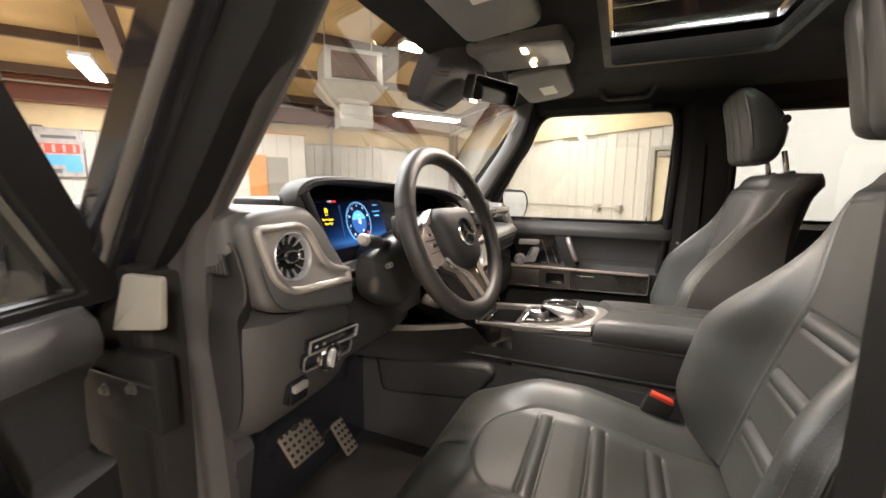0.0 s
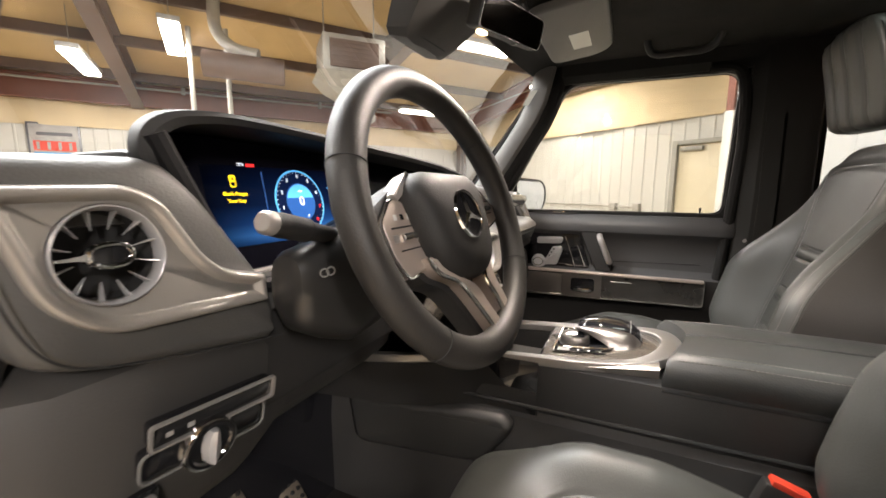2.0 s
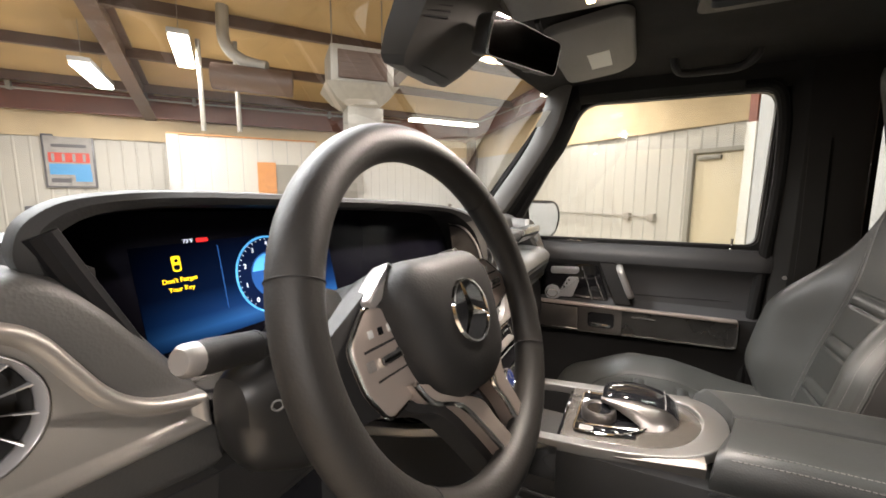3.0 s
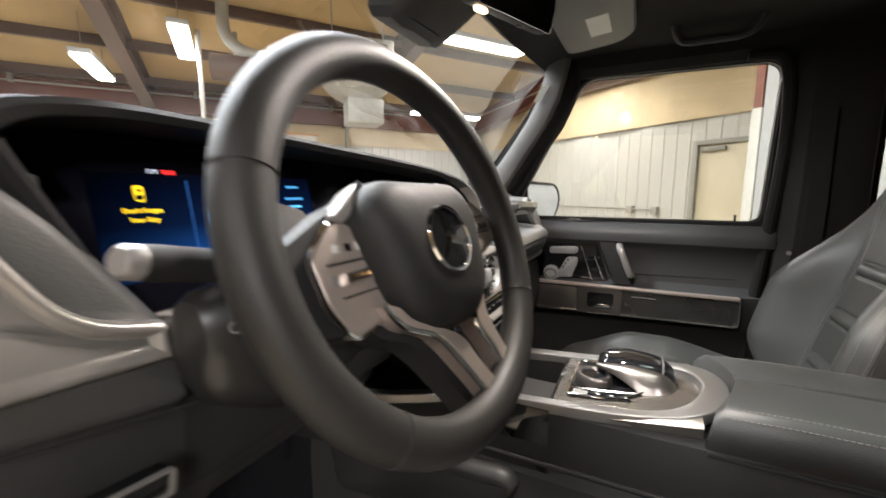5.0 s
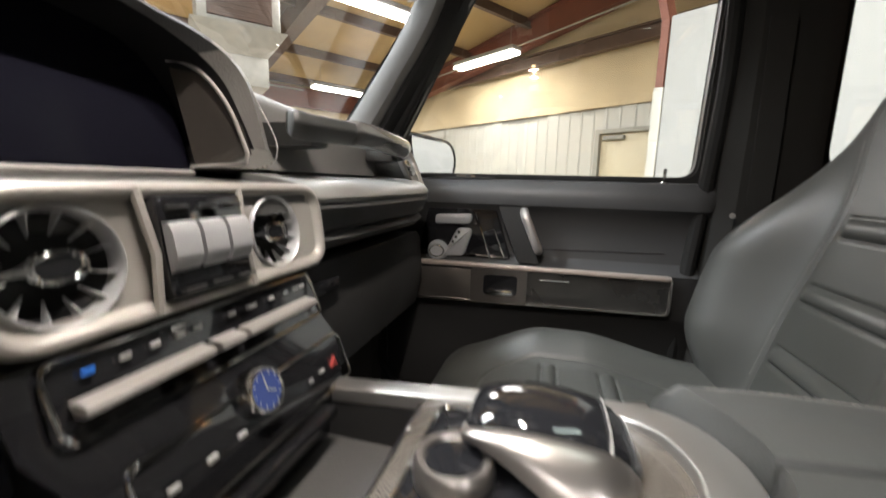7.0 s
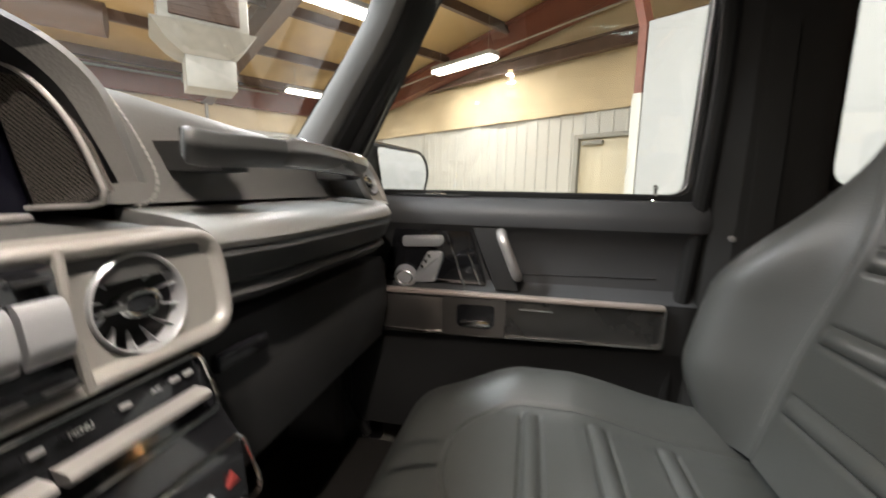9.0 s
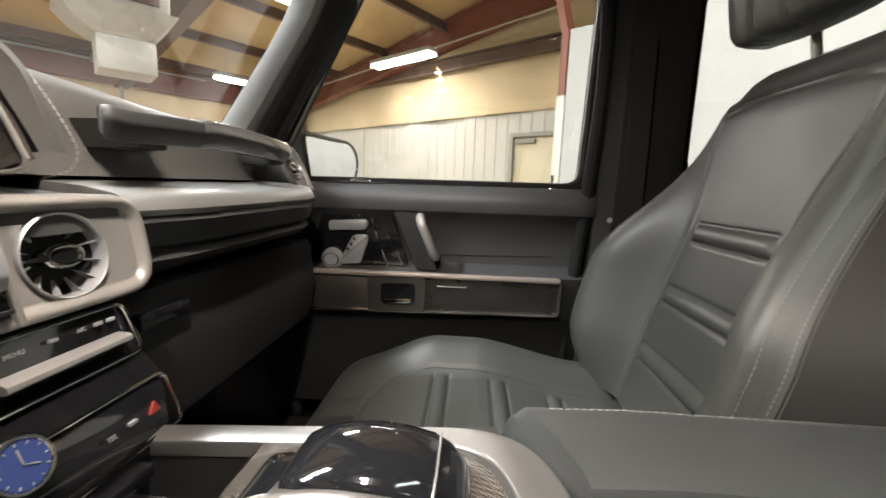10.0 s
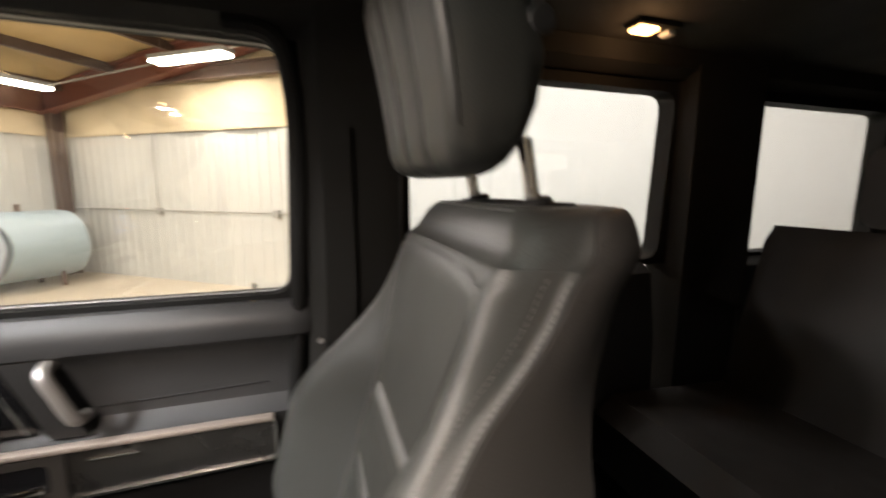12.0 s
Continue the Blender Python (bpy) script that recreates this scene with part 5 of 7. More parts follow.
    part("light_dial_ring", lathe([(0.0235, 0.0085), (0.0250, 0.0090), (0.0262, 0.0065), (0.0262, 0.0)], q, nn, 32), CHROME, d, "chrome dial ring")
    part("light_dial_frame", frame_ring(round_outline([(-0.048, -0.0215), (0.072, -0.0215), (0.072, 0.0092), (-0.048, 0.0092)], 0.010, 4), round_outline([(-0.0465, -0.0200), (0.0705, -0.0200), (0.0705, 0.0077), (-0.0465, 0.0077)], 0.009, 4), lambda a, b, h: tilt @ Vector((0.000 + h, a, b)), 0.0025), PLASTIC_GREY, d)
    for y in (-0.026, -0.008):
        part("switch_icon", box(0.004, 0.0048, y - 0.003, y + 0.003, 0.020, 0.0245, m=tilt), ICON, d)
    part("parking_brake_switch", box(-0.40, -0.378, 0.545, 0.590, 1.128, 1.168, 0.006), PIANO, d, "black brake switch")
    part("brake_switch_key", box(-0.38, -0.370, 0.551, 0.583, 1.150, 1.163, 0.003), SATIN, d, "silver key on the brake switch")
    # instrument hood and twin screen
    out = smooth_path([(0.622, 1.452, 0), (0.618, 1.47, 0), (0.628, 1.492, 0), (0.662, 1.507, 0), (0.75, 1.510, 0), (0.95, 1.502, 0), (1.15, 1.492, 0), (1.27, 1.482, 0), (1.315, 1.468, 0), (1.345, 1.435, 0), (1.362, 1.39, 0), (1.372, 1.36, 0)], 5)
    ins = smooth_path([(0.640, 1.450, 0), (0.638, 1.466, 0), (0.645, 1.482, 0), (0.675, 1.494, 0), (0.755, 1.497, 0), (0.95, 1.489, 0), (1.15, 1.479, 0), (1.262, 1.469, 0), (1.300, 1.456, 0), (1.325, 1.428, 0), (1.340, 1.388, 0), (1.350, 1.358, 0)], 5)
    lip = lambda p: -0.395 - 0.012 * smoothstep(0.7, 0.62, p.x) + 0.045 * smoothstep(1.28, 1.36, p.x)
    t = bmesh.new()
    rows = [[(-0.60, p.x + 0.12 * smoothstep(0.85, 0.62, p.x), p.y - 0.05 - 0.03 * smoothstep(0.75, 0.62, p.x)) for p in out], [(-0.50, p.x + 0.045 * smoothstep(0.85, 0.62, p.x), p.y - 0.006) for p in out], [(lip(p) - 0.02, p.x, p.y) for p in out], [(lip(p) - 0.004, p.x, p.y - 0.002) for p in out], [(lip(p), (p.x + q.x) / 2, (p.y + q.y) / 2) for p, q in zip(out, ins)], [(lip(p) - 0.005, p.x, p.y) for p in ins]]
    hood_ob = part("instrument_hood", loft(rows, closed=False, caps=False), HOOD, d, "black stitched screen hood, its passenger end paler for the light there")
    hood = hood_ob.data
    # the passenger end takes the paler skin, its light put into the colour
    hood.materials.append(LIT_PAD_SKIN)
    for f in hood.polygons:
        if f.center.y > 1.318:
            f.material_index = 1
    part("hood_lining", loft([[(lip(p) - 0.0045, p.x, p.y) for p in ins], [(lip(p) - 0.02, p.x + 0.003 * (p.x < 0.8), p.y - 0.002) for p in ins], [(-0.478, p.x + 0.006 * (p.x < 0.8), p.y - 0.005) for p in ins]], closed=False, caps=False), SCREEN_BLACK, d, "black inside of the hood")
    part("hood_back", box(-0.60, -0.475, 0.64, 1.35, 1.33, 1.47, 0.01), PLASTIC, d)
    scr_o = round_outline([(0.655, 1.47), (0.706, 1.332), (1.338, 1.332), (1.332, 1.474), (0.67, 1.492)], [0.012, 0.02, 0.01, 0.01, 0.02], 5)
    face = lambda a, b, h: (-0.437 - (b - 1.34) * 0.22 + h, a, b)
    screen = part("twin_screen", slab(scr_o, face, 0.006, 0.001), DARK_GLASS, d, "wide glossy twin display, lit on the driver side")
    cen = lambda a, b, h=0.0075: Vector(face(a, b, h))
    tilt2 = Matrix(((0, -0.215, 0.977, 0), (1, 0, 0, 0), (0, 0.977, 0.215, 0), (0, 0, 0, 1)))

    def on_screen(y, z, h=0.0078):
        return Matrix.Translation(cen(y, z, h)) @ tilt2

    def rect(name, y0, y1, z0, z1, mat, h=0.0066):
        part(name, slab([(y0, z0), (y1, z0), (y1, z1), (y0, z1)], lambda a, b, k: face(a, b, h + k), 0.0003), mat, screen)
    rect("display_field", 0.704, 0.955, 1.360, 1.458, SCREEN_FIELD, 0.0062)
    rect("status_red", 0.7665, 0.779, 1.4575, 1.4615, SCREEN_RED)
    writing("73°F", 0.0055, SCREEN_WHITE, on_screen(0.7575, 1.4595), screen)
    writing("Don't Forget", 0.0064, SCREEN_YELLOW, on_screen(0.7425, 1.4235), screen)
    writing("Your Key", 0.0064, SCREEN_YELLOW, on_screen(0.7425, 1.4150), screen)
    fob = round_outline([(0.7385, 1.4315), (0.7465, 1.4315), (0.7470, 1.4465), (0.7380, 1.4465)], 0.0025, 3)
    fob_in = round_outline([(0.7397, 1.4330), (0.7453, 1.4330), (0.7458, 1.4380), (0.7392, 1.4380)], 0.0015, 3)
    part("key_symbol", frame_ring(fob, fob_in, lambda a, b, k: face(a, b, 0.0066 + k), 0.0003), SCREEN_YELLOW, screen)
    part("key_symbol_dot", lathe([(0.0, 0.0004), (0.0018, 0.0004)], face(0.7425, 1.4420, 0.0071), (0.977, 0, 0.215), 10), SCREEN_FIELD, screen)
    DY, DZ = 0.848, 1.411
    dial_c = cen(DY, DZ, 0.0072)
    nrm = (0.977, 0, 0.215)
    part("dial_face", lathe([(0.0, 0.0), (0.045, 0.0)], dial_c, nrm, 48), SCREEN_NAVY, screen)
    part("dial_ring", lathe([(0.0445, 0.0002), (0.0460, 0.0006), (0.0470, 0.0)], dial_c, nrm, 48), SCREEN_SKY, screen, "glowing rev counter ring")
    part("dial_middle", lathe([(0.0, 0.0006), (0.0275, 0.0006)], dial_c, nrm, 40), SCREEN_BLUE, screen)
    part("dial_middle_top", slab([(0.026 * math.cos(a), 0.026 * math.sin(a)) for a in np.linspace(0.25, math.pi - 0.25, 20)], lambda a, b, h: on_screen(DY, DZ, 0.0082 + h) @ Vector((a, b, 0)), 0.0002), SCREEN_SKY, screen)
    for k in range(9):
        a = radians(225 - k * 33.75)
        writing(str(k), 0.0075, SCREEN_WHITE if k < 7 else SCREEN_RED, on_screen(DY + 0.0365 * math.cos(a), DZ + 0.0365 * math.sin(a), 0.0086), screen)
    for k in range(33):
        a = radians(225 - k * 8.4375)
        e = Vector((math.cos(a), math.sin(a), 0))
        m = on_screen(DY, DZ, 0.0079)
        part("dial_tick", sweep([m @ (e * 0.0418), m @ (e * 0.0440)], 0.0003, 4), SCREEN_WHITE, screen)
    writing("0", 0.019, SCREEN_WHITE, on_screen(DY, DZ + 0.001, 0.0095), screen)
    writing("mph", 0.0042, SCREEN_WHITE, on_screen(DY, DZ + 0.016, 0.0095), screen)
    writing("P", 0.0065, SCREEN_WHITE, on_screen(DY + 0.008, DZ - 0.0205, 0.0095), screen)
    for y, z, w in ((0.925, 1.445, 0.02), (0.925, 1.43, 0.03), (0.925, 1.42, 0.02)):
        rect("readout_bar", y - w / 2, y + w / 2, z, z + 0.003, SCREEN_SKY)
    part("display_split", sweep([cen(0.786, 1.385, 0.0068), cen(0.788, 1.452, 0.0068)], 0.0007, 4), SCREEN_BLUE, screen)
    part("screen_bottom_rail", sweep([(-0.428, 0.70, 1.328), (-0.425, 0.95, 1.328), (-0.42, 1.33, 1.330)], 0.0035, 8), SATIN, d, "satin line under the screen")
    part("screen_surround", sweep(smooth_path([(-0.410, 0.632, 1.480), (-0.408, 0.645, 1.450), (-0.405, 0.668, 1.40), (-0.398, 0.692, 1.345), (-0.392, 0.715, 1.322), (-0.39, 0.76, 1.315)], 5), 0.0105, 10), SCREEN_BLACK, d)
    part("screen_shelf", loft([[(-0.47, y, 1.328), (-0.40, y, 1.324), (-0.385 + c, y, 1.316), (-0.385 + c, y, 1.29), (-0.47, y, 1.29)] for y, c in ((0.66, 0), (0.8, 0), (0.98, 0.0), (1.12, 0.0), (1.14, 0.055), (1.2, 0.07), (1.38, 0.07))]), DASH_SKIN, d, "dark padded shelf under the screen")
    part("column_bay", box(-0.46, -0.40, 0.70, 1.08, 1.16, 1.31, 0.01), PLASTIC, d)
    # speaker panel closing the hood on the passenger side
    edge = smooth_path([(-0.428, 1.316, 1.443), (-0.407, 1.319, 1.440), (-0.384, 1.324, 1.424), (-0.366, 1.331, 1.394), (-0.354, 1.338, 1.352)], 4)
    quad = [Vector(p) for p in edge] + [ Vector((-0.385, 1.340, 1.341)), Vector((-0.418, 1.332, 1.339))]
    t = bmesh.new()
    t.faces.new([t.verts.new(p) for p in quad])
    ex = bmesh.ops.extrude_face_region(t, geom=t.faces[:])
    bmesh.ops.translate(t, vec=(-0.002, 0.008, 0), verts=[v for v in ex["geom"] if isinstance(v, bmesh.types.BMVert)])
    part("speaker_panel", t, MESH, d, "grey woven speaker panel")
    part("speaker_trim", sweep([Vector(p) + Vector((0.001, -0.002, 0)) for p in edge] + [Vector((-0.358, 1.338, 1.343)), Vector((-0.37, 1.338, 1.340)), Vector((-0.42, 1.328, 1.337))], 0.0022, 8), SATIN, d, "satin edge on the speaker panel")
    hp = [(-0.40, 1.35, 1.46), (-0.37, 1.362, 1.425), (-0.345, 1.372, 1.37), (-0.348, 1.37, 1.345), (-0.375, 1.366, 1.335)]
    stitches(smooth_path(hp, 8), 0.006, d)
    # start button panel beside the centre bezel
    o = round_outline([(0.972, 1.333), (0.990, 1.312), (1.002, 1.294), (1.022, 1.280), (1.048, 1.273), (1.088, 1.277), (1.101, 1.308), (1.140, 1.311), (1.140, 1.330)], [0.006, 0.008, 0.012, 0.012, 0.012, 0.014, 0.008, 0.003, 0.003], 5)
    at = lambda a, b, h: (-0.374 + (1.331 - b) * 0.14 + h, a, b)
    part("start_panel", slab(o, lambda a, b, h: at(a, b, h - 0.03), 0.03, 0.004, 3), BEZEL, d, "satin grey start button panel")
    ring = [(1.0535 + 0.0235 * math.copysign(abs(math.cos(k)) ** 0.8, math.cos(k)), 1.306 + 0.0155 * math.copysign(abs(math.sin(k)) ** 0.8, math.sin(k))) for k in np.linspace(0, 2 * math.pi, 37)[:-1]]
    part("start_recess", slab(ring, lambda a, b, h: at(a, b, h - 0.004), 0.0048), PIANO, d, "dark oval recess")
    part("recess_rim", sweep([at(a, b, 0.0006) for a, b in ring], 0.0018, 6, closed=True), BEZEL, d)
    part("start_button", lathe([(0.0, 0.0055), (0.0095, 0.005), (0.0105, 0.0065), (0.0125, 0.006), (0.0135, 0.001)], at(1.0455, 1.306, 0.0), (1, 0, 0.14), 28), SATIN, d, "round start button with a satin rim")
    part("start_mark", box(at(0, 1.306, 0)[0] + 0.005, at(0, 1.306, 0)[0] + 0.0068, 1.041, 1.050, 1.3045, 1.307), SEAM, d)
    part("panel_rail", sweep([(-0.385, 0.955, 1.3385), (-0.374, 1.0, 1.3395), (-0.370, 1.138, 1.341)], 0.0032, 8), SATIN, d, "satin line over the start panel")
    # centre bezel with two vents and three keys
    o = round_outline([(1.082, 1.226), (1.402, 1.226), (1.402, 1.322), (1.082, 1.322)], 0.034, 7)
    bezel(o, [(1.130, 1.273, 0.034), (1.321, 1.272, 0.034)], lambda a, b, h: (-0.312 + (1.322 - b) * 0.14 + h, a, b), d, "satin grey centre bezel", 0.036, 0.9)
    for y in (1.130, 1.321):
        air_vent((-0.3105, y, 1.2725), (1, 0, 0.14), 0.034, d)
    part("key_well", box(-0.318, -0.2985, 1.184, 1.266, 1.236, 1.314, 0.006, m=Matrix.Translation((-0.3, 0, 1.27)) @ Matrix.Rotation(radians(-8), 4, "Y") @ Matrix.Translation((0.302, 0, -1.27))), PIANO, d, "gloss black key well")
    for k in range(3):
        y = 1.199 + k * 0.0262
        part("rocker_key", slab(round_outline([(-0.019, -0.012), (0.017, -0.014), (0.0185, 0.001), (0.012, 0.0075), (-0.007, 0.0125), (-0.0175, 0.006)], [0.002, 0.002, 0.004, 0.004, 0.003, 0.003], 3), lambda a, b, h: (-0.2965 + b * 0.62, y - 0.0118 + h, 1.276 + a), 0.0236, 0.002), KEY_SILVER, d, "silver rocker key")
        part("key_slot", box(-0.3005, -0.2975, y - 0.009, y + 0.009, 1.303, 1.3055), PLASTIC, d)
        part("key_slot", box(-0.289, -0.286, y - 0.009, y + 0.009, 1.2435, 1.246), PLASTIC, d)
    for y in (1.178, 1.272):
        part("bezel_rib", sweep([(-0.312, y, 1.318), (-0.302, y + (0.004 if y < 1.2 else -0.004), 1.272), (-0.298, y, 1.230)], 0.0035, 8), BEZEL, d)
    # control stack below
    st = [(-0.43, 1.235), (-0.318, 1.232), (-0.302, 1.222), (-0.290, 1.18), (-0.262, 1.155), (-0.245, 1.105), (-0.25, 1.05), (-0.43, 1.02)]
    part("centre_panel", loft([[(x, y + (YC - y) / 0.14 * 0.30 * max(0.0, 1.19 - z), z) for x, z in st] for y in (1.085, 1.09, 1.225, 1.358, 1.363)]), PIANO, d, "gloss black control stack")

    def stack(z):
        return -0.302 + (1.222 - z) / (1.222 - 1.18) * 0.012 if z > 1.18 else -0.290 + (1.18 - z) / 0.025 * 0.028 if z > 1.155 else -0.262 + (1.155 - z) / 0.05 * 0.017

    def chrome_frame(y0, y1, z0, z1, x0, x1, name):
        o3 = round_outline([(y0, z0), (y1, z0), (y1, z1), (y0, z1)], 0.010, 5)
        part(name, sweep([(x0 + (x1 - x0) * (z1 - p.y) / (z1 - z0), p.x, p.y) for p in o3], 0.0017, 8, closed=True), CHROME, d, "chrome frame")
    chrome_frame(1.105, 1.356, 1.178, 1.222, -0.299, -0.281, "climate_frame")
    chrome_frame(1.118, 1.354, 1.112, 1.158, -0.262, -0.244, "media_frame")
    for y0, y1 in ((1.115, 1.206), (1.212, 1.238), (1.244, 1.345)):
        part("toggle_bar", loft([[(x, y, z) for x, z in ((-0.290, 1.1902), (-0.2820, 1.1905), (-0.2790, 1.1930), (-0.2798, 1.1962), (-0.283, 1.1978), (-0.294, 1.1982))] for y in (y0, y0 + 0.003, y1 - 0.003, y1)]), SATIN, d, "satin toggle bar")
    for k, y in enumerate((1.128, 1.150, 1.170, 1.190, 1.205, 1.240, 1.290, 1.328, 1.340)):
        part("icon_bar", box(-0.2965, -0.2945, y - 0.0035, y + 0.0035, 1.210, 1.2128), ICON if k else SCREEN_BLUE, d)
    writing("A/C", 0.0048, ICON, Matrix.Translation((-0.2945, 1.312, 1.2115)) @ tilt2, d)
    writing("AUTO", 0.0042, ICON, Matrix.Translation((-0.2945, 1.188, 1.2175)) @ tilt2, d)
    writing("TEL", 0.0058, ICON, Matrix.Translation((-0.2505, 1.286, 1.1335)) @ tilt2, d)
    writing("MENU", 0.0050, ICON, Matrix.Translation((-0.2942, 1.262, 1.2115)) @ tilt2, d)
    for y, w in ((1.140, 0.012), (1.170, 0.012), (1.198, 0.012), (1.308, 0.012)):
        part("icon_bar", box(-0.2565, -0.2515, y - w / 3, y + w / 3, 1.132, 1.1345), ICON, d)
    part("hazard_key", slab([(1.325, 1.130), (1.337, 1.130), (1.331, 1.140)], lambda a, b, h: (-0.2545 + h, a, b), 0.003), HAZARD, d, "dull red hazard triangle")
    cn = (0.93, 0, 0.36)
    cl = part("dash_clock", lathe([(0.0, 0.010), (0.0155, 0.010), (0.0165, 0.0118), (0.0182, 0.0118), (0.0196, 0.009), (0.0198, -0.004)], (-0.262, 1.226, 1.152), cn, 36), CHROME, d, "round clock with a chrome rim")
    part("clock_face", lathe([(0.0, 0.0108), (0.0156, 0.0108)], (-0.262, 1.226, 1.152), cn, 32), CLOCK_BLUE, cl, "lit blue clock face")
    up = Vector((-0.36, 0, 0.93))
    cc = Vector((-0.262, 1.226, 1.152)) + Vector(cn) * 0.0112
    part("hand", sweep([cc, cc + up * 0.0105], 0.0007, 5), ICON, cl)
    part("hand", sweep([cc, cc + up * -0.004 + Vector((0, 0.008, 0))], 0.0007, 5), ICON, cl)
    for k in range(12):
        a = 2 * math.pi * k / 12
        e = Vector((0, math.cos(a), 0)) + up * math.sin(a)
        part("tick", sweep([cc + e * 0.0128, cc + e * 0.0148], 0.0006, 4), ICON, cl)
    return d


build_dashboard()

# ---- steering wheel and column ----
HUB = Vector((-0.203, 0.840, 1.402))
WHEEL_TILT, WHEEL_YAW, WHEEL_R = 20.5, -6.0, 0.1795
WHEEL = Matrix.Translation(HUB) @ Matrix.Rotation(radians(WHEEL_YAW), 4, "Z") @ Matrix.Rotation(radians(-WHEEL_TILT), 4, "Y") @ Matrix(((0, 0, 1, 0), (1, 0, 0, 0), (0, 1, 0, 0), (0, 0, 0, 1)))


def build_wheel():
    """Local frame: x to the right of the driver, y up the wheel, z towards the driver. The wheel stands turned a little to the left."""
    w = thing("steering_wheel", "black leather steering wheel with satin spokes and a round emblem", "steering wheel")

    def put(name, bm, mat, label="", parent=w, smooth=35):
        bmesh.ops.transform(bm, matrix=WHEEL, verts=bm.verts)
        return part(name, bm, mat, parent, label, smooth)
    loops = []
    n = 96
    core = WHEEL_R - 0.0165
    for i in range(n):
        a = 2 * math.pi * i / n
        grip = 1.0 + 0.06 * (bell(abs(math.sin(a)), 0.5, 0.25) if math.sin(a) > 0 else 0)
        r = 0.0178 * grip
        e = Vector((math.cos(a), math.sin(a), 0))
        loops.append([e * core + e * r * math.cos(k) + Vector((0, 0, 1)) * r * 0.95 * math.sin(k) for k in (2 * math.pi * j / 18 for j in range(18))])
    put("rim", loft(loops, ring=True), RIM_LEATHER, "black leather rim")
    for deg in (40, 161, 231, 330):
        a = radians(deg)
        e = Vector((math.cos(a), math.sin(a), 0))
        grip = 1.0 + 0.06 * (bell(abs(math.sin(a)), 0.5, 0.25) if math.sin(a) > 0 else 0)
        put("rim_seam", sweep([e * core + (e * math.cos(k) + Vector((0, 0, 0.95)) * math.sin(k)) * 0.0179 * grip for k in np.linspace(0, 2 * math.pi, 25)[:-1]], 0.0007, 6, closed=True), SEAM)
    # airbag cover: a deep dome that stands well proud of the key pads
    mid = Vector((0.004, -0.014))
    o = round_outline([(-0.056, 0.054), (-0.079, 0.026), (-0.062, -0.048), (-0.034, -0.080), (0.036, -0.086), (0.070, -0.060), (0.086, 0.022), (0.066, 0.052)], [0.03, 0.02, 0.03, 0.03, 0.03, 0.03, 0.03, 0.03], 6)
    rows = []
    for sc, z in ((0.94, -0.062), (0.99, -0.036), (1.0, -0.022), (0.99, -0.010), (0.962, 0.000), (0.91, 0.0075), (0.83, 0.0130), (0.70, 0.0172), (0.5, 0.0196), (0.25, 0.0206), (0.05, 0.0208)):
        rows.append([Vector((mid.x + (p.x - mid.x) * sc, mid.y + (p.y - mid.y) * sc, z)) for p in o])
    put("airbag_cover", loft(rows), AIRBAG, "black padded airbag cover", smooth=60)
    put("column_boot", lathe([(0.062, -0.06), (0.058, -0.10), (0.05, -0.15)], (0, -0.01, 0), (0, 0, 1), 28), PLASTIC)
    # emblem, dark inside its chrome ring
    ec = Vector((0.004, -0.007, 0.0196))
    em = put("emblem", lathe([(0.0268, 0.0), (0.0275, 0.0028), (0.0292, 0.0028), (0.0304, 0.0)], ec, (0, 0, 1), 40), CHROME, "chrome ring emblem")
    put("emblem_field", lathe([(0.0, 0.0014), (0.027, 0.0014)], ec, (0, 0, 1), 32), PIANO, "gloss black emblem field", em)
    for k in range(3):
        a = radians(101 + 120 * k)
        e, sd = Vector((math.cos(a), math.sin(a), 0)), Vector((-math.sin(a), math.cos(a), 0))
        put("emblem_arm", loft([[ec + e * q + sd * b + Vector((0, 0, z)) for b, z in ((-b0, 0.0014), (0, h), (b0, 0.0014))] for q, b0, h in ((0.0, 0.0050, 0.004), (0.013, 0.0028, 0.0034), (0.0272, 0.0012, 0.0026))]), CHROME, "", em)
    # side spokes with their key pads, set back behind the airbag cover
    bodies = {-1: ((0.050, -0.052, 0.050), (0.085, -0.062, 0.038), (0.120, -0.056, 0.020), (0.152, -0.040, 0.004)), 1: ((0.050, -0.040, 0.048), (0.085, -0.032, 0.042), (0.120, -0.028, 0.037), (0.157, -0.018, 0.008))}
    pads = {-1: ([(-0.092, 0.025), (-0.072, 0.021), (-0.062, -0.018), (-0.053, -0.052), (-0.098, -0.061), (-0.113, -0.036), (-0.118, 0.0)], (-0.084, 0.004), (-0.084, -0.018), (-0.080, -0.042)), 1: ([(0.074, 0.034), (0.120, 0.034), (0.157, 0.006), (0.156, -0.012), (0.108, -0.027), (0.083, -0.026)], (0.104, 0.022), (0.118, 0.004), (0.120, -0.014))}
    for sd in (-1, 1):
        put("side_spoke", loft([[Vector((sd * x, y0, -0.046 + 0.25 * (x - 0.05))), Vector((sd * x, y1, -0.046 + 0.25 * (x - 0.05))), Vector((sd * x, y1 - 0.004, -0.017)), Vector((sd * x, y0 + 0.004, -0.017))] for x, y0, y1 in bodies[sd]]), PLASTIC, "black spoke body")
        outline, marks, wheel_at, low_at = pads[sd]
        pad = round_outline(outline, 0.008, 4)
        key = put("key_pad", slab(pad, lambda a, b, h: Vector((a, b, -0.026 + h)), 0.015, 0.004, 3), PAD_SATIN, "satin key pad")
        put("pad_rim", sweep([Vector((p.x, p.y, -0.0135)) for p in pad], 0.0019, 6, closed=True), CHROME, "", key)
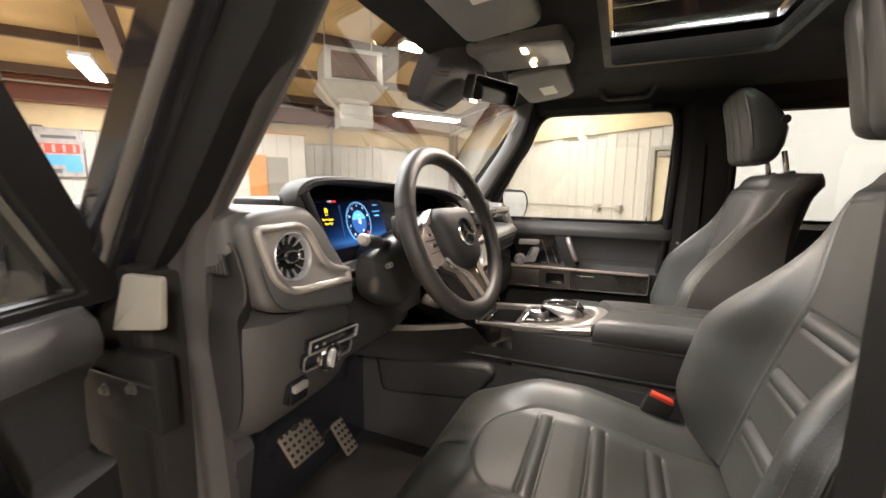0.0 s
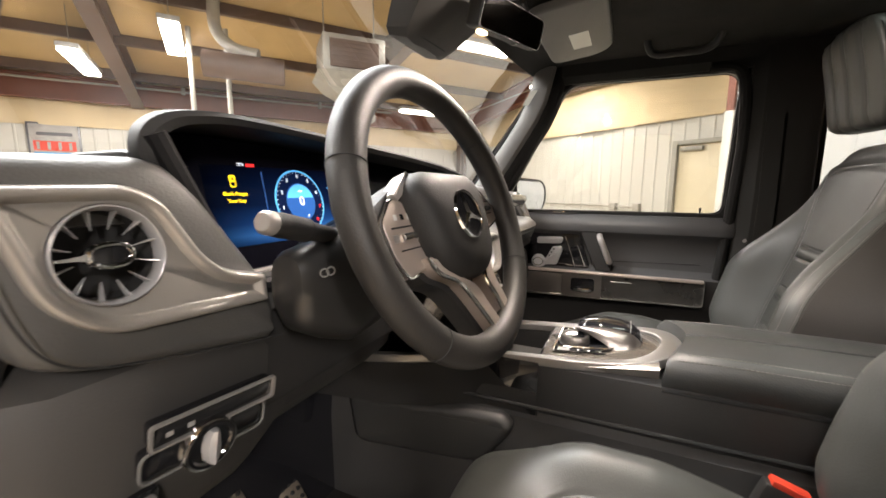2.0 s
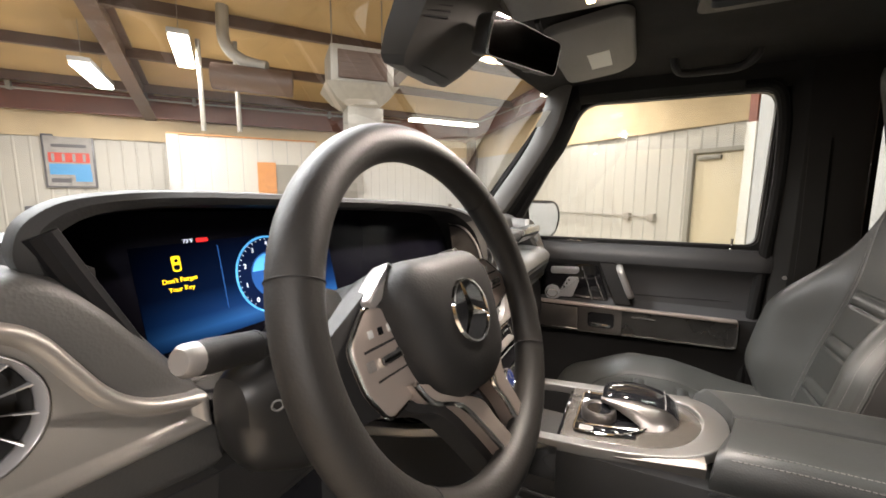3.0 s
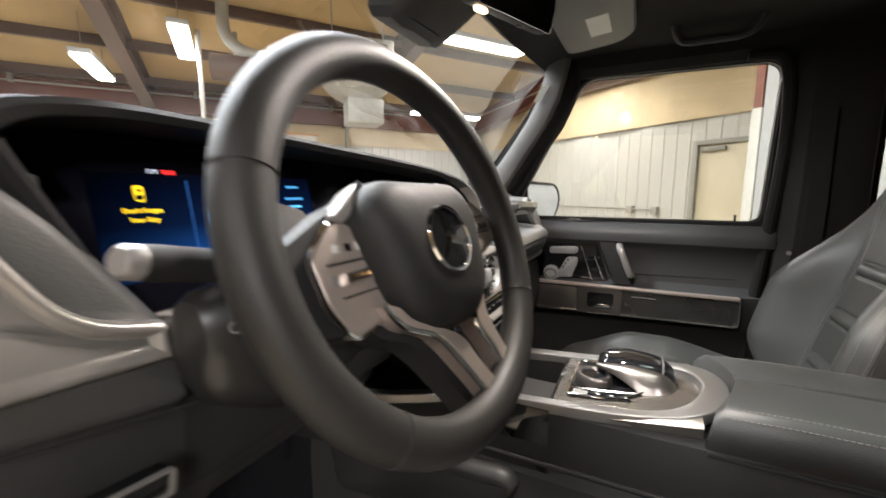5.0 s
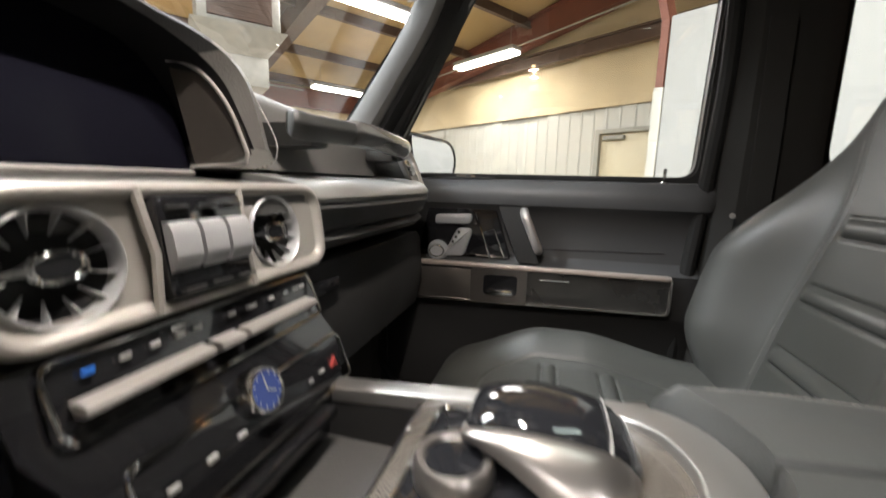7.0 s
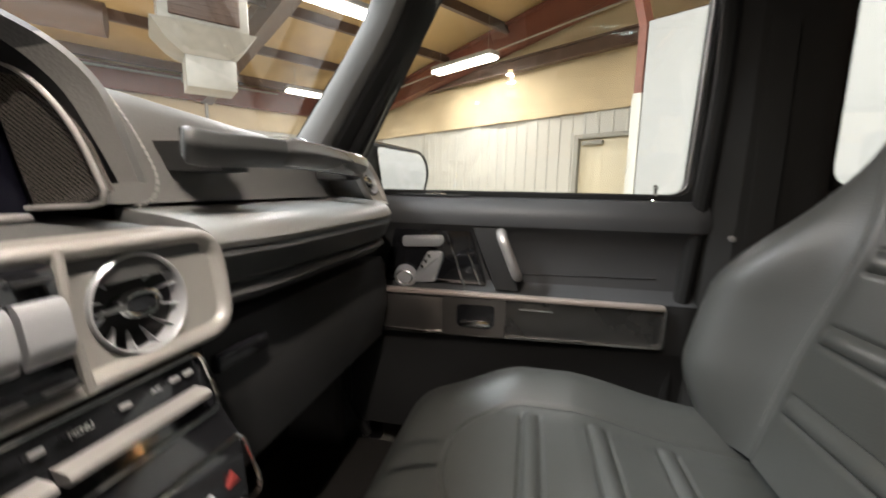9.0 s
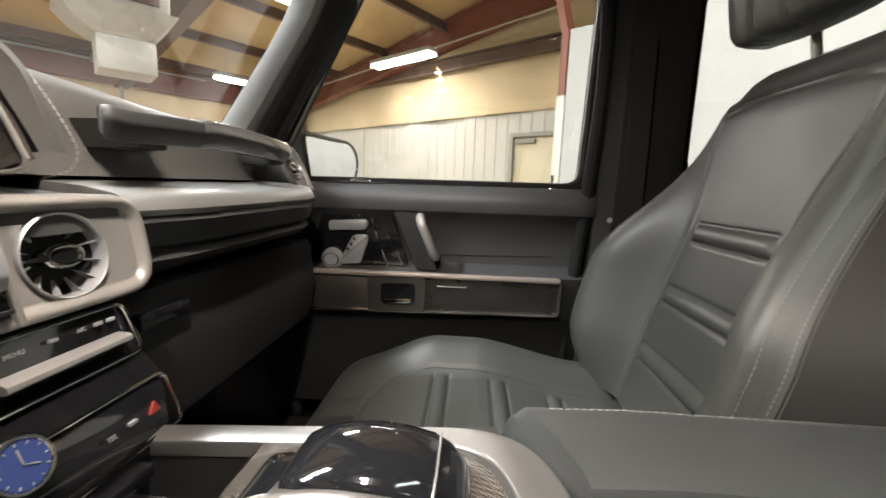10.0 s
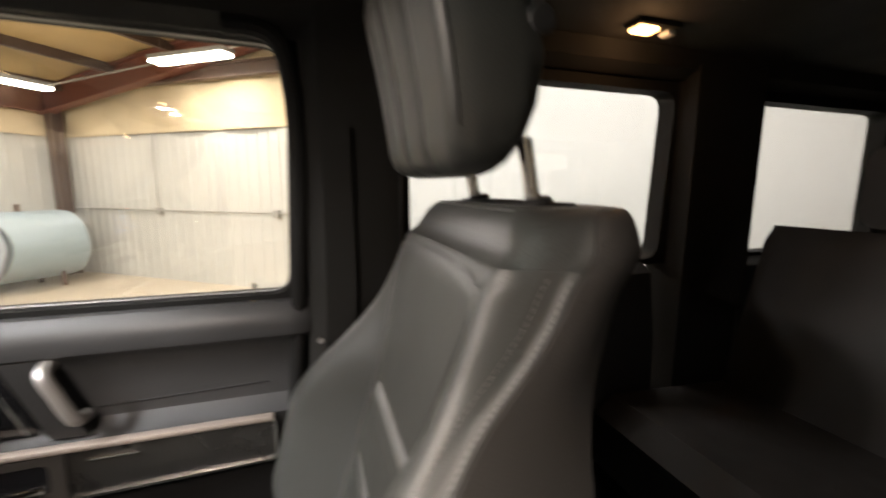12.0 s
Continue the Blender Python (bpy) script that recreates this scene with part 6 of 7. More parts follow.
        put("pad_shield", slab(round_outline([(sd * 0.050, 0.056), (sd * 0.062, 0.050), (sd * 0.092, 0.028), (sd * 0.084, 0.020), (sd * 0.066, 0.030)], 0.005, 4), lambda a, b, h: Vector((a, b, -0.028 + h)), 0.020, 0.004), SATIN, "satin strip beside the cover", key)
        for k in (-1, 0, 1):
            put("key_mark", box(marks[0] + k * 0.011 - 0.0026, marks[0] + k * 0.011 + 0.0026, marks[1] - 0.003, marks[1] + 0.003, -0.0125, -0.0104), PIANO if k == 0 else PRINT, "", key)
        put("groove", sweep([Vector((wheel_at[0] - 0.022, wheel_at[1] + 0.011, -0.0110)), Vector((wheel_at[0] + 0.018, wheel_at[1] + 0.012, -0.0110))], 0.0010, 6), SEAM, "", key)
        put("roller", sweep([Vector((wheel_at[0] - 0.011, wheel_at[1], -0.0085)), Vector((wheel_at[0] + 0.011, wheel_at[1] + 0.001, -0.0085))], 0.0042, 10), CHROME, "", key)
        for k in (-1, 1):
            put("roller_key", box(wheel_at[0] + k * 0.019 - 0.004, wheel_at[0] + k * 0.019 + 0.004, wheel_at[1] - 0.004, wheel_at[1] + 0.004, -0.0125, -0.0095, 0.001), SATIN, "", key)
        put("groove", sweep([Vector((low_at[0] - 0.020, low_at[1] + 0.011, -0.0110)), Vector((low_at[0] + 0.018, low_at[1] + 0.012, -0.0110))], 0.0008, 6), SEAM, "", key)
    # lower spoke: two satin arms that run together at the rim, with an open slot between
    arms = {-1: ([(-0.074, -0.044), (-0.060, -0.064), (-0.026, -0.082), (0.004, -0.122), (0.032, -0.168)], [(-0.060, -0.050), (-0.045, -0.064), (0.006, -0.090), (0.024, -0.117), (0.045, -0.148)]), 1: ([(0.076, -0.040), (0.067, -0.060), (0.062, -0.086), (0.077, -0.126), (0.092, -0.162)], [(0.060, -0.050), (0.046, -0.068), (0.037, -0.087), (0.051, -0.113), (0.062, -0.144)])}
    for sd in (-1, 1):
        rows = []
        for a, b in zip(*(smooth_path([(*q, 0) for q in line], 4) for line in arms[sd])):
            rows.append([Vector((*a.xy, -0.020)), Vector((*a.xy, -0.003)), Vector((*a.lerp(b, 0.1).xy, 0.002)), Vector((*a.lerp(b, 0.85).xy, 0.002)), Vector((*b.xy, -0.001)), Vector((*b.xy, -0.020))])
        put("lower_spoke", loft(rows), PAD_SATIN, "satin metal lower spoke")
        edge = arms[sd][0] if sd < 0 else arms[sd][1]
        put("spoke_edge", sweep([Vector((p.x, p.y, -0.0005)) for p in smooth_path([(*q, 0) for q in edge], 4)], 0.0028, 8), CHROME, "chrome spoke edge")
        line = smooth_path([(*q, 0) for q in arms[sd][0]], 4)
        put("spoke_back", loft([[Vector((p.x - 0.014 * (sd < 0), p.y - 0.004, -0.040)), Vector((p.x - 0.010 * (sd < 0), p.y - 0.003, -0.018)), Vector((p.x + 0.012, p.y + 0.004, -0.018)), Vector((p.x + 0.012, p.y + 0.004, -0.040))] for p in line]), PLASTIC, "black back of the spoke")
    put("spoke_foot", slab(round_outline([(0.030, -0.168), (0.043, -0.143), (0.064, -0.143), (0.094, -0.160), (0.066, -0.176)], 0.004, 4), lambda a, b, h: Vector((a, b, -0.020 + h)), 0.022, 0.004), PAD_SATIN, "satin foot of the spoke")
    put("lower_filler", slab(round_outline([(-0.058, -0.050), (0.058, -0.050), (0.040, -0.086), (-0.026, -0.086)], 0.008, 4), lambda a, b, h: Vector((a, b, -0.04 + h)), 0.024, 0.004), PLASTIC)
    # column shroud and stalks
    c = thing("steering_column", "black column shroud with control stalks", "steering column")
    rows = []
    for k, (z, rx, ry, dy) in enumerate(((-0.055, 0.055, 0.055, -0.005), (-0.09, 0.060, 0.062, -0.012), (-0.14, 0.062, 0.070, -0.02), (-0.20, 0.060, 0.075, -0.028), (-0.26, 0.055, 0.07, -0.03))):
        rows.append([WHEEL @ Vector((rx * math.copysign(abs(math.cos(a)) ** 0.7, math.cos(a)), dy + ry * math.copysign(abs(math.sin(a)) ** 0.7, math.sin(a)), z)) for a in np.linspace(0, 2 * math.pi, 33)[:-1]])
    part("shroud", loft(rows), PLASTIC, c, "black plastic shroud")
    root = Vector((-0.325, 0.775, 1.375))
    tip = Vector((-0.305, 0.660, 1.400))
    part("wiper_stalk", sweep([root, root.lerp(tip, 0.25), root.lerp(tip, 0.5), root.lerp(tip, 0.52), root.lerp(tip, 0.86), root.lerp(tip, 0.88), tip], [0.009, 0.0098, 0.0106, 0.0126, 0.0124, 0.0122, 0.0112], 14), PLASTIC, c, "black wiper stalk")
    part("stalk_cap", sweep([root.lerp(tip, 0.90), root.lerp(tip, 1.03), root.lerp(tip, 1.06)], [0.0118, 0.0112, 0.0085], 14), SATIN, c, "silver stalk end")
    part("stalk_ring", sweep([root.lerp(tip, 0.50), root.lerp(tip, 0.525)], 0.0130, 14), RUBBER, c)
    rows = []
    for y, cx, cz, rx, rz in ((0.704, -0.335, 1.330, 0.012, 0.020), (0.707, -0.335, 1.326, 0.022, 0.034), (0.718, -0.335, 1.320, 0.030, 0.046), (0.75, -0.332, 1.314, 0.038, 0.058), (0.78, -0.328, 1.315, 0.044, 0.070), (0.84, -0.322, 1.330, 0.046, 0.072)):
        rows.append([(cx + rx * math.copysign(abs(math.cos(a)) ** 0.75, math.cos(a)), y, cz + rz * math.copysign(abs(math.sin(a)) ** 0.75, math.sin(a))) for a in np.linspace(0, 2 * math.pi, 29)[:-1]])
    part("switch_module", loft(rows), SHROUD, c, "gloss black switch module")
    for q in (0.0, 0.011):
        part("switch_ring", lathe([(0.0032, 0.0), (0.0042, 0.001), (0.0052, 0.0)], (-0.290 - q * 0.1, 0.715 + q, 1.345), (0.8, -0.6, 0), 14), PLASTIC_GREY, c)
    r2, t2 = Vector((-0.335, 0.79, 1.345)), Vector((-0.335, 0.725, 1.342))
    part("column_lever", sweep([r2, r2.lerp(t2, 0.5), t2], [0.009, 0.010, 0.008], 12), PLASTIC, c, "short black lever")
    part("lever_end", sweep([r2.lerp(t2, 0.95), r2.lerp(t2, 1.08)], [0.0085, 0.006], 12), PLASTIC_GREY, c)
    root = Vector((-0.325, 0.915, 1.375))
    part("gear_stalk", sweep([root, root + Vector((0.02, 0.10, 0.015))], [0.010, 0.013], 12), PLASTIC, c)
    for s in (-1, 1):
        put("shift_paddle", slab(round_outline([(s * 0.075, 0.045), (s * 0.125, 0.060), (s * 0.135, 0.02), (s * 0.08, -0.02)], 0.012, 4), lambda a, b, h: Vector((a, b, -0.056 + h)), 0.006, 0.002), PLASTIC, "dark shift paddle")


# ---- centre console ----


def build_console():
    c = thing("centre_console", "black centre console with satin frame and padded armrest", "console")
    L = 1.116
    body = [(L + 0.01, 1.118), (L - 0.002, 1.108), (L - 0.006, 1.03), (L + 0.003, 1.012), (L - 0.010, 1.0), (L - 0.022, 0.90), (L - 0.02, FLOOR_Z - 0.01)]
    sec = body + [(2 * YC - y, z) for y, z in reversed(body)]
    part("body", loft([[(x, y, min(z, cap)) for y, z in sec] for x, cap in ((-0.82, 1.06), (-0.265, 1.06), (-0.1435, 1.06), (-0.1425, 2), (-0.1, 2), (0.1, 2), (0.4, 2), (0.78, 2), (0.80, 2))]), SIDE_LEATHER, c, "black console body")
    for yy in (L - 0.007, 2 * YC - L + 0.007):
        part("side_groove", sweep([(-0.40, yy, 1.022), (0.70, yy, 1.030)], 0.004, 8), SEAM, c)
    # satin frame: two rails that join behind the inlay
    prof = round_outline([(-0.019, -0.011), (0.019, -0.011), (0.018, 0.004), (-0.017, 0.006)], 0.003, 3)
    path = [(-0.62, L - 0.085, 1.078), (-0.43, L - 0.048, 1.092), (-0.36, L - 0.026, 1.097), (-0.295, L, 1.103), (-0.255, L + 0.008, 1.108), (-0.18, L + 0.009, 1.114), (-0.08, L + 0.010, 1.121), (-0.01, L + 0.014, 1.129), (0.035, L + 0.026, 1.137), (0.066, L + 0.056, 1.144), (0.080, YC, 1.147)]
    path += [(x, 2 * YC - y, z) for x, y, z in reversed(path[:-1])]
    pts = smooth_path(path, 6)
    loops = []
    for i, p in enumerate(pts):
        a, b = pts[max(0, i - 1)], pts[min(len(pts) - 1, i + 1)]
        t = (b - a).normalized()
        s = t.cross(Vector((0, 0, 1))).normalized()
        wide = 0.62 + 0.36 * smoothstep(0.0, 0.08, p.x)
        loops.append([p - s * q.x * wide + Vector((0, 0, q.y)) for q in prof])
    part("satin_frame", loft(loops), FRAME_SILVER, c, "satin silver metal frame")
    # dark flank that carries the frame in front of the cup holder
    for sd in (-1, 1):
        side = lambda y: y if sd < 0 else 2 * YC - y
        part("rail_support", loft([[(x, side(y - 0.011), z), (x, side(y + 0.011), z), (x, side(y + 0.016), 0.992), (x, side(y - 0.012), 0.992)] for x, y, z in ((-0.63, L - 0.086, 1.066), (-0.44, L - 0.050, 1.081), (-0.36, L - 0.026, 1.087), (-0.295, L, 1.093), (-0.25, L + 0.008, 1.098), (-0.14, L + 0.009, 1.104))]), PLASTIC, c)
    # the frame's flared tail beside the armrest; bronze stands for dark reflections on silver
    for sd in (-1, 1):
        side = lambda y: y if sd < 0 else 2 * YC - y
        part("frame_tail", loft([[(x, side(L + 0.001), z0), (x, side(L - 0.001), z1 - 0.004), (x, side(L + 0.004), z1), (x, side(y1), z1 + 0.003), (x, side(y1), z0)] for x, y1, z0, z1 in ((-0.06, L + 0.012, 1.112, 1.124), (0.0, L + 0.018, 1.117, 1.132), (0.04, L + 0.028, 1.120, 1.138), (0.055, L + 0.034, 1.121, 1.140))]), FRAME_BRONZE, c, "satin tail of the frame, bronzed for its dark reflections")
    # woven inlay plate with a rounded end
    o = [(-0.142, L + 0.018), (0.0, L + 0.024)] + [(0.0 + 0.068 * math.sin(a), YC - (YC - L - 0.024) * math.cos(a)) for a in np.linspace(0.15, math.pi - 0.15, 20)] + [(0.0, 2 * YC - L - 0.024), (-0.142, 2 * YC - L - 0.018)]
    part("inlay_plate", slab(o, lambda a, b, h: (a, b, 1.114 + 0.085 * (a + 0.142) + 0.005 * (1 - ((b - YC) / 0.09) ** 2) + h), 0.006, 0.001), CARBON, c, "woven grey metal inlay")
    part("inlay_edge", sweep([(a + 0.001, b, 1.1205 + 0.085 * (a + 0.142)) for a, b in o[1:-1]], 0.0022, 6), CHROME, c)
    # cup holder well
    part("cup_well", box(-0.262, -0.142, L + 0.016, 2 * YC - L - 0.016, 0.98, 1.030, 0.004), SCREEN_BLACK, c, "black cup holder well")
    for x0, x1, y0, y1 in ((-0.262, -0.142, L - 0.003, L + 0.018), (-0.262, -0.142, 2 * YC - L - 0.018, 2 * YC - L + 0.003), (-0.150, -0.142, L + 0.016, 2 * YC - L - 0.016)):
        part("well_wall", box(x0, x1, y0, y1, 0.98, 1.112, 0.002), PIANO, c)
    for y in (1.170, 1.280):
        part("cup_ring", lathe([(0.036, -0.03), (0.036, 0.0), (0.038, 0.002), (0.040, 0.0)], (-0.186, y, 1.034), (0, 0, 1), 32), PIANO, c, "cup holder ring")
        part("cup_hole", lathe([(0.0, 0.0006), (0.036, 0.0006)], (-0.186, y, 1.0305), (0, 0, 1), 28), SCREEN_BLACK, c)
    part("well_flap", box(-0.262, -0.232, L + 0.03, 2 * YC - L - 0.03, 1.090, 1.102, 0.003), PIANO, c)
    # controller island: key strip, dial, hand rest with touch pad
    base = round_outline([(-0.124, 1.153), (-0.056, 1.152), (-0.020, 1.184), (0.014, 1.230), (0.006, 1.290), (-0.122, 1.292)], [0.006, 0.03, 0.03, 0.02, 0.02, 0.01], 5)
    slope = lambda x: 0.085 * (x + 0.112)
    part("controller_base", slab(base, lambda a, b, h: (a, b, 1.121 + slope(a) + h), 0.006, 0.002), PIANO, c, "gloss black controller base")
    part("controller_edge", sweep([(p.x, p.y, 1.127 + slope(p.x)) for p in base], 0.0018, 6, closed=True), CHROME, c, "chrome edge of the controller base")
    part("key_strip_bar", sweep([(-0.121, 1.174, 1.1275), (-0.070, 1.176, 1.1315), (-0.028, 1.180, 1.1350)], 0.0016, 6), CHROME, c)
    part("controller_key", box(-0.116, -0.090, 1.157, 1.171, 1.122, 1.1285, 0.0015), SATIN, c, "ridged silver key")
    for k in range(3):
        part("controller_key", box(-0.087 + k * 0.019, -0.070 + k * 0.019, 1.157, 1.171, 1.123 + k * 0.0017, 1.1296 + k * 0.0017, 0.0015), PIANO, c)
        part("icon_bar", box(-0.081 + k * 0.019, -0.076 + k * 0.019, 1.162, 1.166, 1.1290 + k * 0.0017, 1.1300 + k * 0.0017), PRINT, c)
    part("rotary_dial", lathe([(0.0, 0.0185), (0.020, 0.0185), (0.0215, 0.021), (0.0255, 0.0215), (0.0275, 0.019), (0.0285, 0.012), (0.0285, 0.004), (0.027, 0.0)], (-0.090, 1.207, 1.124), (0.0, 0, 1), 36), FRAME_BRONZE, c, "knurled satin rotary dial")
    part("dial_top", lathe([(0.0, 0.0192), (0.0195, 0.0190)], (-0.090, 1.207, 1.124), (0, 0, 1), 28), PIANO, c)
    # a thin arched wing that springs from the dial and lands on the base
    wing = smooth_path([(-0.088, 1.2165, 1.1515), (-0.062, 1.2050, 1.1490), (-0.038, 1.1940, 1.1410), (-0.016, 1.1860, 1.1310), (0.006, 1.1880, 1.1290), (0.022, 1.2000, 1.1300), (0.030, 1.2160, 1.1310)], 4)
    crest = smooth_path([(-0.088, 1.2230, 1.1560), (-0.062, 1.2200, 1.1615), (-0.038, 1.2180, 1.1635), (-0.016, 1.2165, 1.1625), (0.006, 1.2170, 1.1590), (0.022, 1.2230, 1.1510), (0.030, 1.2320, 1.1420)], 4)
    rows = []
    for a, b in zip(wing, crest):
        mid = a.lerp(b, 0.5) + Vector((0, -0.0045, 0.0030))
        rows.append([a, a.lerp(mid, 0.6) + Vector((0, -0.0012, 0)), mid, mid.lerp(b, 0.6) + Vector((0, -0.0008, 0.0006)), b, b + Vector((0, 0.010, -0.002)), a.lerp(b, 0.5) + Vector((0, 0.012, -0.006)), a + Vector((0, 0.013, 0.001))])
    part("hand_rest", loft(rows), FRAME_BRONZE, c, "satin arched hand rest", 50)
    pad = []
    for x, top, y0, y1 in ((-0.087, 1.1565, 1.227, 1.272), (-0.083, 1.1625, 1.222, 1.280), (-0.072, 1.1665, 1.219, 1.286), (-0.056, 1.1690, 1.217, 1.290), (-0.034, 1.1700, 1.215, 1.292), (-0.012, 1.1690, 1.214, 1.292), (0.006, 1.1655, 1.215, 1.290), (0.018, 1.1600, 1.217, 1.286), (0.027, 1.1530, 1.221, 1.281), (0.032, 1.1450, 1.226, 1.275), (0.034, 1.1330, 1.230, 1.270)):
        mid, half, low = (y0 + y1) / 2, (y1 - y0) / 2, 1.128 if x > -0.02 else 1.140
        pad.append([(x, mid + half * a, low + (top - low) * b) for a, b in ((-0.97, 0.0), (-1.0, 0.45), (-0.97, 0.72), (-0.82, 0.90), (-0.5, 0.975), (0, 1.0), (0.5, 0.975), (0.82, 0.90), (0.97, 0.72), (1.0, 0.45), (0.97, 0.0))])
    part("touch_pad", loft(pad), PIANO, c, "gloss black touch pad", 50)
    part("touch_pad_line", sweep([(0.010, 1.2175, 1.1585), (0.0105, 1.224, 1.1632), (0.011, 1.236, 1.1642), (0.011, 1.252, 1.1648), (0.011, 1.270, 1.1640), (0.0105, 1.282, 1.1630)], 0.0008, 6), SATIN, c)
    # padded armrest
    # two lids that meet in a groove along the middle
    for sd in (-1, 1):
        side = lambda y: y if sd < 0 else 2 * YC - y
        arm = []
        a0 = L - 0.002
        for x, lift, k in ((0.053, -0.030, 0.0), (0.057, -0.005, 0.003), (0.070, 0.004, 0.004), (0.15, 0.007, 0.004), (0.35, 0.008, 0.004), (0.60, 0.006, 0.004), (0.64, 0.0, 0.003), (0.65, -0.02, 0.0)):
            half = [(a0 + 0.002, 1.108), (a0 - k, 1.122), (a0 - k, 1.138 + lift * 0.5), (a0 + 0.003, 1.151 + lift), (a0 + 0.012, 1.159 + lift), (a0 + 0.024, 1.1625 + lift), (YC - 0.045, 1.166 + lift), (YC - 0.014, 1.1665 + lift), (YC - 0.005, 1.1650 + lift), (YC - 0.0012, 1.159 + lift), (YC - 0.001, 1.108)]
            arm.append([(x + 0.046 * bell(y, YC, 0.078) * (x < 0.12) * (1 - 0.3 * (x > 0.06)), side(y), z) for y, z in half])
        part("armrest", loft(arm), ARM_LEATHER, c, "black leather armrest lid")
        for dy, z in ((0.004, 1.1525), (0.016, 1.1605)):
            stitches([(0.075 + dy, side(a0 + dy), z + 0.0045), (0.15, side(a0 + dy), z + 0.0075), (0.6, side(a0 + dy), z + 0.0065)], 0.0062, c, THREAD, 0.0007, 0.0042)
    part("armrest_gap", box(0.060, 0.66, L - 0.004, 2 * YC - L + 0.004, 1.100, 1.107, 0.002), SEAM, c)
    # knee pads on the console flanks
    for s in (-1, 1):
        kp = round_outline([(-0.56, 0.975), (-0.20, 1.008), (-0.178, 0.985), (-0.24, 0.895), (-0.54, 0.86)], [0.02, 0.02, 0.02, 0.04, 0.03], 6)
        y0 = L - 0.010 if s < 0 else 2 * YC - L + 0.010
        part("knee_pad", slab(kp, lambda a, b, h: (a, y0 + s * h, b), 0.028, 0.014, 4), LEATHER_SOFT, c, "black padded knee panel")
    for p in ((1.085, "a"), (1.365, "b")):
        b = thing("seat_belt_buckle", "black belt buckle with a red button beside the console", "seat belt buckle", "belt buckles")
        y = 1.050 if p[1] == "a" else 1.400
        m = Matrix.Translation((0.205, y, 0.985)) @ Matrix.Rotation(radians(18), 4, "Y")
        part("stem", box(-0.015, 0.015, -0.008, 0.008, -0.2, 0.0, 0.004, m=m), PLASTIC, b)
        part("housing", box(-0.030, 0.030, -0.012, 0.012, -0.03, 0.04, 0.006, m=m), PLASTIC, b, "black buckle housing")
        part("release_button", box(-0.024, 0.024, -0.010, 0.010, 0.034, 0.047, 0.003, m=m), RED, b, "red release button")


# ---- seats ----


def across(I, W):
    """Places across a seat, close together at the seam I, out to the half width W."""
    h = [0.0, 0.3 * I, 0.55 * I, 0.75 * I] + [I + k for k in (-0.026, -0.02, -0.015, -0.011, -0.008, -0.0055, -0.0035, -0.0015, 0, 0.0015, 0.0035, 0.0055, 0.008, 0.011, 0.015)]
    q = h[-1]
    h += [q + (W - q) * k for k in (0.15, 0.3, 0.42, 0.54, 0.64, 0.73, 0.8, 0.86, 0.91, 0.95, 0.98, 1.0)]
    return [-v for v in reversed(h[1:])] + h


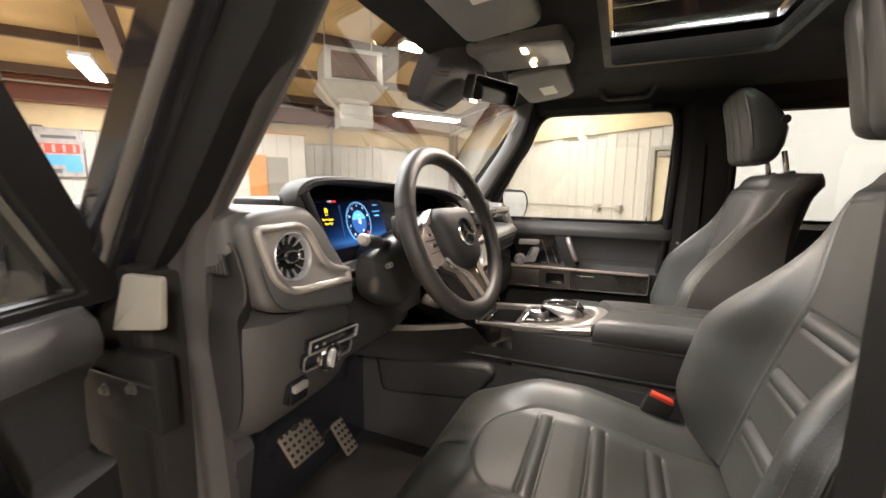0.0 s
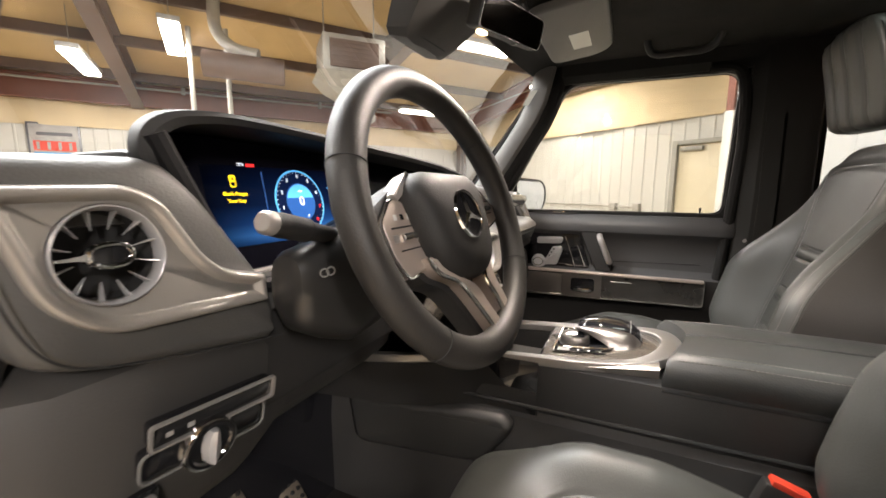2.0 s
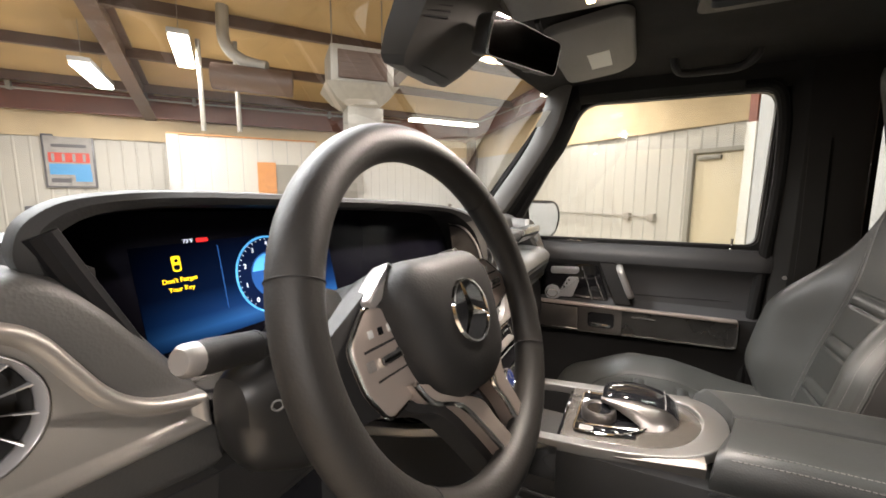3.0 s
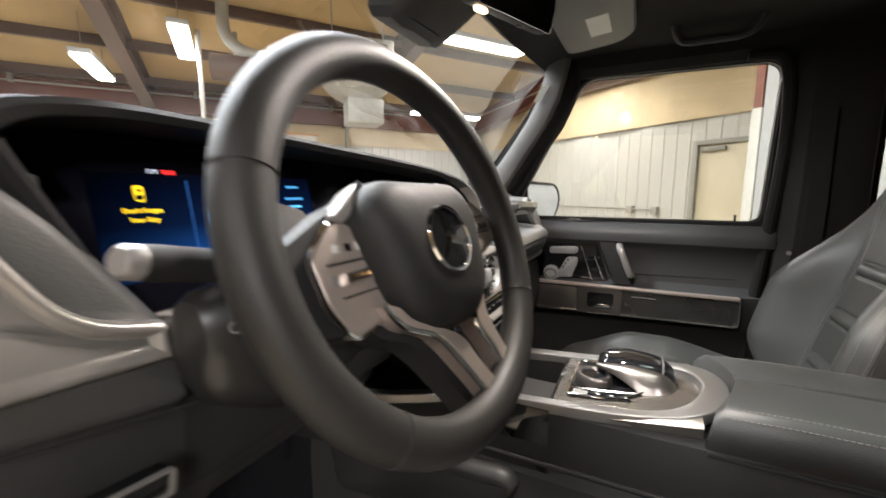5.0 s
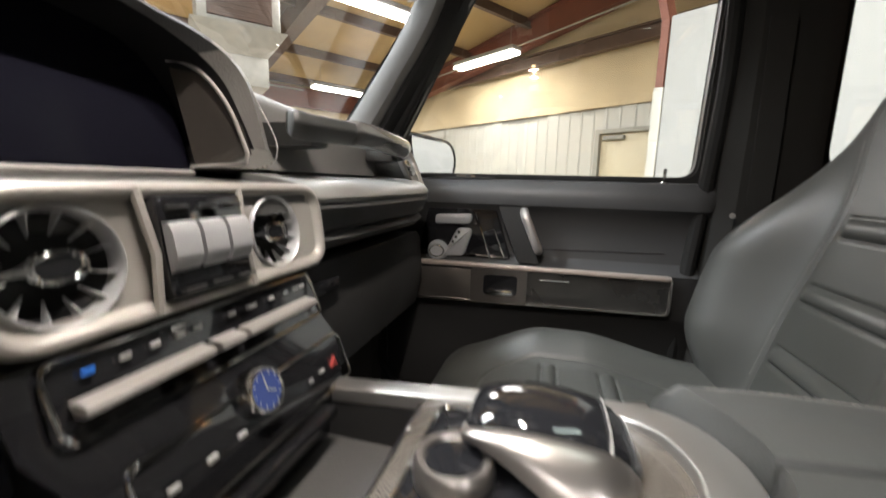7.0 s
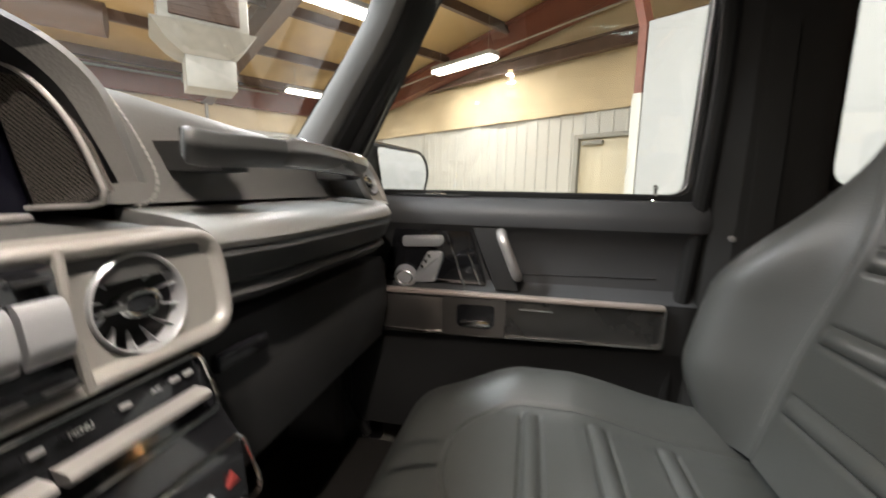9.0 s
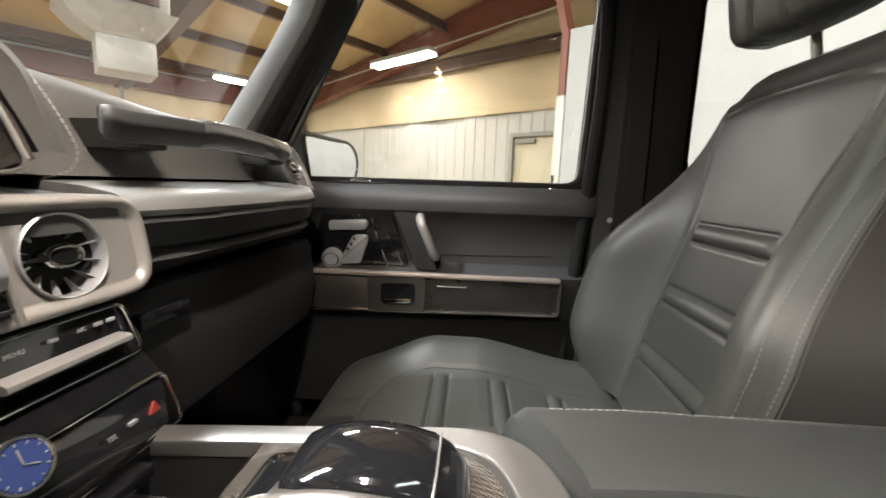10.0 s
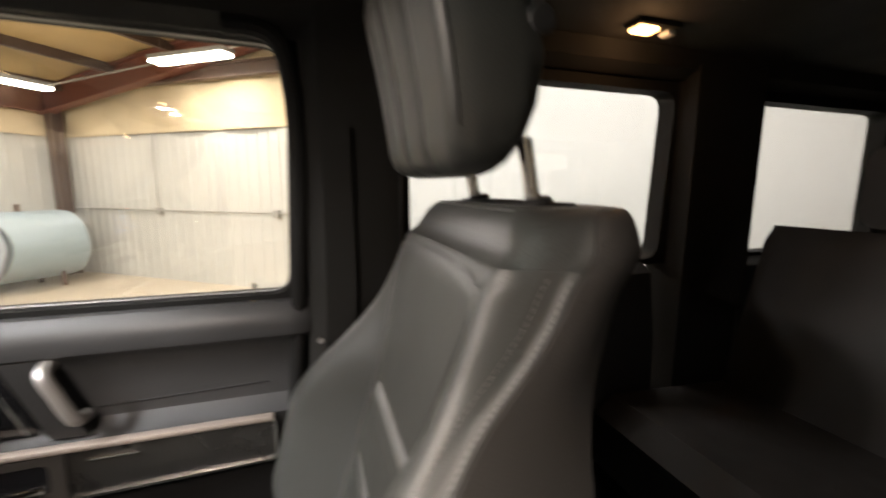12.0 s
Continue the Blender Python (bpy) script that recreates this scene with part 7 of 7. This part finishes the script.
def build_seat(name, yc, label):
    s = thing(name, label, "car seat", "front seats")
    # backrest
    ribs = (1.275, 1.165, 1.055)

    def back_x(z):
        return 0.335 + (z - 1.03) * 0.262 + 0.10 * smoothstep(1.44, 1.58, z) ** 2

    def half(z):
        return 0.245 + 0.025 * smoothstep(0.95, 1.15, z) - 0.083 * smoothstep(1.18, 1.41, z)

    def insert(z):
        return 0.125 - 0.02 * smoothstep(1.1, 1.3, z) + 0.034 * smoothstep(1.3, 1.46, z)
    def rise_at(I, W, a):
        return 0.62 * smoothstep(I, I + 0.62 * (W - I), a) + 0.38 * smoothstep(I, W * 0.92, a)
    def bulge(z):
        return 0.094 * smoothstep(0.88, 1.08, z) * (1 - smoothstep(1.20, 1.42, z)) + 0.010

    def face_x(z, a, W):
        return back_x(min(z, 1.50)) - bulge(z) * rise_at(insert(z), W, a) + (0.028 + 0.034 * smoothstep(1.36, 1.47, z)) * smoothstep(W * (0.86 - 0.12 * smoothstep(1.36, 1.47, z)), W, a) ** 1.6
    rows, sides = [], {-1: [], 1: []}
    zs = [(z, 0.0) for z in np.linspace(0.95, 1.49, 170)] + [(1.478 + 0.057 * math.sin(k), 1 - math.cos(k)) for k in np.linspace(0.22, math.pi / 2, 12)]
    for z, top in zs:
        W, I, f = half(min(z, 1.49)) - 0.050 * top, insert(z), back_x(min(z, 1.50))
        loop = []
        for y in across(I, W):
            a = abs(y)
            x = face_x(z, a, W)
            edge = bell(a, I, 0.0022) * 0.0036 * (1 - smoothstep(1.462, 1.470, z))
            edge += bell(z, 1.485 - 0.35 * max(0, a - 0.06) ** 1.2, 0.0030) * 0.0034 * (1 - smoothstep(I - 0.002, I + 0.006, a))
            edge += bell(z, 1.468 + 0.75 * (a - I), 0.003) * 0.0024 * smoothstep(I, I + 0.004, a) * (1 - smoothstep(W * 0.88, W * 0.94, a))
            edge += bell(a, W * 0.957, 0.0022) * 0.0026
            x += edge
            if a < I - 0.012:
                for zr in ribs:
                    e = smoothstep(I - 0.012, I - 0.022, a)
                    x += e * (-0.006 * bell(z, zr, 0.012) + 0.0055 * bell(z, zr + 0.015, 0.0034) + 0.0055 * bell(z, zr - 0.015, 0.0034))
            loop.append((x + 0.035 * top, yc + y, z))
        rim = 0.108 - 0.010 * smoothstep(1.25, 1.47, z)
        thick = 0.150 - 0.03 * top
        for i in range(16):
            u = 1 - 2 * i / 15
            loop.append((f + rim + (thick - rim) * (1 - abs(u) ** 4) + 0.02 * top, yc + W * 0.985 * u * (0.97 + 0.03 * abs(u)), z))
        rows.append(loop)
        for sd in (-1, 1):
            x0, x1 = face_x(z, W, W) + 0.035 * top, f + rim + 0.02 * top
            w = yc + sd * (W + 0.0012)
            sides[sd].append([(x0 + 0.0015, w - sd * 0.004, z), (x0 + 0.003, w, z), (x0 + (x1 - x0) * 0.3, w + sd * 0.004, z), (x0 + (x1 - x0) * 0.7, w + sd * 0.004, z), (x1, w - sd * 0.001, z), (x1 - 0.003, w - sd * 0.008, z)])
    back = part("backrest", loft(rows), LEATHER, s, "black leather backrest with raised ribs").data
    back.materials.append(BOLSTER)
    for f in back.polygons:
        if abs(f.center.y - yc) > half(min(f.center.z, 1.49)) * 0.955 or f.center.x > back_x(min(f.center.z, 1.5)) + 0.03:
            f.material_index = 1
    for sd in (-1, 1):
        part("side_panel", loft(sides[sd][:170:4] + sides[sd][170:]), SEAT_SIDE, s, "darker smooth side panel")
    part("post_tray", slab(round_outline([(0.520, -0.100), (0.585, -0.092), (0.585, 0.092), (0.520, 0.100)], 0.022, 5), lambda a, b, h: (a, yc + b, 1.5335 + h), 0.004, 0.001), SEAM, s, "dark recess round the posts")
    # stitching beside the insert and along the outer seam
    for sd in (-1, 1):
        lines = [[(face_x(z, insert(z) + 0.008, half(z)) - 0.0003, yc + sd * (insert(z) + 0.008), z) for z in np.linspace(1.0, 1.41, 60)]]
        lines += [[(face_x(z, half(z) * off, half(z)) - 0.0003, yc + sd * half(z) * off, z) for z in np.linspace(1.02, 1.485, 60)] for off in (0.932, 0.982)]
        for line in lines:
            stitches(line, 0.006, s, THREAD, 0.00038)
    # cushion
    rows = []
    ribx = (-0.02, 0.09, 0.20)

    def nose_at(x):
        return max(0.0, 1 - min(1, max(0, (-0.12 - x) / 0.145)) ** 2.4) ** 0.45

    def top_at(x, a, W):
        return 0.970 - 0.10 * (x - 0.05) * (x > 0.05) - 0.02 * smoothstep(0.05, 0.25, x) + 0.048 * smoothstep(0.12, W * 0.82, a) * smoothstep(-0.19, -0.03, x) - 0.06 * smoothstep(W * 0.86, W, a) ** 1.5
    xs = [-0.2649, -0.2645, -0.263, -0.26, -0.255, -0.247, -0.238, -0.226, -0.213, -0.199, -0.183, -0.167] + list(np.linspace(-0.152, -0.03, 60)) + list(np.linspace(-0.026, 0.40, 130))
    for x in xs:
        nose = nose_at(x)
        W = 0.255 - 0.05 * (1 - nose) ** 1.5
        I = 0.150
        curve = I * math.sqrt(max(0.1, 1 - max(0, (-0.03 - x) / 0.115) ** 2))
        loop = []
        for y in across(curve, W):
            a = abs(y)
            zt = top_at(x, a, W)
            gap = (math.hypot(max(0, -0.03 - x) / 0.115, a / I) - 1) * 0.13
            zt -= 0.0034 * bell(gap, 0, 0.0026)
            if gap < -0.012:
                for xr in ribx:
                    e = smoothstep(-0.012, -0.022, gap)
                    zt += e * (0.006 * bell(x, xr, 0.012) - 0.0055 * bell(x, xr + 0.015, 0.0034) - 0.0055 * bell(x, xr - 0.015, 0.0034))
            loop.append((x, yc + y, 0.86 + (zt - 0.86) * nose))
        zb = 0.86 - 0.03 * nose
        loop += [(x, yc + W * 0.97 * (1 - 2 * i / 7), zb if 0 < i < 7 else zb + 0.02) for i in range(8)]
        rows.append(loop)
    part("cushion", loft(rows), LEATHER, s, "black leather seat cushion with raised ribs")
    for sd in (-1, 1):
        line = []
        for x in np.linspace(-0.10, 0.33, 50):
            W = 0.255
            a = W * 0.90
            line.append((x, yc + sd * a, 0.86 + (top_at(x, a, W) - 0.86) * nose_at(x) + 0.0004))
        part("welt", sweep(line, 0.0018, 6), SEAM, s)
    part("plinth", box(-0.08, 0.36, yc - 0.20, yc + 0.20, FLOOR_Z - 0.005, 0.86, 0.03, 3), PLASTIC, s, "black seat base")
    # headrest on two posts
    head = []
    for z, W, x0, x1 in ((1.564, 0.080, 0.450, 0.488), (1.568, 0.104, 0.438, 0.500), (1.576, 0.120, 0.430, 0.509), (1.590, 0.129, 0.425, 0.517), (1.62, 0.134, 0.421, 0.527), (1.66, 0.135, 0.415, 0.531), (1.70, 0.134, 0.407, 0.517), (1.735, 0.130, 0.399, 0.491), (1.758, 0.122, 0.395, 0.464), (1.772, 0.108, 0.395, 0.442), (1.780, 0.086, 0.399, 0.430), (1.784, 0.05, 0.404, 0.422)):
        loop = []
        for i in range(65):
            u = -1 + 2 * i / 64
            y = W * u
            x = x0 + 0.008 * abs(u) ** 2 + 0.006 * smoothstep(0.93, 1.0, abs(u)) ** 2
            for g in (-0.066, 0.0, 0.066):
                x += 0.006 * bell(y, g, 0.0045) - 0.003 * bell(y, g + 0.033, 0.02)
            loop.append((x, yc + y, z))
        for k in (0.25, 0.6):
            loop.append((x0 + 0.014 + (x1 - x0 - 0.014) * k, yc + W * (1.0 + 0.02 * math.sin(math.pi * k)), z))
        for i in range(9):
            u = 1 - 2 * i / 8
            loop.append((x1 - 0.022 * abs(u) ** 3, yc + W * 0.985 * u, z))
        for k in (0.6, 0.25):
            loop.append((x0 + 0.014 + (x1 - x0 - 0.014) * k, yc - W * (1.0 + 0.02 * math.sin(math.pi * k)), z))
        head.append(loop)
    part("headrest", loft(head), LEATHER, s, "black leather headrest with vertical pleats", 50)
    for sd in (-1, 1):
        part("headrest_seam", sweep([(x0 + 0.0145, yc + sd * (W + 0.0002), z) for z, W, x0 in ((1.60, 0.131, 0.424), (1.62, 0.134, 0.421), (1.66, 0.135, 0.415), (1.70, 0.134, 0.407), (1.735, 0.130, 0.399), (1.756, 0.1225, 0.395))], 0.0012, 6), SEAM, s)
    for dy in (-0.076, 0.076):
        part("headrest_post", sweep([(0.545, yc + dy, 1.50), (0.525, yc + dy, 1.60)], 0.0072, 12), SOFT_CHROME, s, "chrome headrest post")
        part("post_collar", lathe([(0.0075, 0.004), (0.013, 0.004), (0.016, 0.0), (0.016, -0.003)], (0.541, yc + dy, 1.539), (-0.2, 0, 1), 16), PLASTIC, s)
    part("headrest_button", lathe([(0.0, 0.002), (0.010, 0.002), (0.012, 0.0)], (0.50, yc - 0.1425, 1.68), (0, -1, 0), 16), PLASTIC, s)


# ---- other things in the car ----


def build_small():
    # rear bench, with the shade of the rear cabin put into its leather
    r = thing("rear_bench", "rear bench seat with headrests, its leather darkened for shade", "car seat")
    part("cushion", loft([[(x, y, z) for x, z in ((0.95, 0.90), (0.95, 1.02), (1.0, 1.06), (1.38, 1.04), (1.42, 0.9))] for y in (0.52, 0.56, 1.225, 1.89, 1.93)]), REAR_SHADE_LEATHER, r)
    part("backrest", loft([[(x, y, z) for x, z in ((1.34, 0.95), (1.36, 1.10), (1.44, 1.42), (1.47, 1.46), (1.54, 1.45), (1.52, 0.95))] for y in (0.53, 0.57, 1.225, 1.88, 1.92)]), REAR_SHADE_LEATHER, r)
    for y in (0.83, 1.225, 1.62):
        part("headrest", slab(round_outline([(y - 0.12, 1.47), (y + 0.12, 1.47), (y + 0.12, 1.64), (y - 0.12, 1.64)], 0.04, 5), lambda a, b, h: (1.44 + h, a, b), 0.09, 0.025, 3), REAR_SHADE_LEATHER, r)
    # mirror and sensor cover
    m = thing("rear_view_mirror", "black rear-view mirror under the roof", "mirror")
    M = Matrix.Translation((-0.245, 1.248, 1.763)) @ Matrix.Rotation(radians(-15), 4, "Z") @ Matrix.Rotation(radians(11), 4, "Y") @ Matrix.Rotation(radians(4), 4, "X")
    o = round_outline([(-0.120, -0.030), (0.116, -0.032), (0.122, 0.029), (-0.112, 0.034)], [0.012, 0.014, 0.014, 0.012], 5)
    part("shell", slab(o, lambda a, b, h: M @ Vector((-h, a, b)), 0.036, 0.014, 3), PLASTIC, m, "black mirror shell")
    part("mirror_glass", slab([p * 0.965 for p in o], lambda a, b, h: M @ Vector((0.001 + h, a, b)), 0.002), MIRROR_DIM, m, "dark dimming mirror glass")
    part("glass_edge", sweep([M @ Vector((0.002, p[0] * 0.985, p[1] * 0.985)) for p in o], 0.0012, 6, closed=True), BLACK_TRIM, m, "thin glass edge")
    part("mirror_light", box(-0.006, 0.006, -0.012, 0.012, -0.004, 0.004, 0.003, m=M @ Matrix.Translation((-0.012, -0.088, -0.0335))), DOME_GLOW, m, "small glowing mirror light")
    part("mirror_key", box(-0.006, 0.006, -0.006, 0.006, -0.002, 0.002, 0.001, m=M @ Matrix.Translation((-0.012, 0.03, -0.033))), PLASTIC_GREY, m)
    part("arm", sweep([(-0.27, 1.240, 1.770), (-0.33, 1.23, 1.80), (-0.38, 1.225, 1.83)], 0.014, 10), PLASTIC, m)
    part("arm_cable", sweep([(-0.262, 1.222, 1.785), (-0.275, 1.218, 1.82), (-0.30, 1.218, 1.862)], 0.0035, 8), PLASTIC_GREY, m)
    k = thing("sensor_cover", "black sensor cover behind the mirror on the windscreen", "sensor cover")
    hood = []
    for x, z, w, t, d in ((-0.432, 1.732, 0.052, 0.012, 0.010), (-0.440, 1.737, 0.080, 0.030, 0.010), (-0.438, 1.748, 0.094, 0.056, 0.008), (-0.420, 1.780, 0.106, 0.088, 0.004), (-0.395, 1.825, 0.112, 0.105, 0.0), (-0.365, 1.875, 0.114, 0.110, 0.0)):
        hood.append([(x - 0.03, 1.215 - w, z), (x - 0.03, 1.215 + w, z), (x + t * 0.35, 1.215 + w, z - d), (x + t * 0.9, 1.215 + w * 0.72, z - d), (x + t, 1.215 + w * 0.55, z - d), (x + t, 1.215 - w * 0.35, z - d), (x + t * 0.9, 1.215 - w * 0.55, z - d), (x + t * 0.35, 1.215 - w, z - d)])
    part("cover", loft(hood), LOWER_SKIN, k, "black moulded cover", 25)
    part("cover_seam", sweep([(-0.425, 1.130, 1.7405), (-0.405, 1.170, 1.7305), (-0.400, 1.235, 1.7295), (-0.405, 1.285, 1.7355)], 0.0014, 6), SEAM, k)
    for q in range(6):
        z = 1.789 + q * 0.008
        x = -0.420 + (z - 1.780) * 0.555
        part("cooling_slot", box(x + 0.036, x + 0.078, 1.118 + 0.0, 1.126, z, z + 0.003, m=Matrix.Translation((x + 0.036, 1.110, 0)) @ Matrix.Rotation(radians(40), 4, "Z") @ Matrix.Translation((-x - 0.036, -1.1195, 0))), SEAM, k)
    # overhead console and lamps
    oc = thing("overhead_console", "black overhead console with lit reading lamps", "overhead console")
    part("body", slab(round_outline([(-0.30, 1.12), (-0.05, 1.13), (-0.04, 1.32), (-0.30, 1.33)], 0.03, 5), lambda a, b, h: (a, b, 1.885 - h), 0.05, 0.018, 3), PLASTIC_GREY, oc)
    part("lamp_lens", slab(round_outline([(-0.152, 1.105), (-0.045, 1.115), (-0.045, 1.295), (-0.152, 1.295)], 0.02, 5), lambda a, b, h: (a, b, 1.8365 - h), 0.006, 0.003), LENS, oc, "pale clear lamp lens")
    for y in (1.14, 1.255):
        part("reading_lamp", slab(round_outline([(-0.150, y - 0.020), (-0.136, y - 0.020), (-0.136, y + 0.020), (-0.150, y + 0.020)], 0.005, 4), lambda a, b, h: (a, b, 1.8300 - h), 0.003, 0.001), DOME_GLOW, oc, "glowing reading lamp")
    for s in (RIGHT, LEFT):
        v = thing("sun_visor", "grey sun visor folded up, with a pale warning label", "sun visor", "sun visors")
        y0, y1 = (1.40, 1.80)
        o = round_outline([(-0.26, y0), (-0.10, y0), (-0.08, y0 + 0.03), (-0.08, y1 - 0.05), (-0.12, y1), (-0.26, y1)], 0.04, 5)
        f = lambda a, b, h: (a, side_y(s, b), 1.872 - (a + 0.08) * -0.12 - h)
        part("blade", slab(o, f, 0.020, 0.008, 3), PLASTIC_GREY, v, "grey padded blade")
        part("label", slab([(-0.185, 1.58), (-0.135, 1.58), (-0.135, 1.70), (-0.185, 1.70)], lambda a, b, h: (a, side_y(s, b), 1.872 + (a + 0.08) * 0.12 - 0.0205 - h), 0.0006), LABEL, v, "pale warning label")
        part("clip", sweep([(-0.255, side_y(s, 1.40), 1.84), (-0.255, side_y(s, 1.36), 1.85)], 0.006, 8), PLASTIC, v)
    d = thing("dome_lamp", "lit warm rear dome lamp in the headliner", "lamp")
    part("lamp_housing", box(0.922, 1.03, 1.842, 1.888, 1.860, 1.885, 0.006), BLACK_TRIM, d)
    part("lamp_lens", box(0.93, 0.975, 1.848, 1.882, 1.852, 1.861, 0.003), REAR_GLOW, d, "glowing warm lens")
    part("lamp_button", box(1.00, 1.02, 1.852, 1.878, 1.850, 1.861, 0.004), LENS, d)
    for s in (RIGHT, LEFT):
        g = thing("roof_handle", "black roof grab handle over the door", "grab handle", "roof handles")
        hp = smooth_path([(0.012, side_y(s, 1.810), 1.890), (0.013, side_y(s, 1.822), 1.862), (0.035, side_y(s, 1.852), 1.842), (0.10, side_y(s, 1.846), 1.838), (0.17, side_y(s, 1.852), 1.842), (0.197, side_y(s, 1.822), 1.862), (0.198, side_y(s, 1.810), 1.890)], 5)
        part("grip", sweep(hp, 0.011, 10), PLASTIC, g)
    # pedals and mat
    p = thing("brake_pedal", "metal brake pedal with rubber studs", "pedal", "pedals")
    M = Matrix.Translation((-0.60, 0.792, 0.855)) @ Matrix.Rotation(radians(50), 4, "Y")
    part("plate", box(-0.045, 0.045, -0.055, 0.055, -0.005, 0.005, 0.006, m=M), PEDAL, p, "brushed metal pad")
    for i in range(5):
        for j in range(6):
            part("stud", lathe([(0.0, 0.004), (0.004, 0.0035), (0.005, 0.0)], M @ Vector((-0.034 + i * 0.017, -0.045 + j * 0.018, 0.005)), M.to_3x3() @ Vector((0, 0, 1)), 8), RUBBER, p)
    part("arm", sweep([M @ Vector((-0.03, 0, -0.005)), (-0.68, 0.80, 1.0)], 0.012, 8), PLASTIC, p)
    p = thing("accelerator_pedal", "tall metal accelerator pedal with rubber studs", "pedal", "pedals")
    M = Matrix.Translation((-0.615, 0.955, 0.795)) @ Matrix.Rotation(radians(52), 4, "Y")
    part("plate", box(-0.085, 0.085, -0.026, 0.026, -0.005, 0.005, 0.006, m=M), PEDAL, p, "brushed metal pad")
    for i in range(9):
        for j in range(3):
            part("stud", lathe([(0.0, 0.004), (0.004, 0.0035), (0.005, 0.0)], M @ Vector((-0.072 + i * 0.018, -0.016 + j * 0.016, 0.005)), M.to_3x3() @ Vector((0, 0, 1)), 8), RUBBER, p)
    f = thing("floor_mat", "black floor mat with pale lettering bars", "floor mat")
    part("mat", slab(round_outline([(-0.62, 0.56), (-0.12, 0.56), (-0.12, 1.02), (-0.62, 1.04)], 0.05, 5), lambda a, b, h: (a, b, 0.702 + h), 0.012, 0.004), CARPET, f)
    for k in range(3):
        part("letter_bar", box(-0.22, -0.17, 0.64 + k * 0.035, 0.65 + k * 0.035, 0.7135, 0.7155), PRINT, f)
    part("badge_ring", lathe([(0.045, 0.0), (0.048, 0.002), (0.051, 0.0)], (-0.22, 0.86, 0.714), (0, 0, 1), 28), PRINT, f)
    # belt webbing on the passenger pillar
    b = thing("seat_belt", "black seat belt webbing hanging on the centre pillar", "seat belt", "seat belts")
    part("webbing", loft([[(x - 0.022, y, z), (x + 0.022, y, z), (x + 0.022, y + 0.002, z), (x - 0.022, y + 0.002, z)] for x, y, z in ((0.37, 1.925, 1.66), (0.375, 1.928, 1.4), (0.37, 1.925, 1.1), (0.36, 1.925, 0.8))]), FABRIC, b)
    part("button_stop", lathe([(0.0, 0.003), (0.005, 0.003), (0.006, 0.0)], (0.33, 1.925, 1.275), (0, -1, 0), 12), SATIN, b)
    part("tongue", box(0.355, 0.385, 1.918, 1.924, 1.19, 1.24, 0.003), SATIN, b, "metal belt tongue")
    # papers on the dash top
    q = thing("dash_card", "white card lying on the dash by the windscreen", "card")
    part("card", box(-0.56, -0.50, 0.50, 0.60, 1.4435, 1.448, 0.001), LABEL, q)


build_wheel()
build_console()
build_seat("driver_seat", 0.828, "black leather driver seat with ribbed insert and pale stitching")
build_seat("passenger_seat", 1.622, "black leather passenger seat with ribbed insert and pale stitching")
build_small()
